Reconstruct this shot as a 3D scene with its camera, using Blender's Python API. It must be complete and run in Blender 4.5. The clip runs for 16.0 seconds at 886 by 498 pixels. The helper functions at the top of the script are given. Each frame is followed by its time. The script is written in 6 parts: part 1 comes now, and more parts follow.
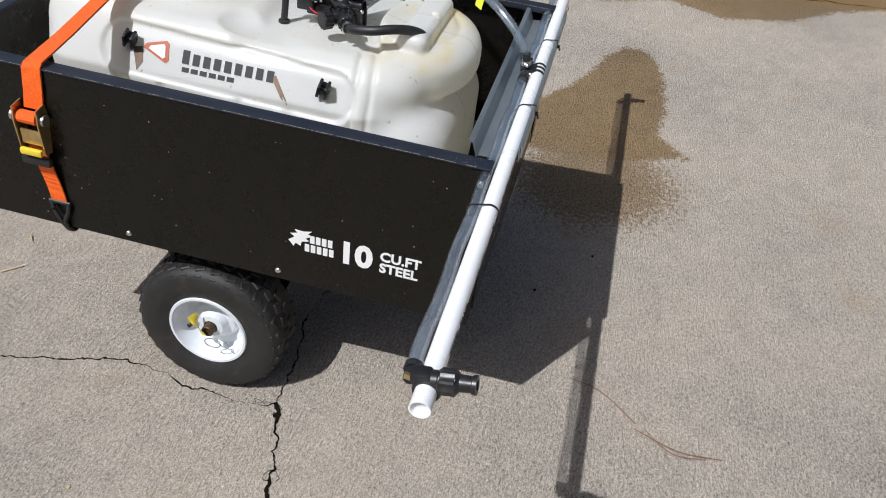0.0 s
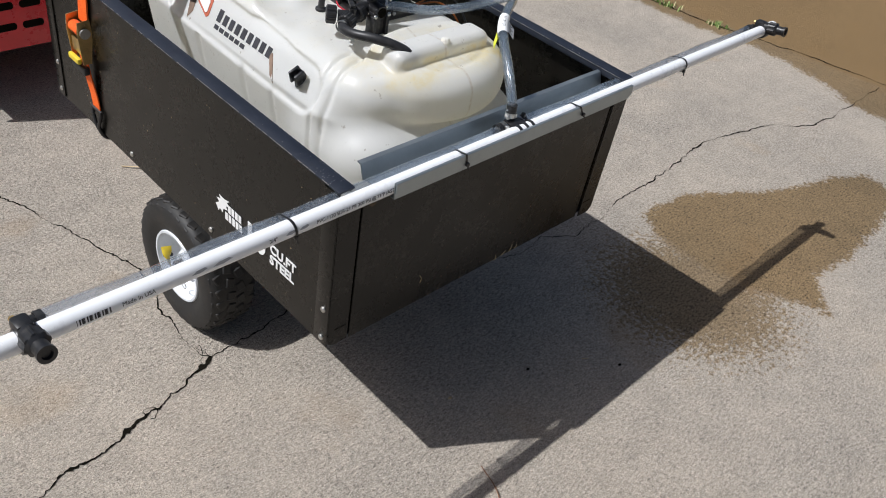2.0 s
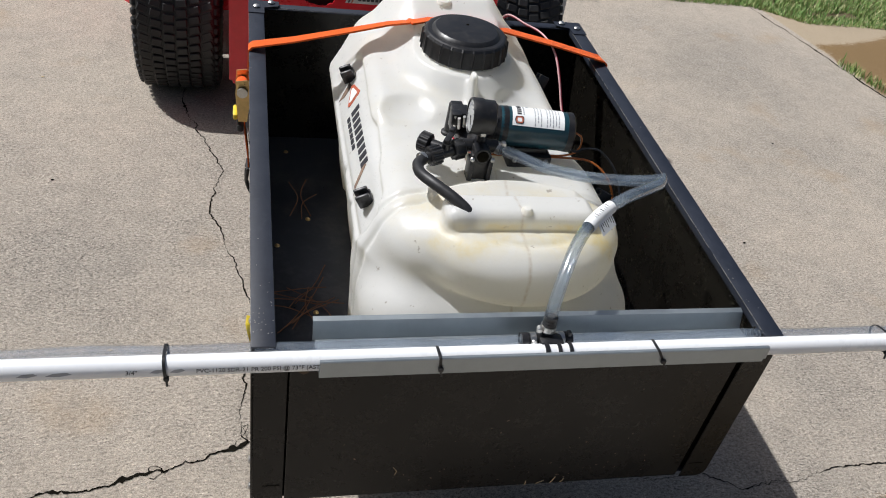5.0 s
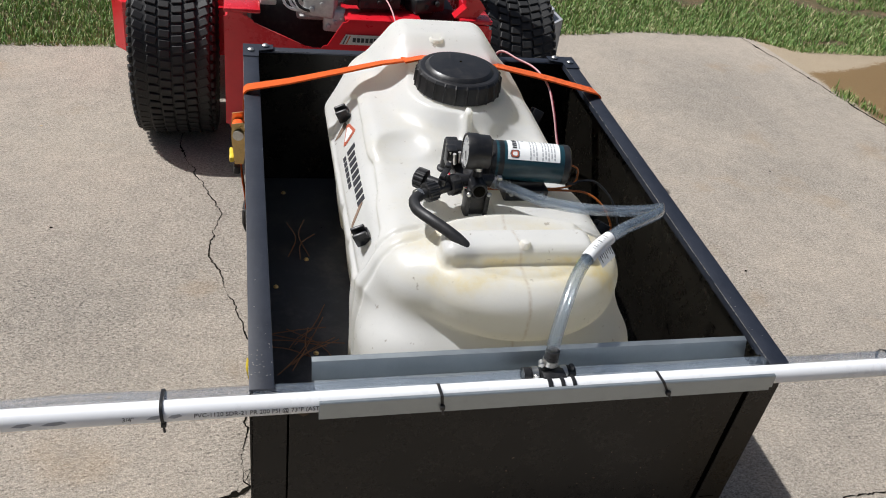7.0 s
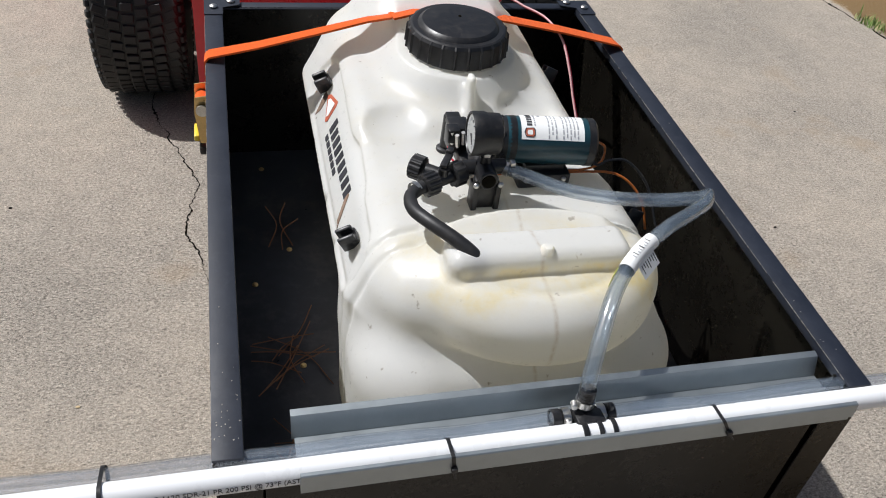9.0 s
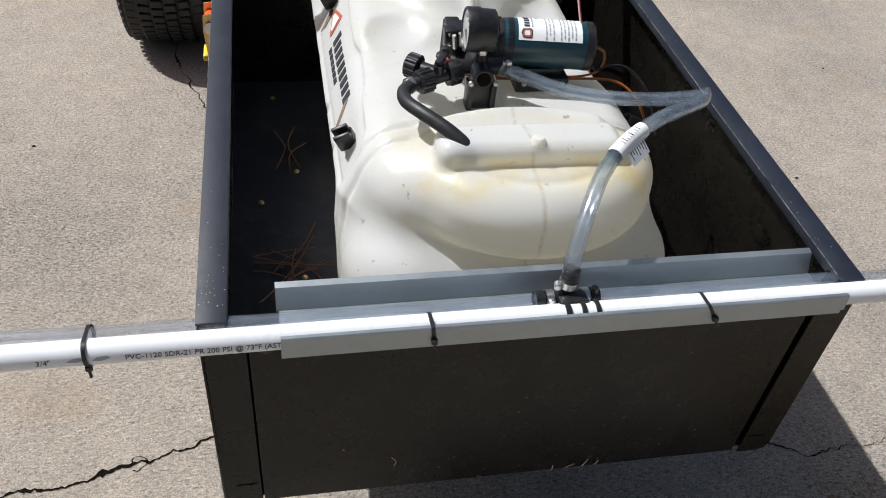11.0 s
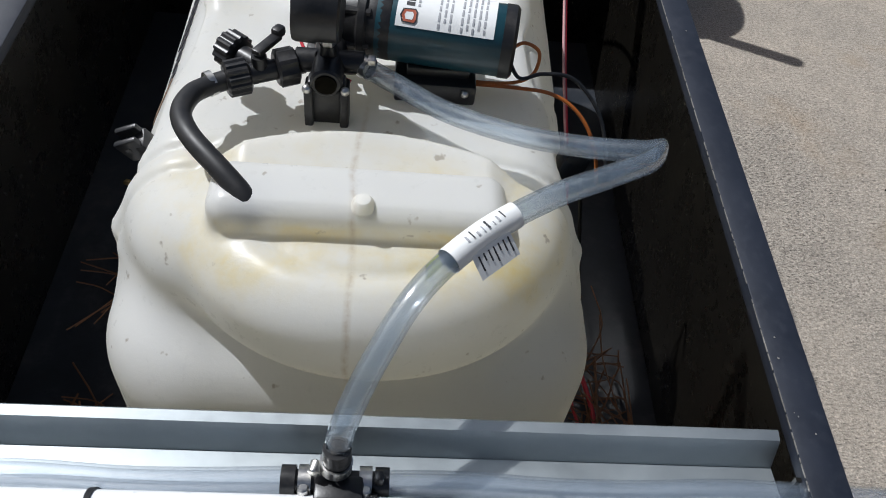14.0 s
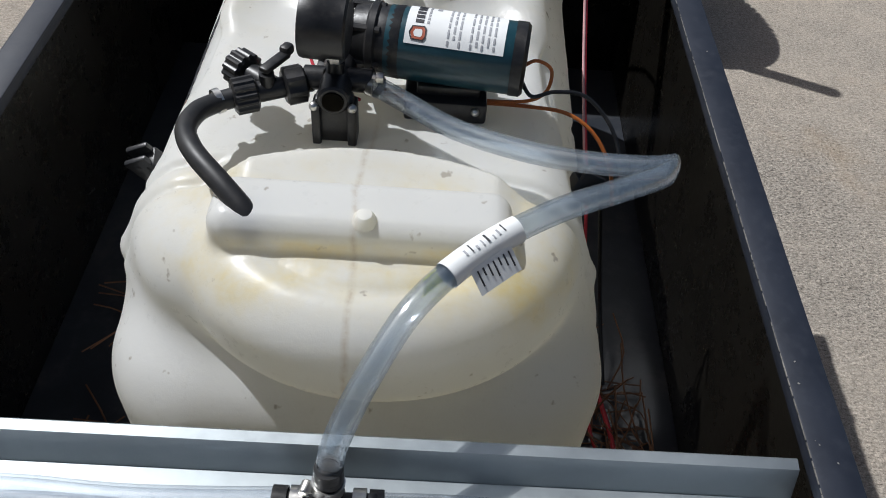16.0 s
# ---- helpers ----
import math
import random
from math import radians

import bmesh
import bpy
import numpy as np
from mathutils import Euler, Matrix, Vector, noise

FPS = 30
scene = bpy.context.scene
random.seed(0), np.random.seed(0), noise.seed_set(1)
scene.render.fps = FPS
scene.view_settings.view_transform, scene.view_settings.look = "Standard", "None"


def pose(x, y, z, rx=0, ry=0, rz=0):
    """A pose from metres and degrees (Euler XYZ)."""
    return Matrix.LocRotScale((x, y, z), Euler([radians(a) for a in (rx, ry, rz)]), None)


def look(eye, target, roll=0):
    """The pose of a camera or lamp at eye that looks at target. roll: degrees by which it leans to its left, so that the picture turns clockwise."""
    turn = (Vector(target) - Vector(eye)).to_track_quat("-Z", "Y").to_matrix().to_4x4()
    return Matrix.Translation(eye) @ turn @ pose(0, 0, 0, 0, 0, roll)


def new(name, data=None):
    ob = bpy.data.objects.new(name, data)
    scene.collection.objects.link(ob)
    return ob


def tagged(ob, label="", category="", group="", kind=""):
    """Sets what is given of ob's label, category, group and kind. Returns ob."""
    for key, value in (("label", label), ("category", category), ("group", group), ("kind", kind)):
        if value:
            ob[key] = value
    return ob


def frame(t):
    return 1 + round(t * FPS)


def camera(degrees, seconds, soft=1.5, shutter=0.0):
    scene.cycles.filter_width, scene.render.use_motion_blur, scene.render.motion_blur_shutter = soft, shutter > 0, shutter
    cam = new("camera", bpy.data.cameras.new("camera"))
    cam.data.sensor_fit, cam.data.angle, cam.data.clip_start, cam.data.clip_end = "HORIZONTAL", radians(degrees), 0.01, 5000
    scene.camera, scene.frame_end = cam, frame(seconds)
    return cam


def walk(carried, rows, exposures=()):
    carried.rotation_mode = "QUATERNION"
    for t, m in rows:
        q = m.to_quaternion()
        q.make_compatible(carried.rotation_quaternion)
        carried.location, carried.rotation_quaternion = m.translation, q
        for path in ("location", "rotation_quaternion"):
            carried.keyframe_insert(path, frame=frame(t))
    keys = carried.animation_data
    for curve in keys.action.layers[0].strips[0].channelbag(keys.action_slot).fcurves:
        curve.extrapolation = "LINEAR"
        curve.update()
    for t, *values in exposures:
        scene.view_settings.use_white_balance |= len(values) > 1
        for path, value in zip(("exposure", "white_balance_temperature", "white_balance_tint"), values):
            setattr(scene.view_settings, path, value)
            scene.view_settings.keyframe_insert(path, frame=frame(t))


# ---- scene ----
cam = camera(55.7, 16.0, soft=1.0)
PATH = [
    (0, (-1.541, -0.157, 1.366), (0.031, 0.189, 0.178), 2.6),
    (0.5, (-1.525, -0.393, 1.358), (0.034, 0.113, 0.212), 4.8),
    (1, (-1.47, -0.576, 1.38), (-0.03, 0.184, 0.218), 7.2),
    (1.5, (-1.264, -0.689, 1.379), (0.049, 0.23, 0.183), 4.1),
    (2, (-1.082, -0.808, 1.365), (0.135, 0.26, 0.191), 7.4),
    (2.5, (-0.983, -0.908, 1.351), (-0.034, 0.41, 0.184), 11.2),
    (3, (-0.853, -0.847, 1.345), (-0.086, 0.549, 0.136), 10.1),
    (3.5, (-0.704, -0.807, 1.314), (-0.073, 0.663, 0.114), 10.0),
    (4, (-0.518, -0.807, 1.301), (-0.031, 0.714, 0.096), 10.2),
    (4.5, (-0.422, -0.789, 1.377), (0.046, 0.761, 0.203), 10.3),
    (5, (-0.399, -0.795, 1.418), (0.065, 0.78, 0.276), 9.8),
    (7.5, (-0.387, -0.786, 1.407), (0.056, 0.845, 0.338), 7.1),
    (8, (-0.356, -0.68, 1.374), (0.057, 0.942, 0.281), 7.0),
    (8.2, (-0.342, -0.604, 1.381), (0.083, 0.999, 0.264), 7.0),
    (10.3, (-0.34, -0.53, 1.303), (0.123, 0.96, 0.053), 5.1),
    (10.5, (-0.331, -0.546, 1.293), (0.129, 0.948, 0.046), 4.7),
    (11, (-0.296, -0.635, 1.278), (0.079, 0.897, 0.048), 5.5),
    (11.5, (-0.224, -0.694, 1.265), (0.141, 0.826, 0.017), 4.9),
    (12, (-0.217, -0.592, 1.254), (0.165, 0.847, -0.081), 7.0),
    (12.5, (-0.192, -0.48, 1.233), (0.227, 0.911, -0.142), 7.1),
    (13, (-0.07, -0.359, 1.202), (0.234, 1.016, -0.219), 6.8),
    (13.5, (0.016, -0.277, 1.191), (0.219, 1.111, -0.234), 7.4),
    (14, (0.041, -0.265, 1.198), (0.179, 1.142, -0.217), 7.2),
    (14.5, (0.046, -0.268, 1.193), (0.173, 1.159, -0.202), 6.7),
    (15, (0.048, -0.272, 1.183), (0.163, 1.187, -0.181), 6.3),
    (15.5, (0.061, -0.272, 1.178), (0.129, 1.199, -0.174), 5.4),
    (16, (0.071, -0.264, 1.177), (0.11, 1.204, -0.181), 4.7),
]
EXPOSURES = [(0, -0.25, 6020, 10), (2.5, -0.19, 6080, 10), (5, -0.14, 6200, 10), (8, -0.14, 6260, 10), (10.5, -0.2, 6080, 10), (11.5, 0.06, 6190, 10), (12.5, -0.02, 6070, 10), (13.5, -0.29, 6000, 9), (16, -0.36, 6060, 9)]
walk(cam, [(t, look(eye, target, roll)) for t, eye, target, roll in PATH], EXPOSURES)

# ---- light ----
SUN_TRAVEL = Vector((0.615, -0.31, -1.0))
world = bpy.data.worlds.new("sky_world")
scene.world = world
world.use_nodes = True
wn, wl = world.node_tree.nodes, world.node_tree.links
sky = wn.new("ShaderNodeTexSky")
sky.sky_type, sky.sun_disc = "NISHITA", False
sky.dust_density, sky.ozone_density = 4.0, 0.3
sky.sun_elevation, sky.sun_rotation = radians(55), radians(-64)
wn["Background"].inputs["Strength"].default_value = 0.060
wl.new(sky.outputs["Color"], wn["Background"].inputs["Color"])
sun = new("sun", bpy.data.lights.new("sun", "SUN"))
sun.data.energy, sun.data.angle, sun.data.color = 5.3, radians(0.53), (1.0, 0.975, 0.945)
sun.matrix_world = look((-6.4, 2.8, 10), Vector((-6.4, 2.8, 10)) + SUN_TRAVEL)


# ---- materials ----
def mat(name):
    m = bpy.data.materials.new(name)
    m.use_nodes = True
    return m, m.node_tree.nodes, m.node_tree.links, m.node_tree.nodes["Principled BSDF"]


def tex(n, l, kind, scale, coord, **kw):
    t = n.new("ShaderNodeTex" + kind)
    t.inputs["Scale"].default_value = scale
    for k, v in kw.items():
        t.inputs[k].default_value = v
    l.new(coord, t.inputs["Vector"])
    return t


def ramp(n, l, fac, stops):
    r = n.new("ShaderNodeValToRGB")
    while len(r.color_ramp.elements) < len(stops):
        r.color_ramp.elements.new(0.5)
    for e, (p, c) in zip(r.color_ramp.elements, stops):
        e.position = p
        e.color = (*c, 1) if isinstance(c, tuple) else (c, c, c, 1)
    l.new(fac, r.inputs["Fac"])
    return r.outputs["Color"]


def mixc(n, l, fac, a, b, mode="MIX"):
    x = n.new("ShaderNodeMix")
    x.data_type, x.blend_type = "RGBA", mode
    for s, v in ((x.inputs[0], fac), (x.inputs[6], a), (x.inputs[7], b)):
        if hasattr(v, "is_linked"):
            l.new(v, s)
        elif isinstance(v, tuple):
            s.default_value = (*v, 1)
        else:
            s.default_value = v
    return x.outputs[2]


def maths(n, l, op, a, b=None, c=None):
    x = n.new("ShaderNodeMath")
    x.operation = op
    for s, v in zip(x.inputs, (a, b, c)):
        if v is None:
            continue
        if hasattr(v, "is_linked"):
            l.new(v, s)
        else:
            s.default_value = v
    return x.outputs[0]


def bump(n, l, bsdf, height, dist, strength=1.0):
    b = n.new("ShaderNodeBump")
    b.inputs["Distance"].default_value, b.inputs["Strength"].default_value = dist, strength
    l.new(height, b.inputs["Height"])
    l.new(b.outputs["Normal"], bsdf.inputs["Normal"])


def plain(name, color, rough, metal=0.0, var=0.25, scale=60.0, bumpd=0.0, dust=0.0, dust_color=(0.35, 0.3, 0.24), spec=0.5, coat=0.0):
    """A surface with grain and patches at two scales, and dust."""
    m, n, l, b = mat(name)
    co = n.new("ShaderNodeTexCoord").outputs["Object"]
    big = tex(n, l, "Noise", scale * 0.12, co, Detail=5.0)
    fine = tex(n, l, "Noise", scale, co, Detail=6.0, Roughness=0.65)
    both = maths(n, l, "ADD", maths(n, l, "MULTIPLY", big.outputs["Fac"], 0.55), maths(n, l, "MULTIPLY", fine.outputs["Fac"], 0.45))
    lo, hi = tuple(c * (1 - var) for c in color), tuple(min(1, c * (1 + var)) for c in color)
    col = ramp(n, l, both, [(0.3, lo), (0.7, hi)])
    if dust:
        spots = ramp(n, l, tex(n, l, "Noise", scale * 0.5, co, Detail=8.0, Roughness=0.7).outputs["Fac"], [(0.5, 0.0), (0.75, dust)])
        col = mixc(n, l, spots, col, dust_color)
    l.new(col, b.inputs["Base Color"])
    r = ramp(n, l, both, [(0.3, max(0, rough - 0.1)), (0.7, min(1, rough + 0.1))])
    l.new(r, b.inputs["Roughness"])
    b.inputs["Metallic"].default_value, b.inputs["Specular IOR Level"].default_value = metal, spec
    b.inputs["Coat Weight"].default_value, b.inputs["Coat Roughness"].default_value = coat, 0.15
    if bumpd:
        bump(n, l, b, fine.outputs["Fac"], bumpd)
    return m


def concrete():
    m, n, l, b = mat("brushed_concrete")
    co = n.new("ShaderNodeTexCoord").outputs["Object"]
    big = tex(n, l, "Noise", 1.3, co, Detail=6.0, Roughness=0.6)
    mid = tex(n, l, "Noise", 14.0, co, Detail=6.0, Roughness=0.7)
    fine = tex(n, l, "Noise", 115.0, co, Detail=5.0, Roughness=0.8)
    mp = n.new("ShaderNodeMapping")
    mp.inputs["Rotation"].default_value, mp.inputs["Scale"].default_value = (0, 0, radians(8)), (1.0, 9.0, 1.0)
    l.new(co, mp.inputs["Vector"])
    brush = tex(n, l, "Noise", 22.0, mp.outputs["Vector"], Detail=5.0, Roughness=0.7)
    base = ramp(n, l, fine.outputs["Fac"], [(0.28, (0.20, 0.175, 0.148)), (0.42, (0.41, 0.363, 0.307)), (0.60, (0.515, 0.460, 0.392)), (0.76, (0.70, 0.645, 0.57))])
    patches = ramp(n, l, big.outputs["Fac"], [(0.3, (0.90, 0.905, 0.905)), (0.5, (1.0, 0.985, 0.965)), (0.75, (1.14, 1.10, 1.05))])
    col = mixc(n, l, 1.0, base, patches, "MULTIPLY")
    mids = ramp(n, l, mid.outputs["Fac"], [(0.3, 0.80), (0.6, 1.06)])
    col = mixc(n, l, 0.7, col, mids, "MULTIPLY")
    grain = tex(n, l, "Noise", 290.0, co, Detail=3.0, Roughness=0.7)
    col = mixc(n, l, 1.0, col, ramp(n, l, grain.outputs["Fac"], [(0.32, 0.66), (0.5, 1.03), (0.68, 1.36)]), "MULTIPLY")
    # clumped hollows between ridges of mortar, drawn out along the broom's way
    mp2 = n.new("ShaderNodeMapping")
    mp2.inputs["Rotation"].default_value, mp2.inputs["Scale"].default_value = (0, 0, radians(8)), (1.0, 1.9, 1.0)
    l.new(co, mp2.inputs["Vector"])
    clump = tex(n, l, "Noise", 96.0, mp2.outputs["Vector"], Detail=4.0, Roughness=0.68, Distortion=0.4)
    rough = ramp(n, l, big.outputs["Fac"], [(0.35, 0.95), (0.62, 0.55)])
    col = mixc(n, l, rough, col, ramp(n, l, clump.outputs["Fac"], [(0.31, 0.26), (0.42, 0.82), (0.52, 1.07), (0.70, 1.36)]), "MULTIPLY")
    col = mixc(n, l, 0.32, col, ramp(n, l, brush.outputs["Fac"], [(0.35, 0.62), (0.65, 1.18)]), "MULTIPLY")
    # open pits and pale sand grains, thicker in worn areas
    worn = ramp(n, l, big.outputs["Fac"], [(0.38, 0.05), (0.54, 0.0)])
    pitn = tex(n, l, "Noise", 135.0, mp2.outputs["Vector"], Detail=4.0, Roughness=0.62)
    pits = ramp(n, l, maths(n, l, "ADD", maths(n, l, "ADD", pitn.outputs["Fac"], worn), maths(n, l, "MULTIPLY", brush.outputs["Fac"], 0.16)), [(0.700, 0.0), (0.750, 0.70)])
    col = mixc(n, l, pits, col, (0.095, 0.080, 0.064))
    sand = ramp(n, l, tex(n, l, "Noise", 210.0, co, Detail=2.0).outputs["Fac"], [(0.64, 0.0), (0.70, 0.75)])
    col = mixc(n, l, sand, col, (0.78, 0.72, 0.63))
    rust = ramp(n, l, tex(n, l, "Noise", 3.1, co, Detail=7.0).outputs["Fac"], [(0.60, 0.0), (0.72, 0.35)])
    col = mixc(n, l, rust, col, (0.42, 0.29, 0.16))

    def attr(name):
        a = n.new("ShaderNodeAttribute")
        a.attribute_name = name
        return a.outputs["Fac"]

    grit = tex(n, l, "Noise", 70.0, co, Detail=4.0, Roughness=0.75)
    edge = maths(n, l, "MULTIPLY", maths(n, l, "SUBTRACT", maths(n, l, "ADD", mid.outputs["Fac"], maths(n, l, "MULTIPLY", grit.outputs["Fac"], 1.5)), 1.25), 0.8)
    wetv = maths(n, l, "ADD", attr("wet"), edge)
    wet = ramp(n, l, wetv, [(0.45, 0.0), (0.55, 1.0)])
    # half dried fringe: only the hollows are still damp
    hollow = maths(n, l, "ADD", maths(n, l, "MULTIPLY", attr("damp"), 0.50), maths(n, l, "MULTIPLY", maths(n, l, "SUBTRACT", 1.0, grit.outputs["Fac"]), 1.0))
    fringe = ramp(n, l, hollow, [(0.74, 0.0), (0.80, 0.9)])
    wet = maths(n, l, "MAXIMUM", wet, fringe)
    specks = ramp(n, l, clump.outputs["Fac"], [(0.36, 0.85), (0.46, 0.0)])
    col = mixc(n, l, maths(n, l, "MULTIPLY", specks, wet), col, (0.075, 0.055, 0.035))
    slab = ramp(n, l, attr("slab"), [(0.4, 0.0), (0.6, 1.0)])
    soil = ramp(n, l, attr("soil"), [(0.4, 0.0), (0.6, 1.0)])
    col = mixc(n, l, slab, col, mixc(n, l, 0.75, col, (0.44, 0.345, 0.225)))
    damp = mixc(n, l, 1.0, col, (0.56, 0.445, 0.28), "MULTIPLY")
    col = mixc(n, l, wet, col, damp)
    dirt = ramp(n, l, mid.outputs["Fac"], [(0.35, (0.075, 0.085, 0.035)), (0.65, (0.19, 0.125, 0.075))])
    col = mixc(n, l, soil, col, dirt)
    l.new(col, b.inputs["Base Color"])
    l.new(ramp(n, l, wet, [(0.0, 0.9), (1.0, 0.62)]), b.inputs["Roughness"])
    b.inputs["Specular IOR Level"].default_value = 0.3
    h = maths(n, l, "SUBTRACT", maths(n, l, "ADD", maths(n, l, "ADD", fine.outputs["Fac"], maths(n, l, "ADD", maths(n, l, "MULTIPLY", grain.outputs["Fac"], 0.3), maths(n, l, "MULTIPLY", clump.outputs["Fac"], 0.9))), maths(n, l, "MULTIPLY", brush.outputs["Fac"], 0.9)), maths(n, l, "MULTIPLY", pits, 0.6))
    bump(n, l, b, h, 0.005, 1.0)
    return m


def poly():
    """Natural white polyethylene with yellow residue, a mould line and scuffs."""
    m, n, l, b = mat("white_polyethylene")
    shift = n.new("ShaderNodeVectorMath")
    shift.inputs[1].default_value = (0, 0.55, 0.0135)
    l.new(n.new("ShaderNodeTexCoord").outputs["Object"], shift.inputs[0])
    co = shift.outputs["Vector"]
    sep = n.new("ShaderNodeSeparateXYZ")
    l.new(co, sep.inputs[0])
    X, Y, Z = sep.outputs
    big = tex(n, l, "Noise", 7.0, co, Detail=4.0)
    fine = tex(n, l, "Noise", 90.0, co, Detail=6.0, Roughness=0.7)
    col = ramp(n, l, big.outputs["Fac"], [(0.3, (0.875, 0.88, 0.87)), (0.7, (0.91, 0.92, 0.915))])
    # residue gathers on the rear shelf
    band = maths(n, l, "MULTIPLY", ramp(n, l, Y, [(0.12, 0.0), (0.165, 1.0), (0.19, 1.0), (0.32, 0.15)]), ramp(n, l, Z, [(0.34, 0.0), (0.375, 1.0), (0.398, 0.9), (0.408, 0.0)]))
    stain = maths(n, l, "MULTIPLY", band, ramp(n, l, tex(n, l, "Noise", 16.0, co, Detail=5.0, Roughness=0.6).outputs["Fac"], [(0.36, 0.12), (0.52, 0.42), (0.70, 1.0)]))
    col = mixc(n, l, maths(n, l, "MULTIPLY", stain, 0.75), col, (0.84, 0.64, 0.11))
    wob = maths(n, l, "ADD", X, maths(n, l, "MULTIPLY", maths(n, l, "SUBTRACT", big.outputs["Fac"], 0.5), 0.02))
    line = maths(n, l, "MULTIPLY", ramp(n, l, maths(n, l, "ABSOLUTE", maths(n, l, "SUBTRACT", wob, 0.014)), [(0.0006, 0.42), (0.0015, 0.0)]), ramp(n, l, Y, [(0.30, 1.0), (0.42, 0.0)]))
    col = mixc(n, l, maths(n, l, "MULTIPLY", line, ramp(n, l, fine.outputs["Fac"], [(0.4, 0.2), (0.6, 1.0)])), col, (0.45, 0.33, 0.18))
    specks = ramp(n, l, tex(n, l, "Noise", 55.0, co, Detail=3.0).outputs["Fac"], [(0.70, 0.0), (0.75, 0.6)])
    col = mixc(n, l, specks, col, (0.34, 0.28, 0.2))
    grime = maths(n, l, "MULTIPLY", ramp(n, l, Z, [(0.03, 0.5), (0.16, 0.0)]), big.outputs["Fac"])
    col = mixc(n, l, grime, col, (0.50, 0.40, 0.24))
    l.new(col, b.inputs["Base Color"])
    l.new(ramp(n, l, fine.outputs["Fac"], [(0.3, 0.24), (0.7, 0.40)]), b.inputs["Roughness"])
    bump(n, l, b, fine.outputs["Fac"], 0.0005)
    # the hollow shell lets light through
    tl, mx = n.new("ShaderNodeBsdfTranslucent"), n.new("ShaderNodeMixShader")
    l.new(mixc(n, l, 1.0, col, (1.13, 1.08, 0.95), "MULTIPLY"), tl.inputs["Color"])
    mx.inputs[0].default_value = 0.46
    l.new(b.outputs[0], mx.inputs[1]), l.new(tl.outputs[0], mx.inputs[2])
    l.new(mx.outputs[0], n["Material Output"].inputs["Surface"])
    return m


def clear(name, tint, haze, bend=0.2):
    """Clear vinyl: part of the light goes straight on, part is bent, a little is scattered; glossy towards grazing."""
    m, n, l, b = mat(name)
    n.remove(b)
    tr, rf, di, gl = n.new("ShaderNodeBsdfTransparent"), n.new("ShaderNodeBsdfRefraction"), n.new("ShaderNodeBsdfDiffuse"), n.new("ShaderNodeBsdfGlossy")
    # the scatter colours are blue to stand for sky reflected in the vinyl
    tr.inputs["Color"].default_value, di.inputs["Color"].default_value = (*tint, 1), (0.66, 0.80, 0.95, 1)
    rf.inputs["Color"].default_value, rf.inputs["IOR"].default_value, rf.inputs["Roughness"].default_value = (*tint, 1), 1.30, 0.05
    gl.inputs["Roughness"].default_value = 0.09
    co = n.new("ShaderNodeTexCoord").outputs["Object"]
    streak = tex(n, l, "Noise", 25.0, co, Detail=4.0)
    hz = ramp(n, l, streak.outputs["Fac"], [(0.3, haze * 0.6), (0.7, haze * 1.4)])
    lit, tl, through_ = n.new("ShaderNodeMixShader"), n.new("ShaderNodeBsdfTranslucent"), n.new("ShaderNodeMixShader")
    tl.inputs["Color"].default_value = (0.76, 0.88, 1.0, 1)
    l.new(di.outputs[0], lit.inputs[1]), l.new(tl.outputs[0], lit.inputs[2])
    through_.inputs[0].default_value = bend
    l.new(tr.outputs[0], through_.inputs[1]), l.new(rf.outputs[0], through_.inputs[2])
    a, c, fr = n.new("ShaderNodeMixShader"), n.new("ShaderNodeMixShader"), n.new("ShaderNodeLayerWeight")
    fr.inputs["Blend"].default_value = 0.5
    shine = maths(n, l, "MULTIPLY_ADD", maths(n, l, "POWER", fr.outputs["Facing"], 3.0), 0.60, 0.085)
    l.new(hz, a.inputs[0]), l.new(through_.outputs[0], a.inputs[1]), l.new(lit.outputs[0], a.inputs[2])
    l.new(shine, c.inputs[0]), l.new(a.outputs[0], c.inputs[1]), l.new(gl.outputs[0], c.inputs[2])
    l.new(c.outputs[0], n["Material Output"].inputs["Surface"])
    return m


def webbing():
    m, n, l, b = mat("orange_webbing")
    co = n.new("ShaderNodeTexCoord").outputs["Object"]
    fine = tex(n, l, "Noise", 400.0, co, Detail=2.0)
    w = n.new("ShaderNodeTexWave")
    w.inputs["Scale"].default_value, w.inputs["Distortion"].default_value = 260.0, 1.0
    l.new(co, w.inputs["Vector"])
    col = ramp(n, l, fine.outputs["Fac"], [(0.3, (0.80, 0.090, 0.004)), (0.7, (0.96, 0.165, 0.008))])
    l.new(col, b.inputs["Base Color"])
    b.inputs["Roughness"].default_value = 0.7
    bump(n, l, b, w.outputs["Fac"], 0.0006)
    return m


M_CONC = concrete()
M_POLY = poly()
# near-black for the cracks and for painted shade inside slots and holes
M_CRACK = plain("dark_crack_and_slot_shade", (0.009, 0.008, 0.006), 0.95, var=0.6, scale=120, spec=0.0)
M_CART = plain("black_brown_powder_coat", (0.0060, 0.0053, 0.0042), 0.29, var=0.15, scale=130, bumpd=0.00012, dust=0.006, spec=0.27)
# cart paint for the upward flanges, the sky's blue reflection mixed into its colour
M_RIMTOP = plain("worn_flange_with_sky_blue", (0.012, 0.016, 0.027), 0.56, var=0.25, scale=140, bumpd=0.0002, dust=0.035, dust_color=(0.3, 0.3, 0.3))
# pale metal for the painted edge glint and for bare paint chips
M_EDGE = plain("pale_glint_and_bare_chip", (0.33, 0.31, 0.28), 0.5, metal=0.6, var=0.5, scale=200)
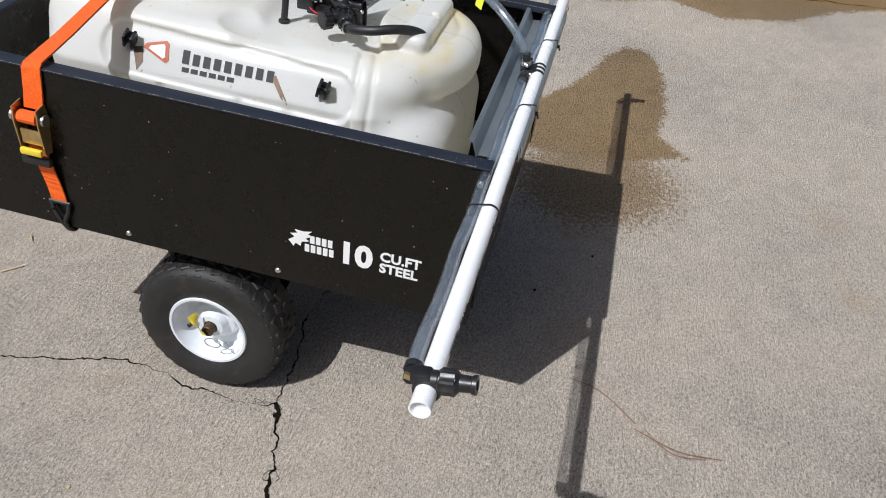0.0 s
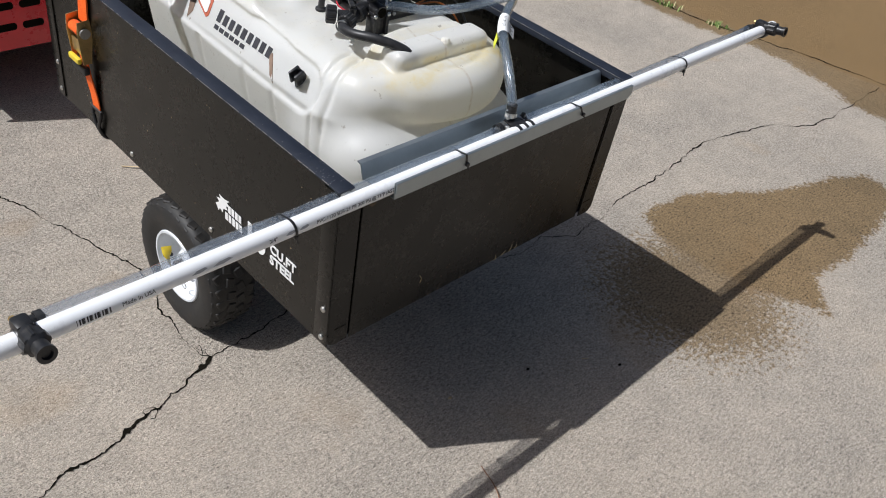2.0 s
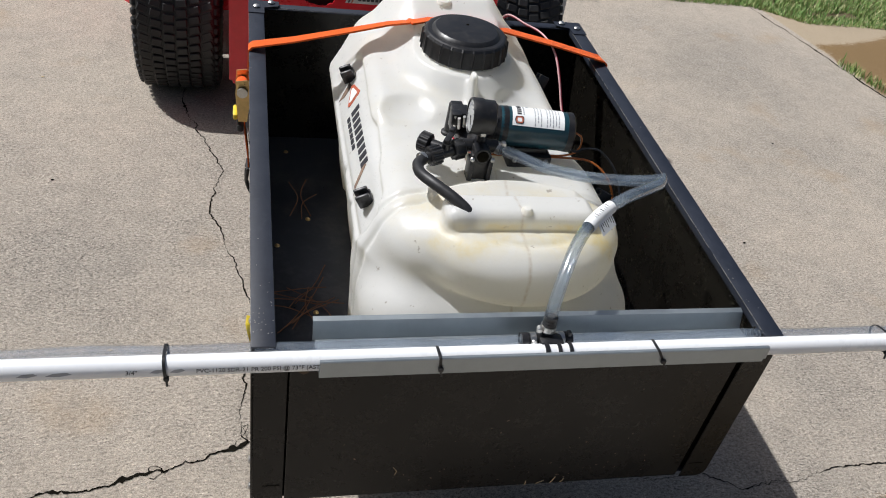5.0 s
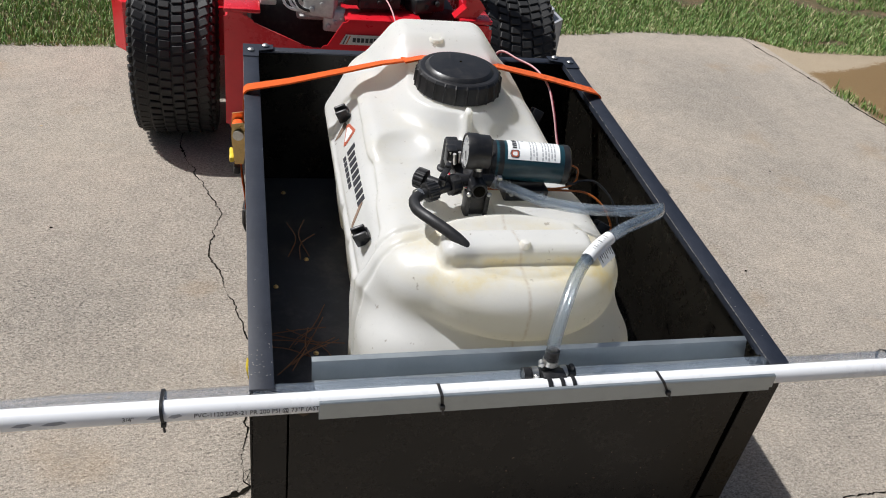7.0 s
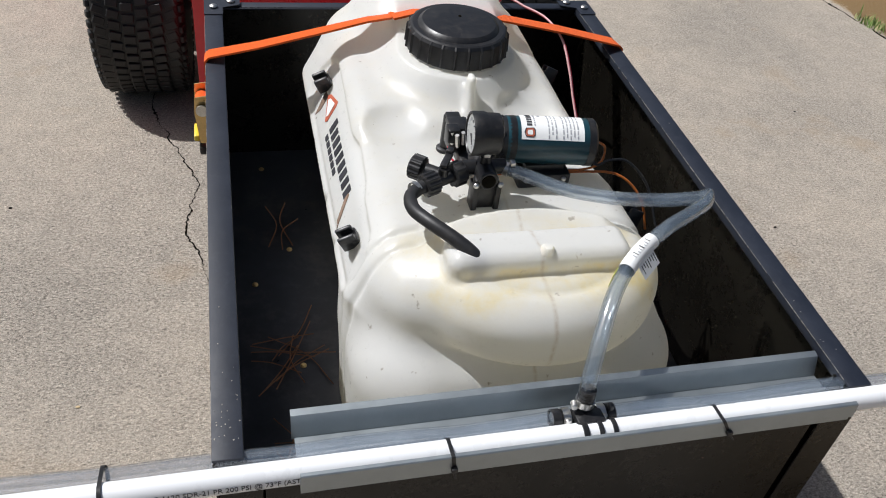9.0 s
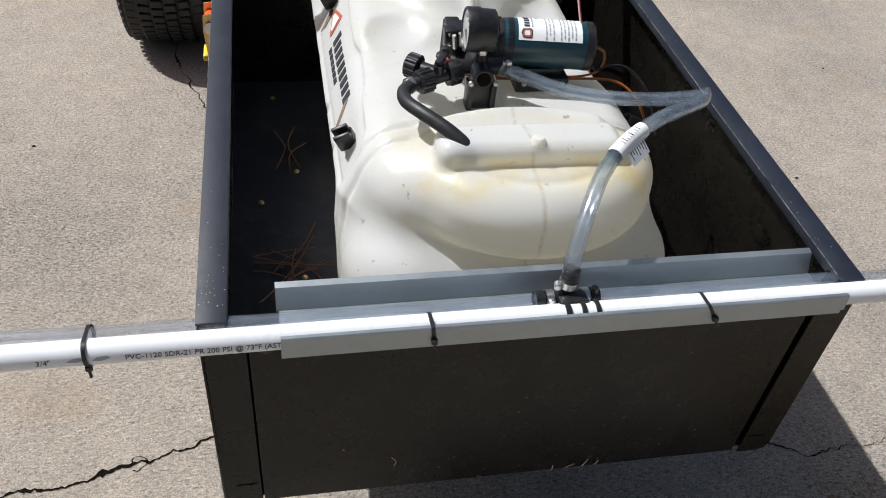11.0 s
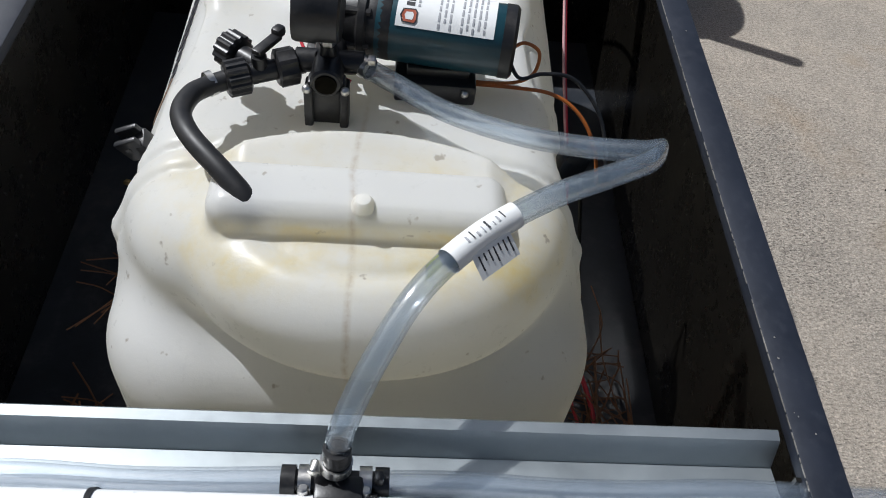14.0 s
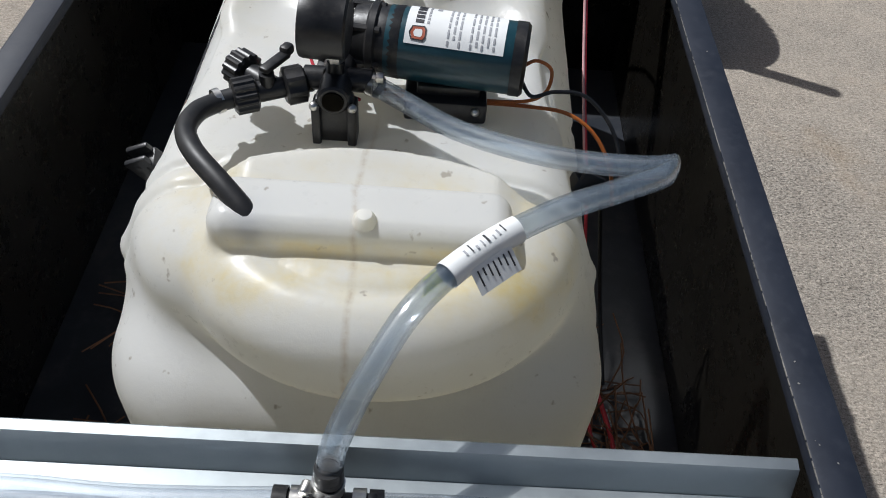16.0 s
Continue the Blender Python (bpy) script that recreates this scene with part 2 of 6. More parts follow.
M_FLOOR = plain("dusty_black_bed", (0.030, 0.034, 0.042), 0.36, var=0.4, scale=40, dust=0.12)
M_BOLT = plain("zinc_bolt", (0.62, 0.61, 0.58), 0.35, metal=1.0, var=0.25, scale=300)
M_RUBBER = plain("dusty_rubber", (0.015, 0.0145, 0.014), 0.62, var=0.35, scale=80, bumpd=0.0004, dust=0.14, dust_color=(0.16, 0.115, 0.075))
M_TURF = plain("turf_tyre_rubber", (0.013, 0.013, 0.013), 0.6, var=0.35, scale=60, bumpd=0.0004, dust=0.10, dust_color=(0.08, 0.07, 0.055))
M_WHEEL = plain("pale_painted_wheel", (0.66, 0.69, 0.72), 0.34, var=0.1, scale=60, dust=0.15)
M_WHITE = plain("white_decal", (0.80, 0.80, 0.79), 0.5, var=0.08, scale=200)
M_BLACK = plain("black_plastic", (0.014, 0.014, 0.015), 0.38, var=0.3, scale=150, bumpd=0.0002, dust=0.06)
M_HOSE = plain("black_rubber_hose", (0.017, 0.017, 0.018), 0.5, var=0.25, scale=100, dust=0.05)
M_PVC = plain("white_pvc", (0.82, 0.83, 0.84), 0.30, var=0.05, scale=40, dust=0.05)
M_INK = plain("dark_ink", (0.03, 0.03, 0.035), 0.6, var=0.4, scale=300)
M_ALU = plain("mill_aluminium", (0.37, 0.405, 0.42), 0.48, metal=0.85, var=0.14, scale=50, bumpd=0.0002, dust=0.06)
M_CLEAR = clear("clear_vinyl_tube", (0.955, 0.978, 1.0), 0.07)
M_BOOMTUBE = clear("clear_boom_tube", (0.985, 0.99, 1.0), 0.065, 0.05)
M_STRAP = webbing()
M_BRASS = plain("yellow_zinc_plate", (0.60, 0.43, 0.19), 0.34, metal=0.9, var=0.3, scale=120)
M_YELLOW = plain("yellow_handle_paint", (0.72, 0.55, 0.04), 0.4, var=0.15, scale=100)
M_YTAG = plain("lime_yellow_tag", (0.70, 0.76, 0.04), 0.5, var=0.08, scale=80)
M_TEAL = plain("teal_motor_paint", (0.010, 0.052, 0.070), 0.33, var=0.25, scale=70, dust=0.05, coat=0.3)
M_PAPER = plain("white_paper_label", (0.80, 0.81, 0.80), 0.55, var=0.06, scale=60)
M_GREYINK = plain("grey_print", (0.35, 0.36, 0.38), 0.6, var=0.2, scale=200)
M_RED = plain("red_mower_paint", (0.62, 0.009, 0.020), 0.28, var=0.15, scale=30, dust=0.03, coat=0.4)
M_DARK = plain("dark_engine_metal", (0.03, 0.03, 0.03), 0.5, metal=0.4, var=0.5, scale=60, dust=0.12)
M_CAST = plain("cast_aluminium", (0.60, 0.59, 0.57), 0.5, metal=0.25, var=0.3, scale=70, bumpd=0.0008)
M_ORED = plain("orange_red_print", (0.46, 0.115, 0.060), 0.5, var=0.2, scale=120)
M_REDW = plain("red_wire", (0.55, 0.03, 0.05), 0.4, var=0.15, scale=120)
M_PINKW = plain("pale_pink_wire", (0.62, 0.36, 0.36), 0.45, var=0.15, scale=120)
M_ORW = plain("orange_brown_wire", (0.42, 0.12, 0.02), 0.4, var=0.15, scale=120)
M_NEEDLE = plain("dry_pine_needle", (0.21, 0.095, 0.045), 0.6, var=0.45, scale=30)
M_STRAW = plain("dry_straw", (0.55, 0.42, 0.24), 0.6, var=0.3, scale=30)
M_DIAL = plain("aged_gauge_dial", (0.42, 0.43, 0.42), 0.35, var=0.15, scale=120)
M_RUST = plain("rusty_hub_steel", (0.085, 0.055, 0.030), 0.55, metal=0.4, var=0.5, scale=200)
M_RAG = plain("torn_backing", (0.20, 0.135, 0.095), 0.7, var=0.4, scale=120)


def grass_mat():
    m, n, l, b = mat("mown_grass")
    g = n.new("ShaderNodeNewGeometry")
    l.new(ramp(n, l, g.outputs["Random Per Island"], [(0.0, (0.11, 0.22, 0.045)), (0.55, (0.21, 0.34, 0.085)), (0.82, (0.33, 0.38, 0.14)), (1.0, (0.55, 0.48, 0.27))]), b.inputs["Base Color"])
    b.inputs["Roughness"].default_value = 0.55
    return m


M_GRASS = grass_mat()

# ---- building helpers ----
CART = Matrix.Translation((0.0, 0.05, 0.322)) @ Matrix.Rotation(radians(4.2), 4, "X")
BASE = {}


def thing(name, base, m, label, category, group=""):
    """An Empty at base, given in the frame m; its parts are built in the coordinates of m."""
    ob = new(name)
    ob.empty_display_size = 0.05
    ob.matrix_world = m @ Matrix.Translation(base)
    BASE[ob.name] = Vector(base)
    return tagged(ob, label, category, group)


def finish(bm, name, material, smooth=35):
    bmesh.ops.recalc_face_normals(bm, faces=bm.faces)
    me = bpy.data.meshes.new(name)
    bm.to_mesh(me)
    bm.free()
    me.materials.append(material)
    if smooth:
        me.shade_smooth()
        me.set_sharp_from_angle(angle=radians(smooth))
    return me


def part(name, bm, material, parent, label="", smooth=35):
    """One mesh under a thing or under one of its parts."""
    root = parent
    while root.parent:
        root = root.parent
    if isinstance(bm, bpy.types.Mesh):
        me = bm
        me.transform(Matrix.Translation(-BASE[root.name]))
    else:
        bm.transform(Matrix.Translation(-BASE[root.name]))
        me = finish(bm, name, material, smooth)
    ob = new(name, me)
    ob.parent = parent
    return tagged(ob, label)


def single(name, bm, material, label, category, m=Matrix(), base=None, group="", kind="", smooth=35):
    """A thing that is one mesh."""
    if base is not None:
        bm.transform(Matrix.Translation(-Vector(base)))
        m = m @ Matrix.Translation(base)
    ob = new(name, finish(bm, name, material, smooth))
    ob.matrix_world = m
    return tagged(ob, label, category, group, kind)


def box(bm, c, s, bevel=0.0, rot=None, seg=2):
    """A box at c of size s with rounded edges."""
    r = bmesh.ops.create_cube(bm, size=1.0)
    vs = r["verts"]
    bmesh.ops.scale(bm, vec=s, verts=vs)
    if bevel:
        es = list({e for v in vs for e in v.link_edges})
        out = bmesh.ops.bevel(bm, geom=es, offset=min(bevel, min(s) * 0.48), segments=seg, affect="EDGES", profile=0.5)
        vs = list({v for f in out["faces"] for v in f.verts} | {v for v in vs if v.is_valid})
    mm = Matrix.Translation(c) @ (rot.to_4x4() if rot else Matrix())
    bmesh.ops.transform(bm, matrix=mm, verts=vs)
    return bm


def frame_to(a, b):
    d = Vector(b) - Vector(a)
    return Matrix.Translation(a) @ d.to_track_quat("Z", "Y").to_matrix().to_4x4(), d.length


def lathe(bm, a, b, profile, seg=24):
    """Turns (distance along, radius) round the axis from a to b; closed at the ends."""
    m, _ = frame_to(a, b)
    rings = []
    for h, r in profile:
        if r < 1e-6:
            rings.append([bm.verts.new(m @ Vector((0, 0, h)))])
        else:
            rings.append([bm.verts.new(m @ Vector((r * math.cos(2 * math.pi * k / seg), r * math.sin(2 * math.pi * k / seg), h))) for k in range(seg)])
    for p, q in zip(rings, rings[1:]):
        for k in range(seg):
            j = (k + 1) % seg
            f = [p[k % len(p)], p[j % len(p)], q[j % len(q)], q[k % len(q)]]
            f = [v for i, v in enumerate(f) if v not in f[:i]]
            if len(f) > 2:
                bm.faces.new(f)
    if len(profile) > 3 and profile[0][0] == profile[1][0] and profile[0][1] < profile[1][1] and abs(profile[0][1] - profile[-1][1]) < 1e-9 and profile[0][1] > 0:
        for k in range(seg):
            bm.faces.new((rings[-1][k], rings[-1][(k + 1) % seg], rings[0][(k + 1) % seg], rings[0][k]))
        return bm
    for ring, flip in ((rings[0], 1), (rings[-1], 0)):
        if len(ring) > 1:
            bm.faces.new(ring[::-1] if flip else ring)
    return bm


def cyl(bm, a, b, r, r2=None, seg=20, chamfer=0.0):
    d = (Vector(b) - Vector(a)).length
    r2 = r if r2 is None else r2
    c = min(chamfer, d * 0.4, r * 0.5)
    prof = [(0, r), (d, r2)] if not c else [(0, r - c), (c, r), (d - c, r2), (d, r2 - c)]
    return lathe(bm, a, b, prof, seg)


def glide(pts, n=8):
    """A smooth line through the points."""
    p = [Vector(q) for q in pts]
    p = [2 * p[0] - p[1], *p, 2 * p[-1] - p[-2]]
    out = []
    for i in range(1, len(p) - 2):
        for k in range(n):
            t = k / n
            a, b, c, d = p[i - 1 : i + 3]
            out.append(0.5 * (2 * b + (c - a) * t + (2 * a - 5 * b + 4 * c - d) * t * t + (3 * b - a - 3 * c + d) * t**3))
    return [*out, p[-2]]


def sweep(bm, line, r, seg=12, squash=None, cap=True):
    """A tube along a line; r may be a function of the share of the way; squash flattens it there."""
    n = len(line)
    up = Vector((0.12, 0.3, 1)).normalized()
    rings = []
    for i, p in enumerate(line):
        d = (line[min(i + 1, n - 1)] - line[max(i - 1, 0)]).normalized()
        side = d.cross(up).normalized()
        top = side.cross(d).normalized()
        s = i / max(1, n - 1)
        rad = r(s) if callable(r) else r
        q = squash(s) if squash else 1.0
        rings.append([bm.verts.new(p + rad * (math.cos(2 * math.pi * k / seg) * side * (2 - q) + math.sin(2 * math.pi * k / seg) * top * q)) for k in range(seg)])
    for a, b in zip(rings, rings[1:]):
        for k in range(seg):
            bm.faces.new((a[k], a[(k + 1) % seg], b[(k + 1) % seg], b[k]))
    if cap:
        bm.faces.new(rings[0][::-1])
        bm.faces.new(rings[-1])
    return bm


def hollow(bm, line, r, ri, seg=18, squash=None):
    """A thin-walled tube, open at its ends."""
    sweep(bm, line, r, seg, squash, cap=False)
    k = len(bm.verts)
    sweep(bm, line, ri, seg, squash, cap=False)
    bm.verts.ensure_lookup_table()
    for a in (0, k - seg):
        for i in range(seg):
            j = (i + 1) % seg
            bm.faces.new((bm.verts[a + i], bm.verts[a + j], bm.verts[a + k + j], bm.verts[a + k + i]))
    return bm


def plate(bm, outline, m, thick):
    """A flat plate with that outline in the x-y plane of m."""
    a = [bm.verts.new(m @ Vector((x, y, 0))) for x, y in outline]
    b = [bm.verts.new(m @ Vector((x, y, thick))) for x, y in outline]
    bm.faces.new(a[::-1])
    bm.faces.new(b)
    for k in range(len(a)):
        j = (k + 1) % len(a)
        bm.faces.new((a[k], a[j], b[j], b[k]))
    return bm


def lettering(text, size, m, material, name, parent=None, thick=0.0004, bold=0.0):
    """Words in the built-in font as a mesh, in the x-y plane of m."""
    cu = bpy.data.curves.new(name, "FONT")
    cu.body, cu.size, cu.extrude, cu.offset, cu.resolution_u = text, size, thick, bold, 3
    tmp = bpy.data.objects.new(name, cu)
    scene.collection.objects.link(tmp)
    me = bpy.data.meshes.new_from_object(tmp.evaluated_get(bpy.context.evaluated_depsgraph_get()))
    bpy.data.objects.remove(tmp)
    me.transform(m)
    me.materials.clear()
    me.materials.append(material)
    return part(name, me, material, parent)


def axes(origin, x, y):
    """A frame with those x and y directions."""
    x, y = Vector(x).normalized(), Vector(y).normalized()
    z = x.cross(y).normalized()
    y = z.cross(x)
    m = Matrix((x, y, z)).transposed().to_4x4()
    m.translation = origin
    return m


NB = bmesh.new

# ---- ground ----
def inside(px, py, poly_):
    """Signed distance of points to a closed outline, positive inside."""
    d = np.full(px.shape, 1e9)
    w = np.zeros(px.shape, bool)
    for (ax, ay), (bx, by) in zip(poly_, poly_[1:] + poly_[:1]):
        t = np.clip(((px - ax) * (bx - ax) + (py - ay) * (by - ay)) / ((bx - ax) ** 2 + (by - ay) ** 2), 0, 1)
        d = np.minimum(d, np.hypot(px - ax - t * (bx - ax), py - ay - t * (by - ay)))
        w ^= ((ay > py) != (by > py)) & (px < (bx - ax) * (py - ay) / (by - ay + 1e-12) + ax)
    return np.where(w, d, -d)


LAWN_EDGE = [(-60, 2.2), (-4, 2.80), (-1.43, 3.03), (-0.69, 3.09), (0.4, 3.32), (1.50, 3.555), (1.81, 3.64), (2.51, 3.64), (2.75, 3.42), (3.32, 3.42), (4.5, 3.45), (8, 3.7), (60, 8)]
WET_SPOT = [(0.95, 0.19), (1.16, 0.19), (1.26, 0.135), (1.44, 0.025), (1.56, -0.035), (1.74, -0.075), (1.86, -0.145), (1.84, -0.235), (1.69, -0.295), (1.45, -0.315), (1.28, -0.33), (1.11, -0.30), (0.97, -0.42), (0.96, -0.33), (0.92, -0.25), (0.88, -0.10), (0.90, 0.06)]
WET_RUN = [(2.62, 3.06), (2.60, 1.35), (2.57, 1.0), (2.61, 0.72), (2.57, 0.5), (2.49, 0.28), (2.39, 0.15), (2.38, -0.02), (2.50, -0.30), (2.33, -0.56), (2.40, -0.86), (2.58, -1.05), (2.75, -1.4), (8, -1.4), (8, 3.6), (3.3, 3.3), (2.85, 3.1)]


def grid_steps(lo, hi, step, far):
    near = np.arange(lo, hi + step / 2, step)
    out = [step * 1.6**k for k in range(1, 40)]
    wide = np.cumsum(out)
    wide = wide[wide < far]
    return np.concatenate([lo - wide[::-1], near, hi + wide])


def build_ground():
    xs, ys = grid_steps(-2.6, 4.6, 0.035, 400), grid_steps(-2.2, 5.2, 0.035, 400)
    gx, gy = np.meshgrid(xs, ys)
    nx, ny = len(xs), len(ys)
    lawn = inside(gx, gy, LAWN_EDGE + [(60, 900), (-60, 900)])
    lawn = np.where(gy > 8, 1, lawn)
    damp = np.clip(1.15 - np.hypot((gx - 0.74) / 0.38, (gy + 0.12) / 0.40), 0, 1)
    gz = np.where(lawn > 0.02, -0.012, 0.0)
    me = bpy.data.meshes.new("ground")
    idx = np.arange(nx * ny).reshape(ny, nx)
    quads = np.stack([idx[:-1, :-1], idx[:-1, 1:], idx[1:, 1:], idx[1:, :-1]], -1).reshape(-1, 4)
    me.from_pydata(np.stack([gx, gy, gz], -1).reshape(-1, 3).tolist(), [], quads.tolist())
    wet = np.maximum(np.clip(0.5 + inside(gx, gy, WET_SPOT) * 9, 0, 1), np.clip(0.5 + inside(gx, gy, WET_RUN) * 6, 0, 1))
    joint = 2.70 + 0.03 * np.sin(gy * 1.3) - 0.05 * np.clip(gy - 1.5, 0, 3)
    for name, val in (("wet", wet), ("damp", damp), ("slab", np.clip(0.5 + (gx - joint) * 12, 0, 1)), ("soil", np.clip(0.5 + lawn * 8, 0, 1))):
        a = me.attributes.new(name, "FLOAT", "POINT")
        a.data.foreach_set("value", val.ravel().astype(np.float32))
    me.materials.append(M_CONC)
    ob = new("ground", me)
    return tagged(ob, "weathered brushed concrete driveway with cracks and wet patches", "ground", kind="structure")


ground = build_ground()


def crack(line, width, seed):
    """An open crack with ragged edges along a line on the ground."""
    rng = random.Random(seed)
    bm = NB()
    pts = []
    drift = 0.0
    for a, b in zip(line, line[1:]):
        a, b = Vector((*a, 0)), Vector((*b, 0))
        n = max(2, int((b - a).length / 0.0055))
        side = (b - a).normalized().cross(Vector((0, 0, 1)))
        for k in range(n):
            s = k / n
            fade = min(1, 6 * s, 6 * (1 - s))
            drift = 0.82 * drift + rng.gauss(0, 0.0021)
            pts.append(a.lerp(b, s) + side * fade * (0.012 * noise.noise((a + (b - a) * s) * 13 + Vector((seed, 0, 0))) + drift))
    pts.append(Vector((*line[-1], 0)))
    rows = []
    for i, p in enumerate(pts):
        d = (pts[min(i + 1, len(pts) - 1)] - pts[max(i - 1, 0)]).normalized()
        side = d.cross(Vector((0, 0, 1)))
        swell = 0.25 + 1.1 * max(0, noise.noise(p * 9 + Vector((seed * 3, 0, 0))) + 0.35)
        w = width * 0.95 * swell * rng.uniform(0.45, 1.35) * (2.0 if rng.random() < 0.04 else 1)
        u = rng.uniform(0.3, 0.7)
        rows.append((bm.verts.new(p + side * w * u + Vector((0, 0, 0.0012))), bm.verts.new(p - side * w * (1 - u) + Vector((0, 0, 0.0012)))))
    for a, b in zip(rows, rows[1:]):
        bm.faces.new((a[0], b[0], b[1], a[1]))
    return single("crack", bm, M_CRACK, "dark open crack in the concrete", "crack", kind="structure", smooth=0)


crack([(-0.60, 2.25), (-0.612, 2.05), (-0.553, 1.835), (-0.461, 1.581), (-0.494, 1.378), (-0.459, 1.237), (-0.415, 1.06)], 0.0048, 1)
crack([(-0.415, 1.06), (-0.398, 0.982), (-0.361, 0.857), (-0.368, 0.759), (-0.399, 0.646), (-0.402, 0.564), (-0.385, 0.453)], 0.0040, 2)
crack([(-0.385, 0.453), (-0.465, 0.425), (-0.513, 0.410), (-0.568, 0.391), (-0.674, 0.355), (-0.769, 0.351), (-0.83, 0.324), (-0.883, 0.303)], 0.0095, 3)
crack([(-0.883, 0.303), (-0.953, 0.281), (-1.007, 0.275), (-1.25, 0.24), (-1.6, 0.26)], 0.007, 4)
crack([(-0.883, 0.303), (-0.858, 0.246), (-0.843, 0.185), (-0.86, 0.05), (-0.83, -0.12)], 0.006, 5)
crack([(-0.385, 0.453), (-0.272, 0.459), (-0.098, 0.492), (0.042, 0.485), (0.22, 0.40), (0.393, 0.323)], 0.005, 6)
crack([(0.393, 0.323), (0.496, 0.287), (0.606, 0.307), (0.694, 0.245), (0.823, 0.255), (0.96, 0.290), (1.14, 0.293)], 0.0042, 7)
crack([(1.14, 0.293), (1.317, 0.311), (1.554, 0.336), (1.737, 0.299), (1.927, 0.249), (2.06, 0.152), (2.378, 0.14), (2.69, 0.147)], 0.0055, 8)
crack([(2.72, -1.6), (2.735, -0.6), (2.745, 0.137), (2.74, 0.53), (2.672, 0.93), (2.685, 1.33), (2.65, 2.0), (2.585, 2.6), (2.56, 3.05), (2.50, 3.61)], 0.011, 9)
crack([(-0.584, 0.376), (-0.572, 0.401), (-0.558, 0.393), (-0.566, 0.374), (-0.58, 0.371)], 0.0024, 20)
crack([(-0.897, 0.295), (-0.9, 0.31), (-0.887, 0.317), (-0.878, 0.306), (-0.882, 0.292)], 0.0024, 21)
crack([(-0.853, 0.208), (-0.851, 0.225), (-0.841, 0.229), (-0.842, 0.208), (-0.85, 0.201)], 0.0021, 22)
crack([(-0.387, 0.503), (-0.412, 0.455), (-0.408, 0.436), (-0.387, 0.453), (-0.383, 0.48), (-0.387, 0.503)], 0.0021, 23)
crack([(-0.955, 0.283), (-0.934, 0.301), (-0.909, 0.309), (-0.896, 0.307)], 0.0051, 24)
crack([(-0.919, 0.286), (-0.902, 0.3), (-0.885, 0.293)], 0.0043, 25)
crack([(-0.85, 0.201), (-0.843, 0.171), (-0.836, 0.136), (-0.843, 0.123)], 0.0093, 26)


def blades(bm, x, y, rng, h, w, z=-0.01):
    a = rng.uniform(0, 2 * math.pi)
    lean = rng.uniform(0.1, 0.75) * h
    d, s = Vector((math.cos(a), math.sin(a), 0)), Vector((-math.sin(a), math.cos(a), 0)) * w
    p = Vector((x, y, z))
    q = p + d * lean * 0.4 + Vector((0, 0, h * 0.65))
    v = [bm.verts.new(c) for c in (p - s, p + s, q + s * 0.8, q - s * 0.8, p + d * lean + Vector((0, 0, h)))]
    bm.faces.new(v[:4])
    bm.faces.new((v[3], v[2], v[4]))


def build_grass():
    rng = random.Random(5)
    bm = NB()
    for _ in range(150000):
        x = rng.uniform(-3.2, 5.2)
        edge = np.interp(x, [p[0] for p in LAWN_EDGE], [p[1] for p in LAWN_EDGE])
        y = edge + abs(rng.gauss(0, 1)) ** 1.2 * 1.3 - 0.035
        if y > 8:
            continue
        bare = noise.noise(Vector((x * 0.9, y * 0.9, 3))) + 0.5 * noise.noise(Vector((x * 3, y * 3, 7)))
        if x > 2.0 and bare > 0.16 and y > edge + 0.12:
            continue
        blades(bm, x, y, rng, rng.uniform(0.012, 0.042), rng.uniform(0.0018, 0.0035))
    return single("grass", bm, M_GRASS, "patchy mown lawn along the driveway edge", "grass", kind="stuff", smooth=0)


build_grass()


def weed(x, y, n, r, h, seed):
    rng = random.Random(seed)
    bm = NB()
    for _ in range(n):
        blades(bm, rng.gauss(0, r * 0.4), rng.gauss(0, r), rng, rng.uniform(0.4, 1) * h, 0.003, 0.0)
    return single("weed_clump", bm, M_GRASS, "small weed clump growing in the slab joint", "weed", Matrix.Translation((x, y, 0)), group="weeds in the joint", kind="stuff", smooth=0)


for k, (wx, wy, wn_, wr, wh) in enumerate(((2.61, 2.72, 80, 0.05, 0.055), (2.64, 2.56, 70, 0.05, 0.045), (2.66, 2.40, 60, 0.04, 0.05), (2.68, 1.24, 60, 0.04, 0.03), (2.67, 0.93, 50, 0.03, 0.03))):
    weed(wx, wy, wn_, wr, wh, k)


def twig(line, r, name="twig", label="thin dry brown pine needle on the concrete", material=M_NEEDLE):
    bm = NB()
    base = (line[0][0], line[0][1], 0)
    sweep(bm, glide([(x, y, 0.004 + 0.003 * (i % 2)) for i, (x, y) in enumerate(line)], 5), r, 5)
    single(name, bm, material, label, "twig", base=base, group="loose needles on the concrete")


twig([(-0.135, -0.157), (-0.163, -0.231), (-0.235, -0.312)], 0.0011)
twig([(-0.25, -0.31), (-0.29, -0.40), (-0.287, -0.493)], 0.0011)
twig([(-0.245, -0.33), (-0.30, -0.39), (-0.295, -0.46)], 0.0008)
twig([(0.29, -0.09), (0.303, -0.101)], 0.001, "straw_bit", "pale straw fragment on the shaded concrete", M_STRAW)
twig([(-0.16, 1.30), (-0.12, 1.26)], 0.0018, "straw_bit", "pale straw fragment on the shaded concrete", M_STRAW)
twig([(-0.02, 1.31), (0.0, 1.33)], 0.0018, "straw_bit", "pale straw fragment on the shaded concrete", M_STRAW)
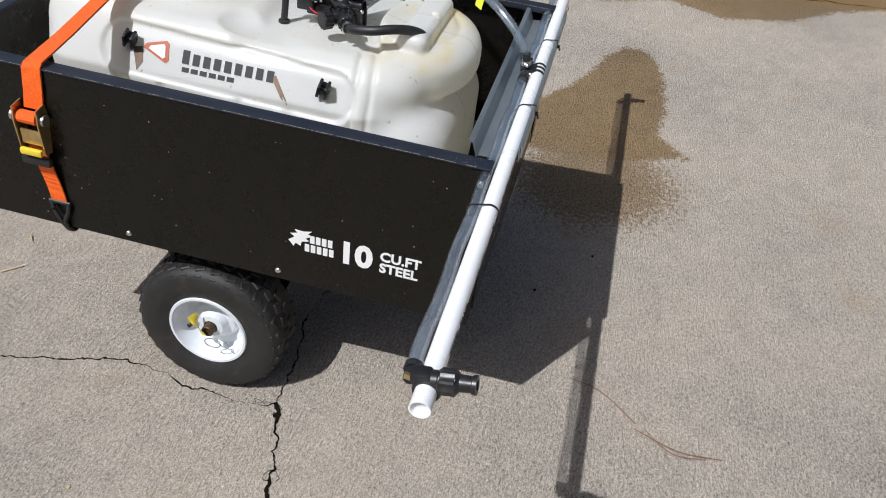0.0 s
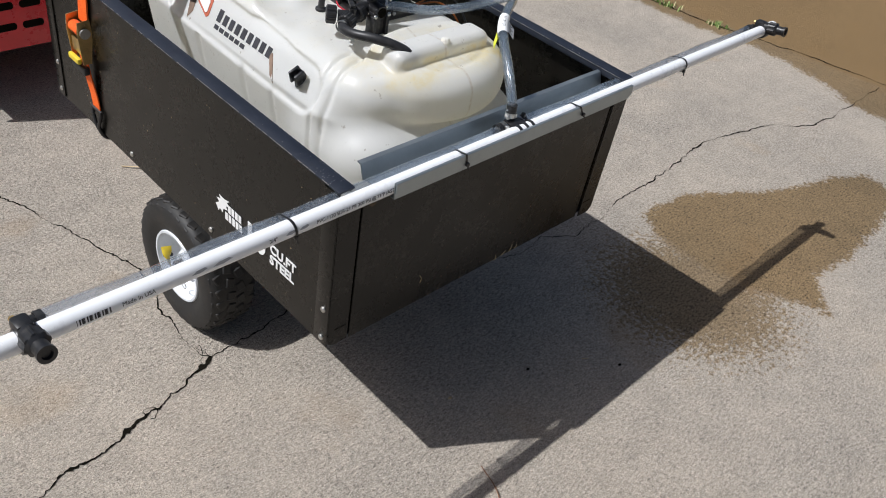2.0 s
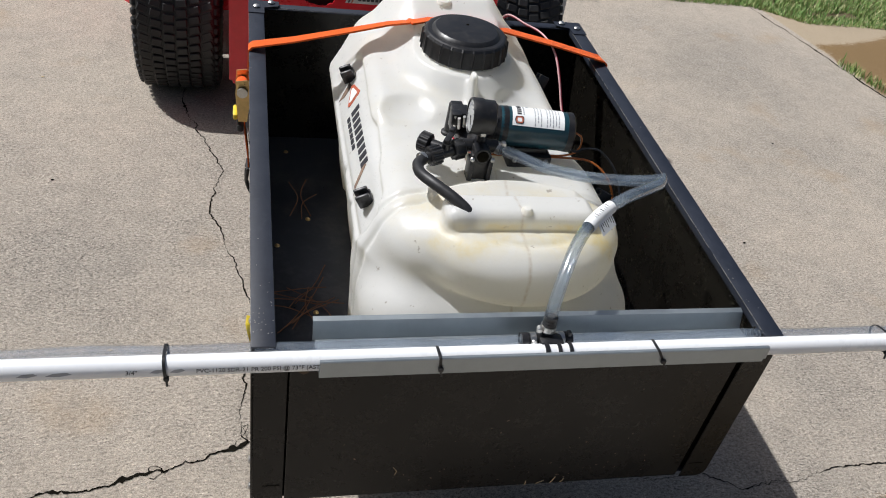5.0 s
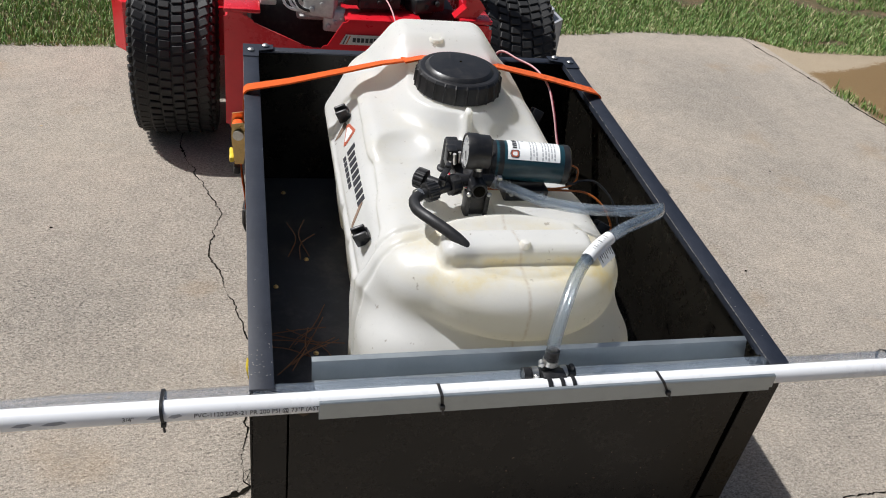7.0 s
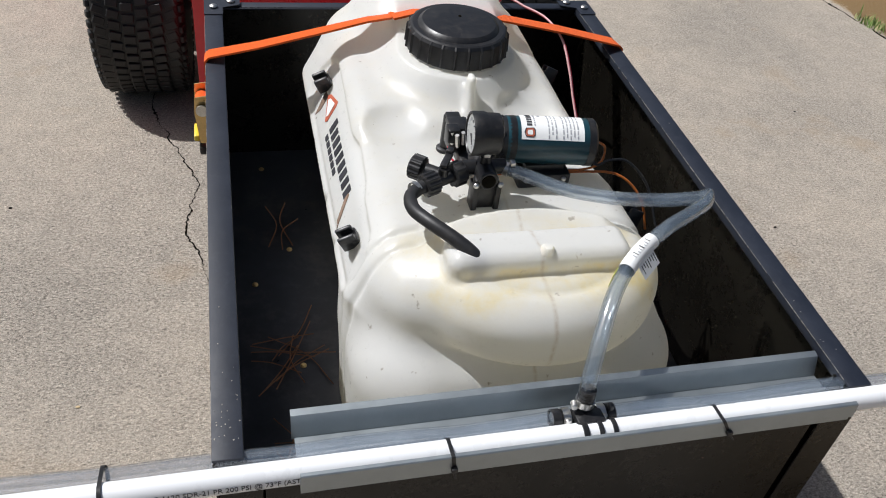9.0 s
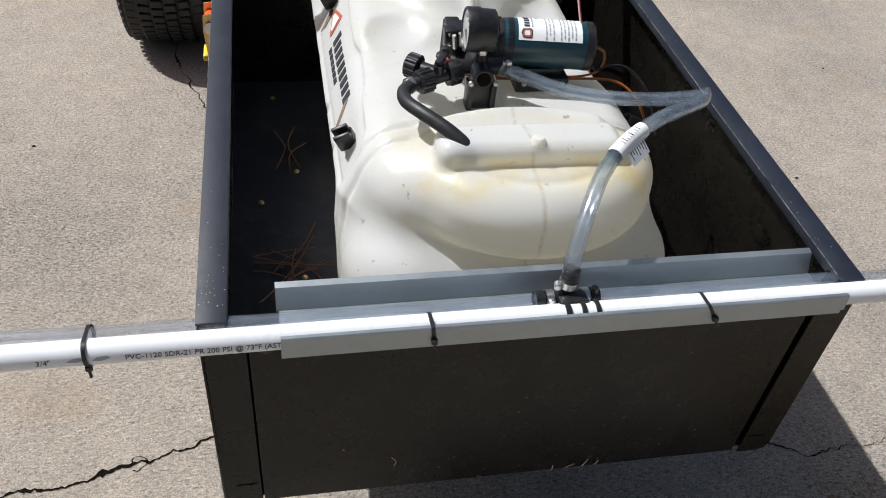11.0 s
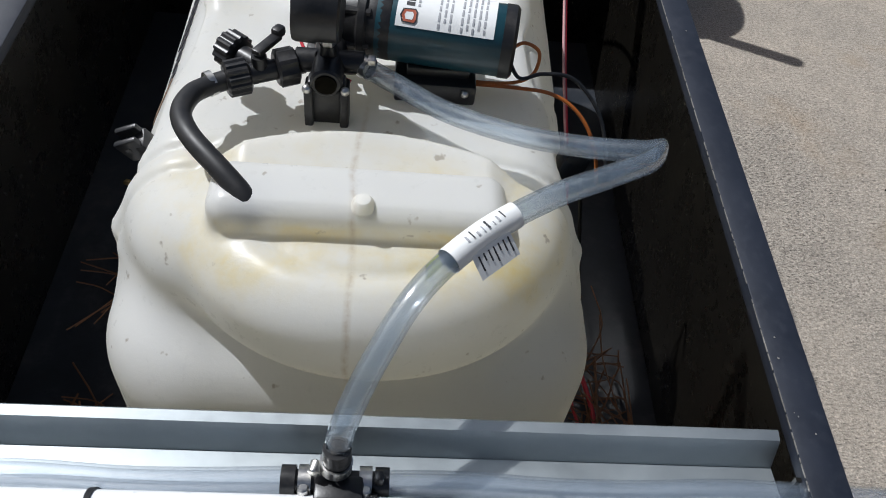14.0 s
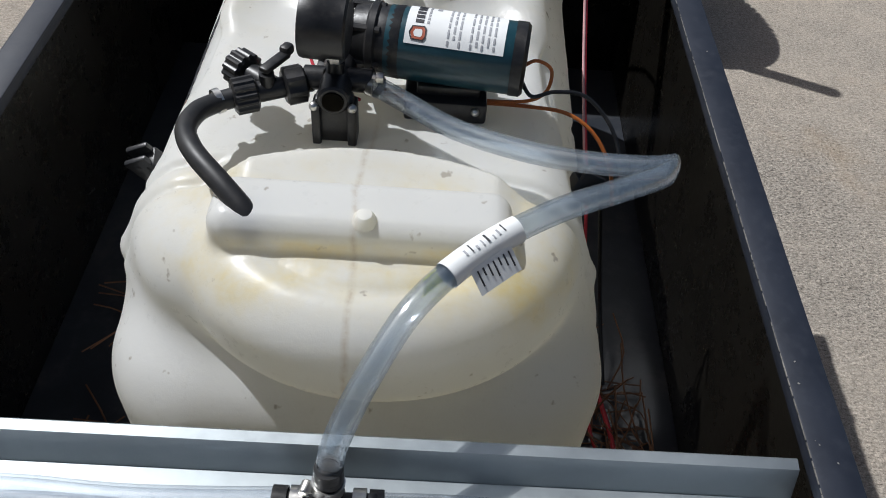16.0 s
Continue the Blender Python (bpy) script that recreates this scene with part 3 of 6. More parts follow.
for k, (sx, sy) in enumerate(((0.16, -0.03), (-0.05, 0.02), (0.35, -0.16), (-0.7, 0.75), (-0.95, 1.5), (-1.1, 2.2), (1.7, 1.9), (0.9, 2.3), (1.2, 1.2))):
    bm = NB()
    bmesh.ops.create_icosphere(bm, subdivisions=1, radius=0.004)
    for v in bm.verts:
        v.co = Vector((v.co.x * 1.4, v.co.y, v.co.z * 0.6)) * (1 + 0.3 * noise.noise(v.co * 900 + Vector((k, 0, 0))))
    single("pebble", bm, M_STRAW if k % 2 else M_CRACK, "tiny loose chip lying on the concrete", "pebble", Matrix.Translation((sx, sy, 0.002)), group="loose chips")

# ---- dump cart ----
BOT, TOP, LEN, HGT, FOOT = 0.384, 0.386, 1.02, 0.347, 0.005
cart = thing("dump_cart", (0, 0.5, 0), CART, "black-brown steel dump cart on two pneumatic wheels", "cart")


def wall_x(z):
    return BOT + (TOP - BOT) * z / HGT


def bolt(parent, p, d, r=0.006):
    bm = NB()
    d = Vector(d).normalized()
    p = Vector(p)
    lathe(bm, p, p + d, [(0, r), (0.0015, r), (0.003, r * 0.8), (0.0042, r * 0.35), (0.0044, 0)], 12)
    return part("bolt", bm, M_BOLT, parent, "zinc carriage bolt head")


sides = {}
for s in (-1, 1):
    bm = NB()
    t = 0.0022
    prof = [(s * wall_x(0), FOOT), (s * wall_x(HGT), HGT), (s * (wall_x(HGT) - t), HGT - 0.001), (s * (wall_x(0) - t), FOOT)]
    a = [bm.verts.new((x, 0.0, z)) for x, z in prof]
    b = [bm.verts.new((x, LEN, z)) for x, z in prof]
    bm.faces.new(a), bm.faces.new(b[::-1])
    for k in range(4):
        bm.faces.new((a[k], a[(k + 1) % 4], b[(k + 1) % 4], b[k]))
    p = part("side_panel", bm, M_CART, cart)
    sides[s] = p
    bm = NB()
    box(bm, (s * (TOP - 0.013), LEN / 2, HGT - 0.001), (0.032, LEN + 0.004, 0.004), 0.0012)
    box(bm, (s * (TOP - 0.0275), LEN / 2, HGT - 0.007), (0.003, LEN - 0.01, 0.012), 0.001)
    fl = part("rim_flange", bm, M_RIMTOP, p, "black flange tinted with the sky's blue reflection, paint chipped")
    # sun glint drawn as pale strips on the edges that face the sun
    bm = NB()
    rng = random.Random(3 + s)
    y = 0.01
    while y < LEN - 0.02:
        w = rng.uniform(0.002, 0.014)
        if rng.random() < 0.88:
            box(bm, (TOP - 0.0293 if s > 0 else -TOP - 0.0031, y + w / 2, HGT + 0.0006), (0.0006, w, 0.0006 + 0.0006 * rng.random()))
        y += w + rng.uniform(0.0, 0.003)
    tagged(part("edge_glint", bm, M_EDGE, p, "pale strips painting the sun's glint along the flange edge", smooth=0), kind="stuff")
    # corner strips at both ends
    for y0, w in ((0.016, 0.036), (LEN - 0.016, 0.034)):
        bm = NB()
        ang = math.atan2(TOP - BOT, HGT)
        box(bm, (s * (wall_x(HGT / 2) + 0.0015), y0, HGT / 2 + 0.001), (0.003, w, HGT - 0.014), 0.001, Matrix.Rotation(s * ang, 3, "Y"))
        cs = part("corner_strip", bm, M_CART, p)
        for z in (0.026, 0.094) if y0 > 0.5 else (0.024, 0.091, HGT - 0.03):
            bolt(cs, (s * (wall_x(z) + 0.003), y0 - 0.004, z), (s, 0, 0))
    for y in (0.37, 0.68):
        bolt(p, (s * wall_x(0.024), y, 0.024), (s, 0, 0))

bm = NB()
box(bm, (0, LEN / 2 - 0.001, 0.011), (2 * BOT - 0.0046, LEN - 0.001, 0.003), 0.001)
floor_pan = part("bed_floor", bm, M_FLOOR, cart, "dusty black bed floor")
for x, y in ((-0.262, 0.69), (-0.262, 0.40), (0.262, 0.69), (0.262, 0.40), (-0.30, 0.95), (-0.33, 0.60)):
    bm = NB()
    lathe(bm, (x, y, 0.0125), (x, y, 0.1), [(0, 0.0055), (0.0015, 0.0055), (0.0022, 0.004), (0.004, 0.0035), (0.005, 0.0)], 10)
    part("floor_bolt", bm, M_BRASS, floor_pan, "yellow zinc bolt")
bm = NB()
plate(bm, [(-BOT + 0.001, 0.0), (BOT - 0.001, 0.0), (wall_x(HGT - 0.002) - 0.001, HGT - 0.002), (-wall_x(HGT - 0.002) + 0.001, HGT - 0.002)], axes((0, LEN - 0.001, 0), (1, 0, 0), (0, 0, 1)), 0.0025)
front = part("front_panel", bm, M_CART, cart)
bm = NB()
box(bm, (0, LEN + 0.008, HGT - 0.004), (2 * TOP - 0.05, 0.026, 0.0035), 0.0012)
part("rim_flange", bm, M_RIMTOP, front, "black flange tinted with the sky's blue reflection")
for s in (-1, 1):
    bm = NB()
    g = [(0, 0), (0.066, 0), (0.066, -0.022), (0.034, -0.034), (0.034, -0.062), (0, -0.062)]
    out = [(s * (TOP + 0.004 - x), LEN + 0.022 + y) for x, y in g]
    plate(bm, out if s < 0 else out[::-1], Matrix.Translation((0, 0, HGT + 0.002)), 0.0012)
    bmesh.ops.bevel(bm, geom=[e for e in bm.edges if abs(e.verts[0].co.z - e.verts[1].co.z) > 0.002], offset=0.006, segments=2, affect="EDGES")
    gu = part("corner_gusset", bm, M_RIMTOP, front)
    bolt(gu, (s * (TOP - 0.013), LEN - 0.012, HGT + 0.005), (0, 0, 1), 0.0075)
    bolt(gu, (s * (TOP - 0.045), LEN + 0.011, HGT + 0.005), (0, 0, 1), 0.0075)

# tailgate, held between two folded guides
GT, LIP = 0.316, 0.046


def gate_plate(inset_a, inset_b, z0, z1, y, thick):
    """A strip between two insets from the walls, one on each side or one alone."""
    o = [(inset_a(z0), z0), (inset_b(z0), z0), (inset_b(z1), z1), (inset_a(z1), z1)]
    return plate(NB(), o, axes((0, y, 0), (1, 0, 0), (0, 0, 1)), thick)


bm = gate_plate(lambda z: -wall_x(z) + LIP + 0.0022, lambda z: wall_x(z) - LIP - 0.007, FOOT, GT, -0.001, 0.003)
bmesh.ops.bevel(bm, geom=bm.edges[:], offset=0.0008, segments=1, affect="EDGES")
gate = part("tailgate", bm, M_CART, cart)
for s in (-1, 1):
    bm = NB()
    o = [(s * (wall_x(0) - LIP), FOOT - 0.001)]
    o += [(s * (wall_x(0) - 0.016 + 0.016 * math.sin(t)), FOOT + 0.015 - 0.016 * math.cos(t)) for t in np.linspace(0, math.pi / 2, 6)]
    o += [(s * wall_x(GT), GT), (s * (wall_x(GT) - LIP), GT)]
    plate(bm, o if s > 0 else o[::-1], axes((0, -0.0045 if s > 0 else 0.0005, 0), (1, 0, 0), (0, 0, 1)), 0.0025)
    bmesh.ops.bevel(bm, geom=[e for e in bm.edges if abs(e.verts[0].co.y - e.verts[1].co.y) < 0.001], offset=0.0008, segments=1, affect="EDGES")
    gd = part("gate_guide", bm, M_CART, cart, "folded steel guide at the rear corner")
    # near-black strip paints the slot's shade behind the gap
    bm = gate_plate(lambda z: s * (wall_x(z) - LIP - 0.034), lambda z: s * (wall_x(z) - LIP + 0.012), FOOT + 0.018, GT - 0.002, 0.0075, 0.003)
    part("guide_slot_shade", bm, M_CRACK, gd, "dark strip painting the shade in the slot beside the guide")
    # backing widened inwards so that no sun leaks past the gate
    bm = gate_plate(lambda z: s * (wall_x(z) - LIP - 0.036), lambda z: s * (wall_x(z) - 0.003), FOOT, GT, 0.0110, 0.0028)
    part("guide_back", bm, M_CART, gd)
    bm = NB()
    box(bm, (s * (wall_x(0.04) - 0.028), -0.0072 if s > 0 else -0.0022, 0.042), (0.026, 0.0008, 0.0014))
    part("fold_line", bm, M_CRACK, gd)
# filler plate added to block sun leaking over the right rear corner
bm = gate_plate(lambda z: 0.353, lambda z: wall_x(z) - 0.003, GT - 0.03, HGT - 0.006, 0.024, 0.003)
part("leak_stop", bm, M_CART, cart)
bm = NB()
plate(bm, [(-0.338, 0.312), (-0.305, 0.314), (-0.314, 0.300), (-0.320, 0.297)], axes((0, -0.0045, 0), (1, 0, 0), (0, 0, 1)), 0.002)
part("bent_tab", bm, M_RUST, gate, "small rusty bent tab")
bm = NB()
sweep(bm, glide([(-0.172, -0.0045, 0.074), (-0.166, -0.0048, 0.064), (-0.168, -0.0045, 0.054)], 4), 0.0007, 5)
part("scratch", bm, M_STRAW, gate, "pale scratch in the paint")

# lettering on the near side panel, outside face
ang = math.atan2(TOP - BOT, HGT)


def side_frame(y, z):
    return axes((-(wall_x(z) + 0.0012), y, z), (0, -1, 0), (-math.sin(ang), 0, math.cos(ang)))


near = sides[-1]
lettering("10", 0.066, side_frame(0.252, 0.084), M_WHITE, "number_ten", near, bold=0.0028)
lettering("CU.FT", 0.0285, side_frame(0.172, 0.108), M_WHITE, "capacity_letters", near, bold=0.0009)
lettering("STEEL", 0.0285, side_frame(0.172, 0.082), M_WHITE, "steel_letters", near, bold=0.0009)
bm = NB()
fm = side_frame(0.348, 0.086)
wing = [(0, 0.020), (0.012, 0.030), (0.004, 0.036), (0.018, 0.040), (0.012, 0.047), (0.030, 0.046), (0.046, 0.050), (0.038, 0.042), (0.046, 0.038), (0.034, 0.032), (0.040, 0.026), (0.026, 0.022), (0.024, 0.012), (0.014, 0.016), (0.010, 0.008)]
plate(bm, wing, fm, 0.0005)
part("bird_emblem", bm, M_WHITE, near, "white bird emblem", smooth=0)
for k in range(9):
    bm = NB()
    row, col = (1, k) if k < 4 else (0, k - 4)
    wdt = 0.0088
    x0 = 0.042 + col * 0.0115 if row else 0.032 + col * 0.0118
    plate(bm, [(x0, 0.002 + row * 0.021), (x0 + wdt, 0.002 + row * 0.021), (x0 + wdt, 0.019 + row * 0.021), (x0, 0.019 + row * 0.021)], fm, 0.0005)
    part("emblem_bar", bm, M_WHITE, near, smooth=0)

# chips and specks in the paint
bm = NB()
rng = random.Random(8)
for _ in range(48):
    y, z, r = rng.uniform(0.03, LEN - 0.05), rng.uniform(0.02, HGT - 0.03), rng.uniform(0.0005, 0.0011)
    m = side_frame(y, z) @ Matrix.Rotation(rng.uniform(0, 3), 4, "Z")
    plate(bm, [(-r * rng.uniform(0.6, 2.2), -r * 0.5), (r, -r * 0.6), (r * 1.2, r * 0.5), (-r * 0.4, r)], m, 0.0002)
tagged(part("paint_chips", bm, M_STRAW, near, "pale chips and splashes on the paint", smooth=0), kind="stuff")
bm = NB()
for _ in range(60):
    x, z, r = rng.uniform(-0.29, 0.29), abs(rng.gauss(0, 0.09)) - 0.02, rng.uniform(0.0006, 0.0016)
    m = axes((x, -0.0042, z + 0.018), (1, 0, 0), (0, 0, 1)) @ Matrix.Rotation(rng.uniform(0, 3), 4, "Z")
    plate(bm, [(-r * rng.uniform(0.6, 2), -r * 0.5), (r, -r * 0.6), (r * 1.2, r * 0.5), (-r * 0.4, r)], m, 0.0002)
tagged(part("paint_chips", bm, M_RAG, gate, "dull mud specks on the tailgate", smooth=0), kind="stuff")
bm = NB()
for k in range(34):
    s = -1 if k % 5 else 1
    y, r = 0.02 + abs(rng.gauss(0, 0.09)) if k % 6 else rng.uniform(0.02, LEN - 0.02), rng.uniform(0.0004, 0.0010)
    m = Matrix.Translation((s * rng.uniform(TOP - 0.028, TOP), y, HGT + 0.0012)) @ Matrix.Rotation(rng.uniform(0, 3), 4, "Z")
    plate(bm, [(-r, -r * 0.5), (r, -r * 0.6), (r * 1.2, r * 0.5), (-r * 0.4, r)], m, 0.0003)
tagged(part("rim_chips", bm, M_EDGE, cart, "bare chips on the painted rim", smooth=0), kind="stuff")

# wheels, axle, tongue (upright, in the world)
def tyre_mesh(bm, c, R, W, lugs, depth, rim_r, seg=72):
    """A tyre whose axis lies along x at c."""
    prof = [(-0.42, rim_r), (-0.5, rim_r + (R - rim_r) * 0.35), (-0.49, rim_r + (R - rim_r) * 0.7), (-0.42, R - 0.010), (-0.3, R - depth), (0, R - depth * 0.8), (0.3, R - depth), (0.42, R - 0.010), (0.49, rim_r + (R - rim_r) * 0.7), (0.5, rim_r + (R - rim_r) * 0.35), (0.42, rim_r)]
    fine = glide([(x * W, r, 0) for x, r in prof], 3)
    rings = []
    for k in range(seg):
        a = 2 * math.pi * k / seg
        rings.append([bm.verts.new((c[0] + p.x, c[1] + p.y * math.cos(a), c[2] + p.y * math.sin(a))) for p in fine])
    for k in range(seg):
        p, q = rings[k], rings[(k + 1) % seg]
        for i in range(len(fine) - 1):
            bm.faces.new((p[i], p[i + 1], q[i + 1], q[i]))


def lug_at(bm, c, R, a, x, w, l, h, skew=0.0, dr=0.0):
    r = R - h / 2 - dr
    rot = Matrix.Rotation(a, 3, "X")
    p = Vector(c) + rot @ Vector((0, 0, r)) + Vector((x, 0, 0))
    tilt = Matrix.Rotation(-x * 2.2, 3, "Y") if abs(x) > 0 else Matrix.Identity(3)
    box(bm, p, (w, l, h), 0.0022, rot @ tilt @ Matrix.Rotation(skew, 3, "Z"), 1)


def cart_wheel(x, s):
    c = (x, 0.598, 0.163)
    R, W = 0.163, 0.118
    wheel = new("wheel")
    wheel.parent = cart
    wheel.matrix_world = Matrix.Translation(c)
    inv = Matrix.Translation(-Vector(c))

    def sub(name, bm, material, label=""):
        bm.transform(inv)
        ob = new(name, finish(bm, name, material))
        ob.parent = wheel
        return tagged(ob, label)

    bm = NB()
    tyre_mesh(bm, c, R, W, 24, 0.0045, 0.086)
    sub("tyre", bm, M_RUBBER, "dusty black tyre with chunky lugs")
    n = 30
    kinds = [(-0.036, 0.35, 0.020, 0.022, 0.008, 0.0035), (-0.012, -0.3, 0.020, 0.022, 0.008, 0.0005), (0.012, 0.3, 0.020, 0.022, 0.008, 0.0005), (0.036, -0.35, 0.020, 0.022, 0.008, 0.0035), (-0.0505, 0, 0.010, 0.016, 0.010, 0.0125), (0.0505, 0, 0.010, 0.016, 0.010, 0.0125)]
    for j, (dx, sk, w, ln, h, dr) in enumerate(kinds):
        bm = NB()
        lug_at(bm, (0, 0, 0), R, 0, dx, w, ln, h, sk, dr)
        me = finish(bm, "tread_lug", M_RUBBER)
        for k in range(n):
            ob = new("tread_lug", me)
            ob.parent = wheel
            ob.matrix_basis = Matrix.Rotation(2 * math.pi * (k + 0.5 * (j % 2)) / n, 4, "X")
    bm = NB()
    o = Vector((c[0] + s * W * 0.42, c[1], c[2]))
    lathe(bm, o, o + Vector((-s, 0, 0)), [(0.075, 0.0), (0.075, 0.078), (0.01, 0.085), (0, 0.088), (-0.004, 0.086), (-0.004, 0.081), (0.004, 0.079), (0.034, 0.074), (0.042, 0.067), (0.044, 0.050), (0.034, 0.044), (0.030, 0.034), (0.014, 0.026), (0.012, 0.015), (0.03, 0.015), (0.03, 0.0)], 40)
    sub("rim", bm, M_WHEEL, "pale painted steel rim")
    bm = NB()
    lathe(bm, o + Vector((-s * 0.03, 0, 0)), o + Vector((s, 0, 0)), [(0, 0.013), (0.034, 0.013), (0.036, 0.011), (0.030, 0.009), (0.030, 0.0)], 20)
    sub("hub", bm, M_RUST, "rusty bronze hub bushing")
    if s < 0:
        bm = NB()
        sweep(bm, glide([o + Vector((-0.010, 0.018 * math.cos(t), -0.012 + 0.012 * math.sin(t))) + Vector((0, -0.012, -0.012)) for t in np.linspace(0, 6.28, 12)], 2), 0.0012, 6)
        sweep(bm, glide([o + Vector((-0.008, -0.020, -0.022)), o + Vector((-0.010, -0.040, -0.032)), o + Vector((-0.010, -0.050, -0.024)), o + Vector((-0.010, -0.042, -0.012))], 4), 0.0012, 6)
        sub("cotter_ring", bm, M_BOLT, "bent wire cotter ring")
        bm = NB()
        sweep(bm, glide([o + Vector((-0.009, 0.026, 0.044)), o + Vector((-0.012, 0.018, 0.026)), o + Vector((-0.012, 0.010, 0.008)), o + Vector((-0.010, 0.004, -0.006))], 4), lambda t: 0.0062 - 0.002 * t, 8, lambda t: 0.2)
        sub("flag_tag", bm, M_YELLOW, "yellow tape tag")
        bm = NB()
        cyl(bm, o + Vector((0.008, 0.034, 0.010)), o + Vector((-0.012, 0.036, 0.014)), 0.005, seg=10, chamfer=0.001)
        sub("valve_stem", bm, M_BLACK, "black valve stem")
    return wheel


cart_wheel(-0.322, -1)
cart_wheel(0.322, 1)


def wpart(name, bm, material, parent, label=""):
    """A part of the cart that is built in world coordinates."""
    bm.transform(CART.inverted())
    return part(name, bm, material, parent, label)


bm = NB()
cyl(bm, (-0.35, 0.598, 0.163), (0.35, 0.598, 0.163), 0.009)
axle = wpart("axle", bm, M_BOLT, cart, "steel axle rod")
for s in (-1, 1):
    bm = NB()
    plate(bm, [(0.50, 0.15), (0.54, 0.14), (0.66, 0.14), (0.70, 0.15), (0.80, 0.372), (0.40, 0.350)], axes((s * 0.245, 0, 0), (0, 1, 0), (0, 0, 1)), 0.004)
    wpart("axle_bracket", bm, M_CART, cart)
bm = NB()
box(bm, (0, 1.06, 0.315), (0.05, 1.25, 0.045), 0.006, Matrix.Rotation(radians(2.0), 3, "X"))
tongue = wpart("tongue", bm, M_CART, cart)
bm = NB()
box(bm, (0, 1.70, 0.356), (0.056, 0.12, 0.006), 0.002)
box(bm, (0, 1.70, 0.316), (0.056, 0.12, 0.006), 0.002)
cyl(bm, (0, 1.73, 0.27), (0, 1.73, 0.40), 0.009)
wpart("hitch_clevis", bm, M_BOLT, cart, "zinc hitch clevis with pin")


# ---- tank ----
def smin(a, b, k):
    h = np.clip(0.5 + 0.5 * (b - a) / k, 0, 1)
    return b + (a - b) * h - k * h * (1 - h)


def smax(a, b, k):
    return -smin(-a, -b, k)


def rbox(x, y, z, c, h, r):
    qx, qy, qz = np.abs(x - c[0]) - h[0] + r, np.abs(y - c[1]) - h[1] + r, np.abs(z - c[2]) - h[2] + r
    return np.sqrt(np.maximum(qx, 0) ** 2 + np.maximum(qy, 0) ** 2 + np.maximum(qz, 0) ** 2) + np.minimum(np.maximum(qx, np.maximum(qy, qz)), 0) - r


def slab(x, y, z, c, h, rp, rz):
    """A block whose upright edges are rounded by rp and whose top and bottom by rz."""
    qx, qy = np.abs(x - c[0]) - h[0] + rp, np.abs(y - c[1]) - h[1] + rp
    p = np.hypot(np.maximum(qx, 0), np.maximum(qy, 0)) + np.minimum(np.maximum(qx, qy), 0) - rp + rz
    q = np.abs(z - c[2]) - h[2] + rz
    return np.hypot(np.maximum(p, 0), np.maximum(q, 0)) + np.minimum(np.maximum(p, q), 0) - rz


def ball(x, y, z, c, r):
    k = np.sqrt(((x - c[0]) / r[0]) ** 2 + ((y - c[1]) / r[1]) ** 2 + ((z - c[2]) / r[2]) ** 2)
    g = np.sqrt(((x - c[0]) / r[0] ** 2) ** 2 + ((y - c[1]) / r[1] ** 2) ** 2 + ((z - c[2]) / r[2] ** 2) ** 2)
    return k * (k - 1) / np.maximum(g, 1e-6)


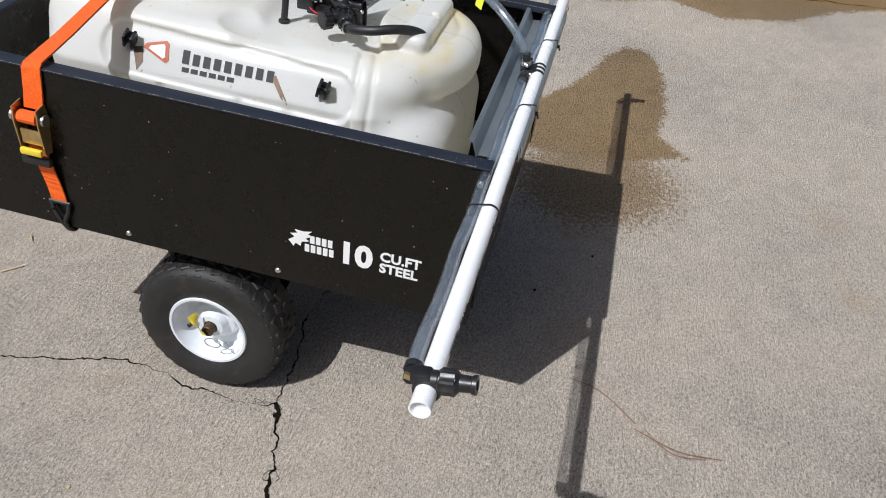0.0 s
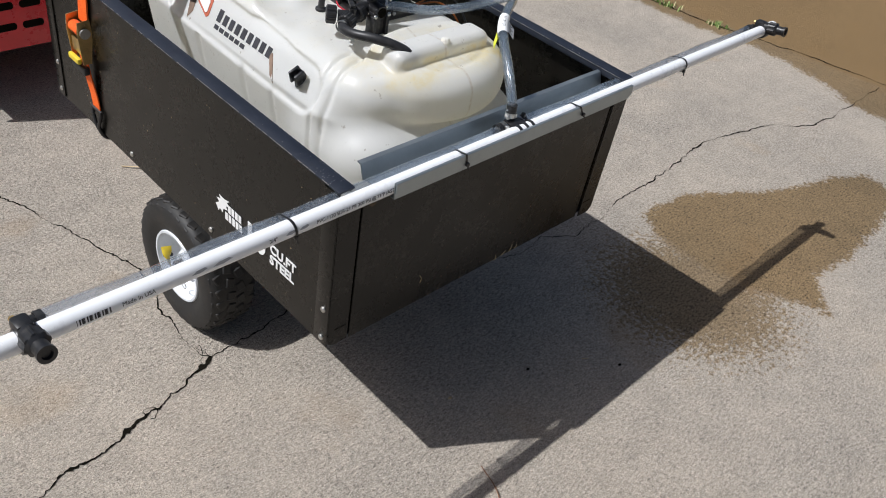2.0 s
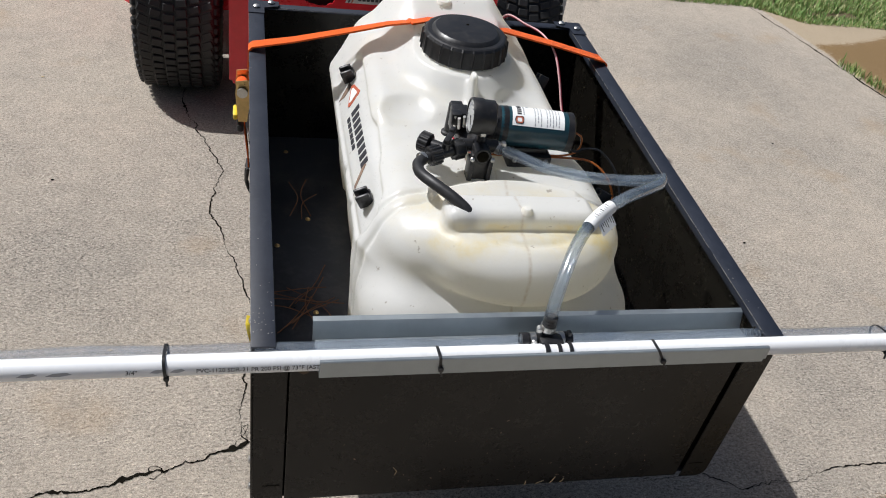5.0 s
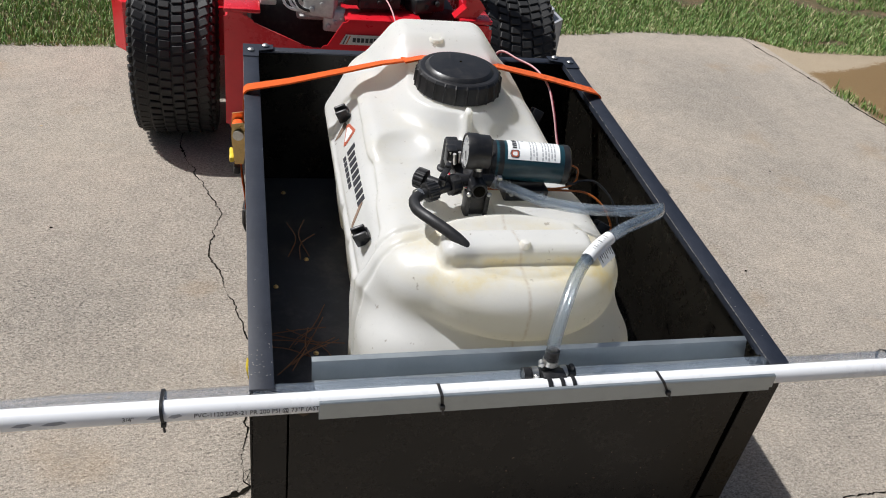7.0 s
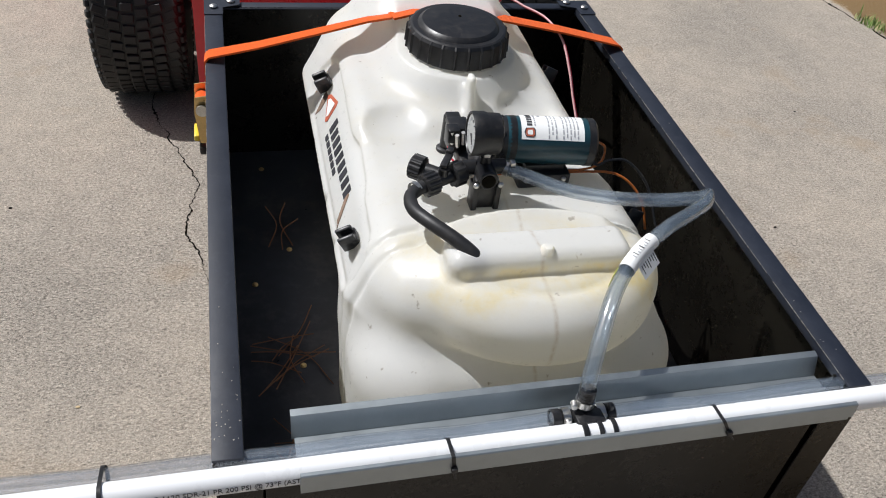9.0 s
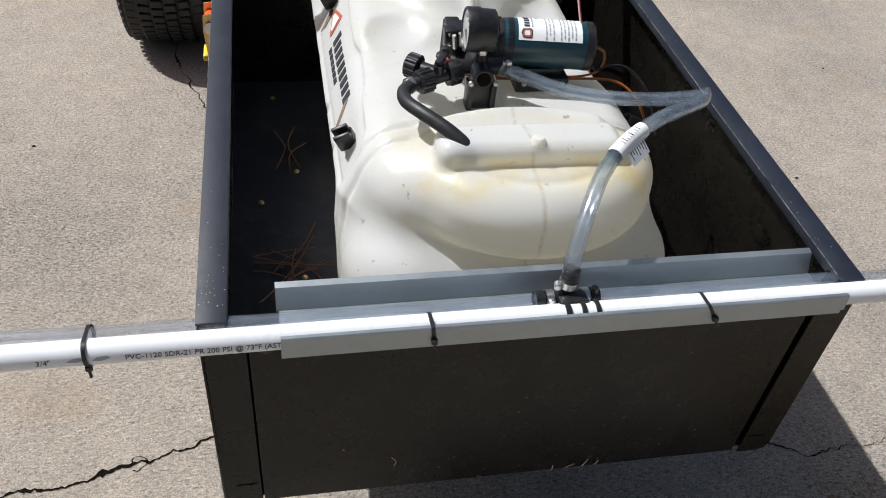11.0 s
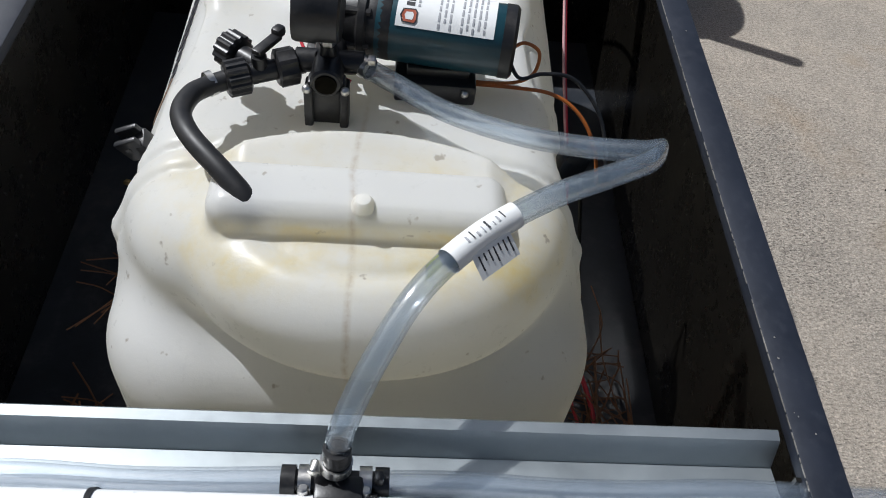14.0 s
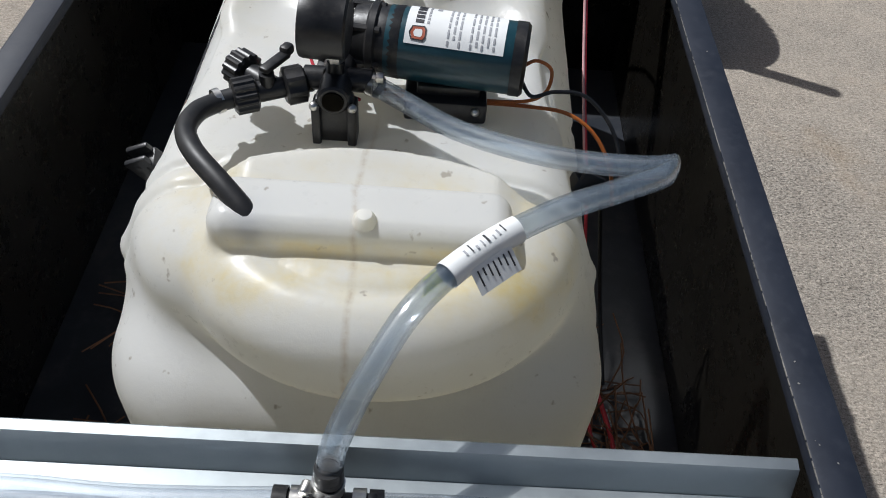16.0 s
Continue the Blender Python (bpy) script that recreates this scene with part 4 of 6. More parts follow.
def tank_field(x, y, z):
    """Signed distance to the moulded tank, in the cart's frame."""
    ax = np.abs(x)
    # the sides widen from the foot to the shoulder, then lean inwards
    wide = 0.176 + 0.185 * np.clip(z, 0, 0.28) - 0.55 * np.clip(z - 0.285, 0, 0.1)
    sx = (x - 0.008) * (0.222 / wide)
    d = slab(sx, y, z, (0, 0.585, 0.19), (0.222, 0.365, 0.176), 0.080, 0.035)
    # rear section: wide foot, narrower waist, and a nose of oval plan above it
    waist = slab(x, y, z, (0.012, 0.325, 0.19), (0.200, 0.150, 0.183), 0.090, 0.055)
    low = slab(x, y, z, (0.014, 0.262, 0.135), (0.232 + 0.02 * (z - 0.2), 0.146, 0.146), 0.105, 0.075)
    d = smin(smin(d, waist, 0.020), low, 0.030)
    k = np.sqrt(((x - 0.030) / 0.172) ** 2 + ((y - 0.250) / 0.143) ** 2)
    p = (k - 1) * 0.150 + 0.046
    q = np.abs(z - 0.335) - 0.054 + 0.046
    nose = np.hypot(np.maximum(p, 0), np.maximum(q, 0)) + np.minimum(np.maximum(p, q), 0) - 0.046
    d = smin(d, smax(nose, y - 0.28, 0.03), 0.012)
    # lobes that stand on the floor
    for yy in (0.40, 0.62, 0.84):
        d = smin(d, rbox(ax, y, z, (0.136, yy, 0.045), (0.040, 0.060, 0.055), 0.030), 0.02)
    # creases round the body where the rear section begins
    for y0, dep in ((0.296, 0.0062), (0.266, 0.0050)):
        ring = y - y0 - 0.16 * np.clip(0.19 - ax, 0, 1) + 0.10 * np.clip(0.26 - z, 0, 1)
        d = d + dep * np.exp(-((ring / 0.0050) ** 2)) * (z > 0.06) / (1 + np.exp(np.clip((0.112 - ax) / 0.006, -60, 60)))
    # raised rear platform with a crisp curved front edge, and the bar on it
    edge = 0.306 - 2.0 * (x - 0.018) ** 2
    roof = z - 0.404 + 0.20 * (edge - y) + 0.55 * np.maximum(np.abs(x - 0.022) - 0.105, 0)
    qx, qy = np.abs(x - 0.012) - 0.178 + 0.07, np.abs(y - 0.325) - 0.128 + 0.07
    plan = np.hypot(np.maximum(qx, 0), np.maximum(qy, 0)) + np.minimum(np.maximum(qx, qy), 0) - 0.07
    plat = smax(smax(y - edge, roof * 0.87, 0.005), np.maximum(plan, 0.3 - z), 0.02)
    d = smin(d, plat, 0.006)
    # shallow crease on the shelf in front of the bar
    d = d + 0.0038 * np.exp(-(((k - 0.66) / 0.055) ** 2)) / (1 + np.exp((y - 0.185) / 0.006)) / (1 + np.exp((0.365 - z) / 0.004))
    bar = rbox(x, y, z, (0.018, 0.221, 0.390), (0.121, 0.031, 0.028), 0.018)
    d = smin(d, bar, 0.006)
    # shoulder under the cap and hump at the front
    cone = np.hypot(x - 0.018, y - 0.70) - (0.098 + np.clip(0.425 - z, 0, 0.06) * 0.9)
    d = smin(d, np.maximum(cone, np.maximum(z - 0.425, 0.3 - z)), 0.03)
    step = rbox(x, y, z, (0.010, 0.735, 0.30), (0.182, 0.205, 0.084), 0.035)
    d = smin(d, step, 0.025)
    hump = rbox(x, y, z, (0.012, 0.865, 0.35), (0.128, 0.085, 0.105), 0.05)
    top = rbox(x, y, z, (0.012, 0.880, 0.42), (0.104, 0.062, 0.058), 0.036)
    d = smin(smin(d, hump, 0.075), top, 0.022)
    # fan shaped hollows beside the cap
    for s in (-1, 1):
        d = smax(d, -ball(x, y, z, (s * 0.112, 0.535, 0.402), (0.066, 0.072, 0.036)), 0.006)
    # centring nib behind the pump
    d = smin(d, rbox(x, y, z, (0.014, 0.580, 0.405), (0.0065, 0.012 + 0.3 * np.clip(0.43 - z, 0, 0.05), 0.040), 0.006), 0.014)
    # side recess for the label, round ended
    v = z - 0.315 - 0.03 * (y - 0.55)
    st = np.hypot(np.maximum(np.abs(y - 0.550) - 0.214, 0), v) - 0.043
    d = d + np.where(ax > 0.14, 0.0100 / (1 + np.exp(np.clip(st / 0.0015, -60, 60))), 0)
    # shallow ribs on the lower side
    for yy in (0.42, 0.52, 0.68, 0.76):
        d = d + np.where((ax > 0.15) & (z < 0.27), 0.004 * np.exp(-((y - yy) / 0.008) ** 2), 0)
    return np.maximum(d, 0.0135 - z)


def surface(field, lo, hi, step):
    """Naive surface nets."""
    g = [np.arange(a, b, step) for a, b in zip(lo, hi)]
    x, y, z = np.meshgrid(*g, indexing="ij")
    f = field(x, y, z)
    s = f < 0
    nx, ny, nz = (k - 1 for k in f.shape)
    count, acc = np.zeros((nx, ny, nz)), np.zeros((nx, ny, nz, 3))
    corner = [(i, j, k) for i in (0, 1) for j in (0, 1) for k in (0, 1)]

    def at(a, c):
        return a[c[0] : c[0] + nx, c[1] : c[1] + ny, c[2] : c[2] + nz]

    for c in corner:
        for e in corner:
            diff = [q - p for p, q in zip(c, e)]
            if sum(diff) == 1 and min(diff) == 0:
                fa, fb = at(f, c), at(f, e)
                hit = (fa < 0) != (fb < 0)
                t = np.where(hit, fa / np.where(hit, fa - fb, 1), 0)
                count += hit
                for n in range(3):
                    acc[..., n] += np.where(hit, c[n] + t * diff[n], 0)
    on = count > 0
    ids = np.full(on.shape, -1)
    ids[on] = np.arange(on.sum())
    cell = np.argwhere(on)
    verts = (cell + acc[on] / count[on][:, None]) * step + np.array(lo)
    quads = []
    for n in range(3):
        a, b = (n + 1) % 3, (n + 2) % 3
        sl0, sl1 = [slice(None)] * 3, [slice(None)] * 3
        sl0[n], sl1[n] = slice(0, -1), slice(1, None)
        flip = s[tuple(sl0)] != s[tuple(sl1)]
        pos = np.argwhere(flip)
        pos = pos[(pos[:, a] > 0) & (pos[:, b] > 0) & (pos[:, a] < on.shape[a]) & (pos[:, b] < on.shape[b])]
        out = s[tuple(pos.T)]
        p = []
        for da, db in ((0, 0), (1, 0), (1, 1), (0, 1)):
            q = pos.copy()
            q[:, a] -= da
            q[:, b] -= db
            p.append(ids[tuple(q.T)])
        p = np.stack(p, -1)
        p[~out] = p[~out][:, ::-1]
        quads.append(p)
    return verts, np.concatenate(quads)


TK = (0, 0.55, 0.0135)
tank = thing("spray_tank", TK, CART, "natural white plastic sprayer tank strapped in the cart bed", "tank")
vv, qq = surface(tank_field, (-0.27, 0.09, -0.005), (0.27, 1.0, 0.52), 0.0038)
me = bpy.data.meshes.new("tank_body")
me.from_pydata(vv.tolist(), [], qq.tolist())
bmt = NB()
bmt.from_mesh(me)
bpy.data.meshes.remove(me)
for _ in range(1):
    bmesh.ops.smooth_vert(bmt, verts=bmt.verts, factor=0.25, use_axis_x=True, use_axis_y=True, use_axis_z=True)
tank_body = part("tank_body", bmt, M_POLY, tank, smooth=80)


def skin_x(y, z, s=-1):
    """x of the tank's side at that place."""
    xs = np.linspace(0.30, 0.05, 500)
    f = tank_field(s * xs, np.full(500, y), np.full(500, z))
    k = int(np.argmax(f < 0))
    return s * xs[max(k - 1, 0)]


def skin_z(x, y):
    zs = np.linspace(0.52, 0.1, 800)
    f = tank_field(np.full(800, x), np.full(800, y), zs)
    return zs[max(int(np.argmax(f < 0)) - 1, 0)]


def skin_patch(outline, n=6):
    """A thin patch that follows the tank's near side, from an outline in y and z."""
    bm = NB()
    ys = [p[0] for p in outline]
    zs = [p[1] for p in outline]
    vs = [bm.verts.new((skin_x(y, z) - 0.0012, y, z)) for y, z in outline]
    if len(vs) == 4:
        bm.faces.new(vs)
    else:
        c = bm.verts.new((skin_x(sum(ys) / len(ys), sum(zs) / len(zs)) - 0.0012, sum(ys) / len(ys), sum(zs) / len(zs)))
        for k in range(len(vs)):
            bm.faces.new((vs[k], vs[(k + 1) % len(vs)], c))
    r = bmesh.ops.extrude_face_region(bm, geom=bm.faces[:])
    for v in r["geom"]:
        if isinstance(v, bmesh.types.BMVert):
            v.co.x += 0.001
    return bm


def tri(y, z, r):
    return [(y + r, z - r * 0.02), (y + r * 0.8, z + r * 0.22), (y - r * 0.55, z + r * 0.55), (y - r * 0.75, z + r * 0.4), (y - r * 0.85, z - r * 0.5), (y - r * 0.65, z - r * 0.68)]


DL = 0.318
part("emblem", skin_patch(tri(0.695, DL + 0.008, 0.030)), M_ORED, tank_body, "torn orange-red triangular emblem", smooth=0)
bm = skin_patch(tri(0.6935, DL + 0.008, 0.0195))
bm.transform(Matrix.Translation((-0.001, 0, 0)))
part("emblem_centre", bm, M_PAPER, tank_body, smooth=0)
for k in range(9):
    y0 = 0.642 - k * 0.0215
    hh = 0.0185 if k else 0.0225
    part("label_bar", skin_patch([(y0, DL - 0.006), (y0, DL - 0.006 + hh), (y0 - 0.0138, DL - 0.006 + hh), (y0 - 0.0138, DL - 0.006)]), M_INK, tank_body, smooth=0)
for k in range(6):
    y0 = 0.640 - k * 0.0185
    part("label_line", skin_patch([(y0, DL - 0.020), (y0, DL - 0.0125), (y0 - 0.0140, DL - 0.0125), (y0 - 0.0140, DL - 0.020)]), M_INK, tank_body, smooth=0)
part("torn_label", skin_patch([(0.462, DL + 0.004), (0.452, DL + 0.006), (0.425, DL - 0.030), (0.422, DL - 0.040), (0.436, DL - 0.028)]), M_RAG, tank_body, "peeling strip of the torn label", smooth=0)
part("torn_label", skin_patch([(0.745, DL + 0.004), (0.725, DL + 0.008), (0.722, DL - 0.018), (0.732, DL - 0.034)]), M_RAG, tank_body, "peeling strip of the torn label", smooth=0)


def clamp_knob(y, z, s):
    x = skin_x(y, z, s)
    bm = NB()
    q = Matrix.Rotation(s * 0.42, 3, "Y") @ Matrix.Rotation(-s * 0.3, 3, "X")
    o = Vector((x, y, z))

    def at(a, b, c):
        return o + q @ Vector((s * (a * 0.8 - 0.006), b, c))

    box(bm, at(0.004, 0, -0.004), (0.012, 0.022, 0.048), 0.003, q)
    box(bm, at(0.014, 0, -0.020), (0.018, 0.022, 0.014), 0.004, q)
    for dy in (-0.0075, 0.0075):
        box(bm, at(0.015, dy, 0.014), (0.024, 0.006, 0.032), 0.002, q)
    box(bm, at(0.008, 0, 0.004), (0.010, 0.012, 0.010), 0.002, q)
    cyl(bm, at(0.019, -0.011, 0.018), at(0.019, 0.011, 0.018), 0.0032, seg=10)
    part("clamp_knob", bm, M_BLACK, tank, "black plastic clip")


for y, z in ((0.357, 0.316), (0.751, 0.330)):
    clamp_knob(y, z, -1)
    clamp_knob(y, z, 1)

# cap
cz = 0.428
bm = NB()
cc = Vector((0.018, 0.703, cz))
lp = [(0, 0.0815), (0.002, 0.0835), (0.034, 0.0815), (0.0385, 0.0785), (0.040, 0.075), (0.040, 0.067), (0.043, 0.065), (0.0465, 0.060), (0.048, 0.045), (0.0485, 0.02)]
SEG = 192
rings = []
for i, (h, r) in enumerate(lp):
    ribs = 0.0030 if i in (1, 2) else 0.0
    rings.append([bm.verts.new(cc + Vector(((r + ribs * (k % 8 == 0)) * math.cos(2 * math.pi * k / SEG), (r + ribs * (k % 8 == 0)) * math.sin(2 * math.pi * k / SEG), h))) for k in range(SEG)])
for p, q in zip(rings, rings[1:]):
    for k in range(SEG):
        bm.faces.new((p[k], p[(k + 1) % SEG], q[(k + 1) % SEG], q[k]))
bm.faces.new(rings[0][::-1])
bm.faces.new(rings[-1])
lid = part("lid", bm, M_BLACK, tank, "black ribbed screw cap", smooth=22)
# vent drawn as a dark disc in place of the hole's shade
bm = NB()
cyl(bm, cc + Vector((0.004, 0.012, 0.0480)), cc + Vector((0.004, 0.012, 0.0492)), 0.0028, seg=10)
part("vent_hole_shade", bm, M_CRACK, lid)
bm = NB()
lathe(bm, (0.018, 0.703, 0.40), (0.018, 0.703, 0.5), [(0, 0.088), (0.030, 0.080), (0.031, 0.0)], 48)
part("neck", bm, M_POLY, tank, "moulded filler neck")
# moulded boss with a hole on the front hump
zz = skin_z(-0.004, 0.83)
bm = NB()
lathe(bm, (-0.004, 0.83, zz - 0.004), (-0.004, 0.83, zz + 1), [(0, 0.016), (0.006, 0.014), (0.007, 0.010), (0.003, 0.008), (0.003, 0.0)], 18)
part("moulded_boss", bm, M_POLY, tank_body)
zz = skin_z(0.024, 0.205)
bm = NB()
lathe(bm, (0.022, 0.203, zz - 0.004), (0.022, 0.203, zz + 1), [(0, 0.010), (0.006, 0.0085), (0.009, 0.006), (0.010, 0.0)], 16)
part("moulded_boss", bm, M_POLY, tank_body)

# ---- pump ----
DECK = 0.364
pump = thing("spray_pump", (0.05, 0.40, DECK), CART, "teal electric diaphragm pump bolted on the tank deck", "pump")
ma, mb = Vector((0.024, 0.424, 0.433)), Vector((0.148, 0.408, 0.433))
bm = NB()
lathe(bm, ma, mb, [(0, 0.030), (0.0, 0.033), (0.03, 0.0335), (0.118, 0.0335), (0.120, 0.0325), (0.127, 0.031), (0.129, 0.027), (0.129, 0.0)], 40)
motor = part("motor", bm, M_TEAL, pump, "teal painted motor can")
bm = NB()
lathe(bm, ma + (mb - ma) * 0.93, mb, [(0, 0.0342), (0.010, 0.0342), (0.013, 0.031), (0.0135, 0.0)], 40)
part("end_cap", bm, M_BLACK, motor)
# label wrapped on the can
md = (mb - ma).normalized()
mu = Vector((0, 0, 1))
ms = mu.cross(md).normalized()
mu = md.cross(ms).normalized()


def can(t, a, r):
    """A place on the motor can: t along, a round from the top towards the rear."""
    return ma + md * t + r * (math.cos(a) * mu - math.sin(a) * ms)


def can_patch(t0, t1, a0, a1, r, n=8):
    bm = NB()
    rows = [[bm.verts.new(can(t, a0 + (a1 - a0) * k / n, rr)) for k in range(n + 1)] for t, rr in ((t0, r), (t1, r))]
    for k in range(n):
        bm.faces.new((rows[0][k], rows[0][k + 1], rows[1][k + 1], rows[1][k]))
    ex = bmesh.ops.extrude_face_region(bm, geom=bm.faces[:])
    for v in ex["geom"]:
        if isinstance(v, bmesh.types.BMVert):
            foot = ma + md * (v.co - ma).dot(md)
            v.co = foot + (v.co - foot) * 0.992
    return bm


lab = part("rating_label", can_patch(0.018, 0.108, -0.75, 0.98, 0.0340), M_PAPER, motor, "white rating label")
rng = random.Random(21)
for row in range(9):
    t = 0.056 + row * 0.0052
    a = -0.55 + rng.uniform(0, 0.15)
    while a < 0.80:
        w = rng.uniform(0.10, 0.28)
        if row not in (3,):
            part("print_bar", can_patch(t, t + 0.0018, a, min(a + w, 0.92), 0.03435, 3), M_GREYINK, lab, smooth=0)
        a += w + 0.06
# emblem: an orange triangle with a pale core
for tr, mt_, rr in ((1.0, M_INK, 0.0), (0.82, M_ORED, 0.0001), (0.5, M_PAPER, 0.0002)):
    bm = NB()
    vs = [bm.verts.new(can(0.030 + tr * 0.0085 * math.cos(g), 0.68 + tr * 0.27 * math.sin(g), 0.0344 + rr)) for g in (math.pi, math.pi * 1.25, -0.9, -0.45, 0.45, 0.9, math.pi * 0.75)]
    bm.faces.new(vs)
    part("emblem", bm, mt_, lab, smooth=0)
for k in range(6):
    part("bold_bar", can_patch(0.026, 0.0335, 0.27 - k * 0.16, 0.38 - k * 0.16, 0.03435, 2), M_INK, lab, smooth=0)
for k in range(7):
    part("print_bar", can_patch(0.0365, 0.0385, 0.30 - k * 0.13, 0.38 - k * 0.13, 0.03435, 2), M_GREYINK, lab, smooth=0)
part("print_bar", can_patch(0.043, 0.047, -0.55, -0.25, 0.03435, 3), M_GREYINK, lab, smooth=0)

bm = NB()
lathe(bm, ma - md * 0.034, mb, [(0, 0.026), (0.003, 0.031), (0.016, 0.033), (0.018, 0.035), (0.024, 0.035), (0.026, 0.032), (0.046, 0.0338), (0.048, 0.033)], 32)
head = part("pump_head", bm, M_BLACK, pump, "black pump head")
for k in range(6):
    a = k * math.pi / 3 + 0.3
    p = ma - md * 0.034 + 0.030 * (math.cos(a) * mu + math.sin(a) * ms)
    bm = NB()
    cyl(bm, p - md * 0.002, p + md * 0.030, 0.0045, seg=10, chamfer=0.001)
    part("boss", bm, M_BLACK, head)
    bolt(head, p - md * 0.002, -md, 0.0034)
bm = NB()
box(bm, (-0.038, 0.450, 0.425), (0.030, 0.034, 0.042), 0.004)
box(bm, (-0.050, 0.432, 0.439), (0.018, 0.020, 0.022), 0.003)
box(bm, (-0.030, 0.425, 0.404), (0.026, 0.050, 0.020), 0.004)
part("pressure_switch", bm, M_BLACK, pump, "black pressure switch")
for dx, dy in ((-0.050, 0.428), (-0.034, 0.426), (-0.044, 0.420)):
    bm = NB()
    cyl(bm, (dx, dy, 0.425), (dx - 0.004, dy - 0.004, 0.447), 0.003, seg=8)
    part("terminal", bm, M_BOLT, pump, "zinc wire terminal")
bm = NB()
box(bm, (0.080, 0.412, 0.386), (0.078, 0.062, 0.022), 0.003)
box(bm, (0.082, 0.414, 0.399), (0.060, 0.040, 0.014), 0.003)
foot = part("mount_foot", bm, M_BLACK, pump, "black rubber-footed base plate")
for x, y in ((0.052, 0.388), (0.108, 0.388), (0.052, 0.436), (0.108, 0.436)):
    bm = NB()
    lathe(bm, (x, y, DECK - 0.002), (x, y, 1), [(0, 0.007), (0.004, 0.009), (0.010, 0.009), (0.012, 0.007)], 14)
    part("rubber_foot", bm, M_HOSE, pump)
    bolt(foot, (x, 0.3805 if y < 0.4 else 0.4435, 0.390), (0, -1 if y < 0.4 else 1, 0.2), 0.004)

# front leg of the pump head, on a rubber foot
lz = skin_z(-0.042, 0.497)
bm = NB()
cyl(bm, (-0.042, 0.497, lz + 0.004), (-0.042, 0.492, 0.430), 0.0068, seg=14)
box(bm, (-0.036, 0.470, 0.428), (0.022, 0.054, 0.014), 0.003)
leg = part("support_leg", bm, M_BLACK, pump)
bm = NB()
lathe(bm, (-0.042, 0.497, lz - 0.002), (-0.042, 0.497, 1), [(0, 0.0095), (0.003, 0.0115), (0.007, 0.0110), (0.009, 0.0075)], 16)
part("rubber_foot", bm, M_HOSE, leg)
# manifold post with gauge and valve
bm = NB()
px, py = -0.0190, 0.352
box(bm, (px, py, (DECK + 0.422) / 2 - 0.002), (0.034, 0.016, 0.422 - DECK + 0.002), 0.003)
for dx in (-0.016, 0.016):
    box(bm, (px + dx, py - 0.002, (DECK + 0.416) / 2 - 0.002), (0.008, 0.024, 0.414 - DECK + 0.002), 0.002)
cyl(bm, (px, py - 0.012, 0.422), (px, py + 0.050, 0.422), 0.0145, seg=20, chamfer=0.002)
cyl(bm, (px - 0.030, py + 0.022, 0.422), (px + 0.032, py + 0.022, 0.422), 0.011, seg=18, chamfer=0.001)
cyl(bm, (px, py + 0.016, 0.422), (px, py + 0.016, 0.446), 0.008, seg=14)
manifold = part("manifold", bm, M_BLACK, pump, "black plastic manifold on a channel post")
# a dark disc on the solid end paints the shaded inside of the port
bm = NB()
cyl(bm, (px, py - 0.0135, 0.422), (px, py - 0.0118, 0.422), 0.0098, seg=18)
part("bore_shade", bm, M_CRACK, manifold, "dark disc painting the shade in the open port")
for dx in (-0.017, 0.017):
    bolt(manifold, (px + dx, py - 0.013, 0.417), (0, -1, 0.3), 0.0042)
bm = NB()
cyl(bm, (px, py + 0.016, 0.440), (px, py + 0.016, 0.458), 0.0078, seg=6)
part("gauge_stem", bm, M_BOLT, manifold, "brass-silver hexagon stem")

ga, gb = Vector((-0.046, 0.368, 0.482)), Vector((-0.008, 0.366, 0.481))
bm = NB()
lathe(bm, ga, gb, [(0.003, 0.0255), (0, 0.027), (0.0, 0.0285), (0.003, 0.0295), (0.018, 0.0295), (0.021, 0.028), (0.038, 0.0275), (0.040, 0.025), (0.040, 0.0)], 36)
gauge = part("pressure_gauge", bm, M_BLACK, pump, "round black pressure gauge")
gd_ = (gb - ga).normalized()
bm = NB()
cyl(bm, ga + gd_ * 0.002, ga + gd_ * 0.004, 0.0255, seg=32)
dial = part("dial", bm, M_DIAL, gauge, "grey-white gauge dial")
g1 = Vector((0, 0, 1)).cross(gd_).normalized()
g2 = gd_.cross(g1).normalized()
for k in range(11):
    a = radians(-135 + 27 * k)
    q = ga + gd_ * 0.0012 + 0.019 * (math.sin(a) * g1 + math.cos(a) * g2)
    bm = NB()
    box(bm, q, (0.0012, 0.0010, 0.004), 0, axes(q, gd_, -math.cos(a) * g1 + math.sin(a) * g2).to_3x3())
    part("dial_tick", bm, M_GREYINK, dial)
bm = NB()
cyl(bm, ga + gd_ * 0.0012, ga + gd_ * 0.0012 - 0.016 * g1 * 0.7 - 0.016 * g2 * 0.7, 0.0009, 0.0004, seg=6)
part("needle", bm, M_INK, dial)

# valve: union nut, body, knurled knob, lever, barbed elbow
va, vb = Vector((-0.046, 0.372, 0.418)), Vector((-0.122, 0.338, 0.416))
vd = (vb - va).normalized()
valve = thing("bypass_valve", (-0.085, 0.36, 0.40), CART, "black plastic bypass valve with knurled nuts", "valve")


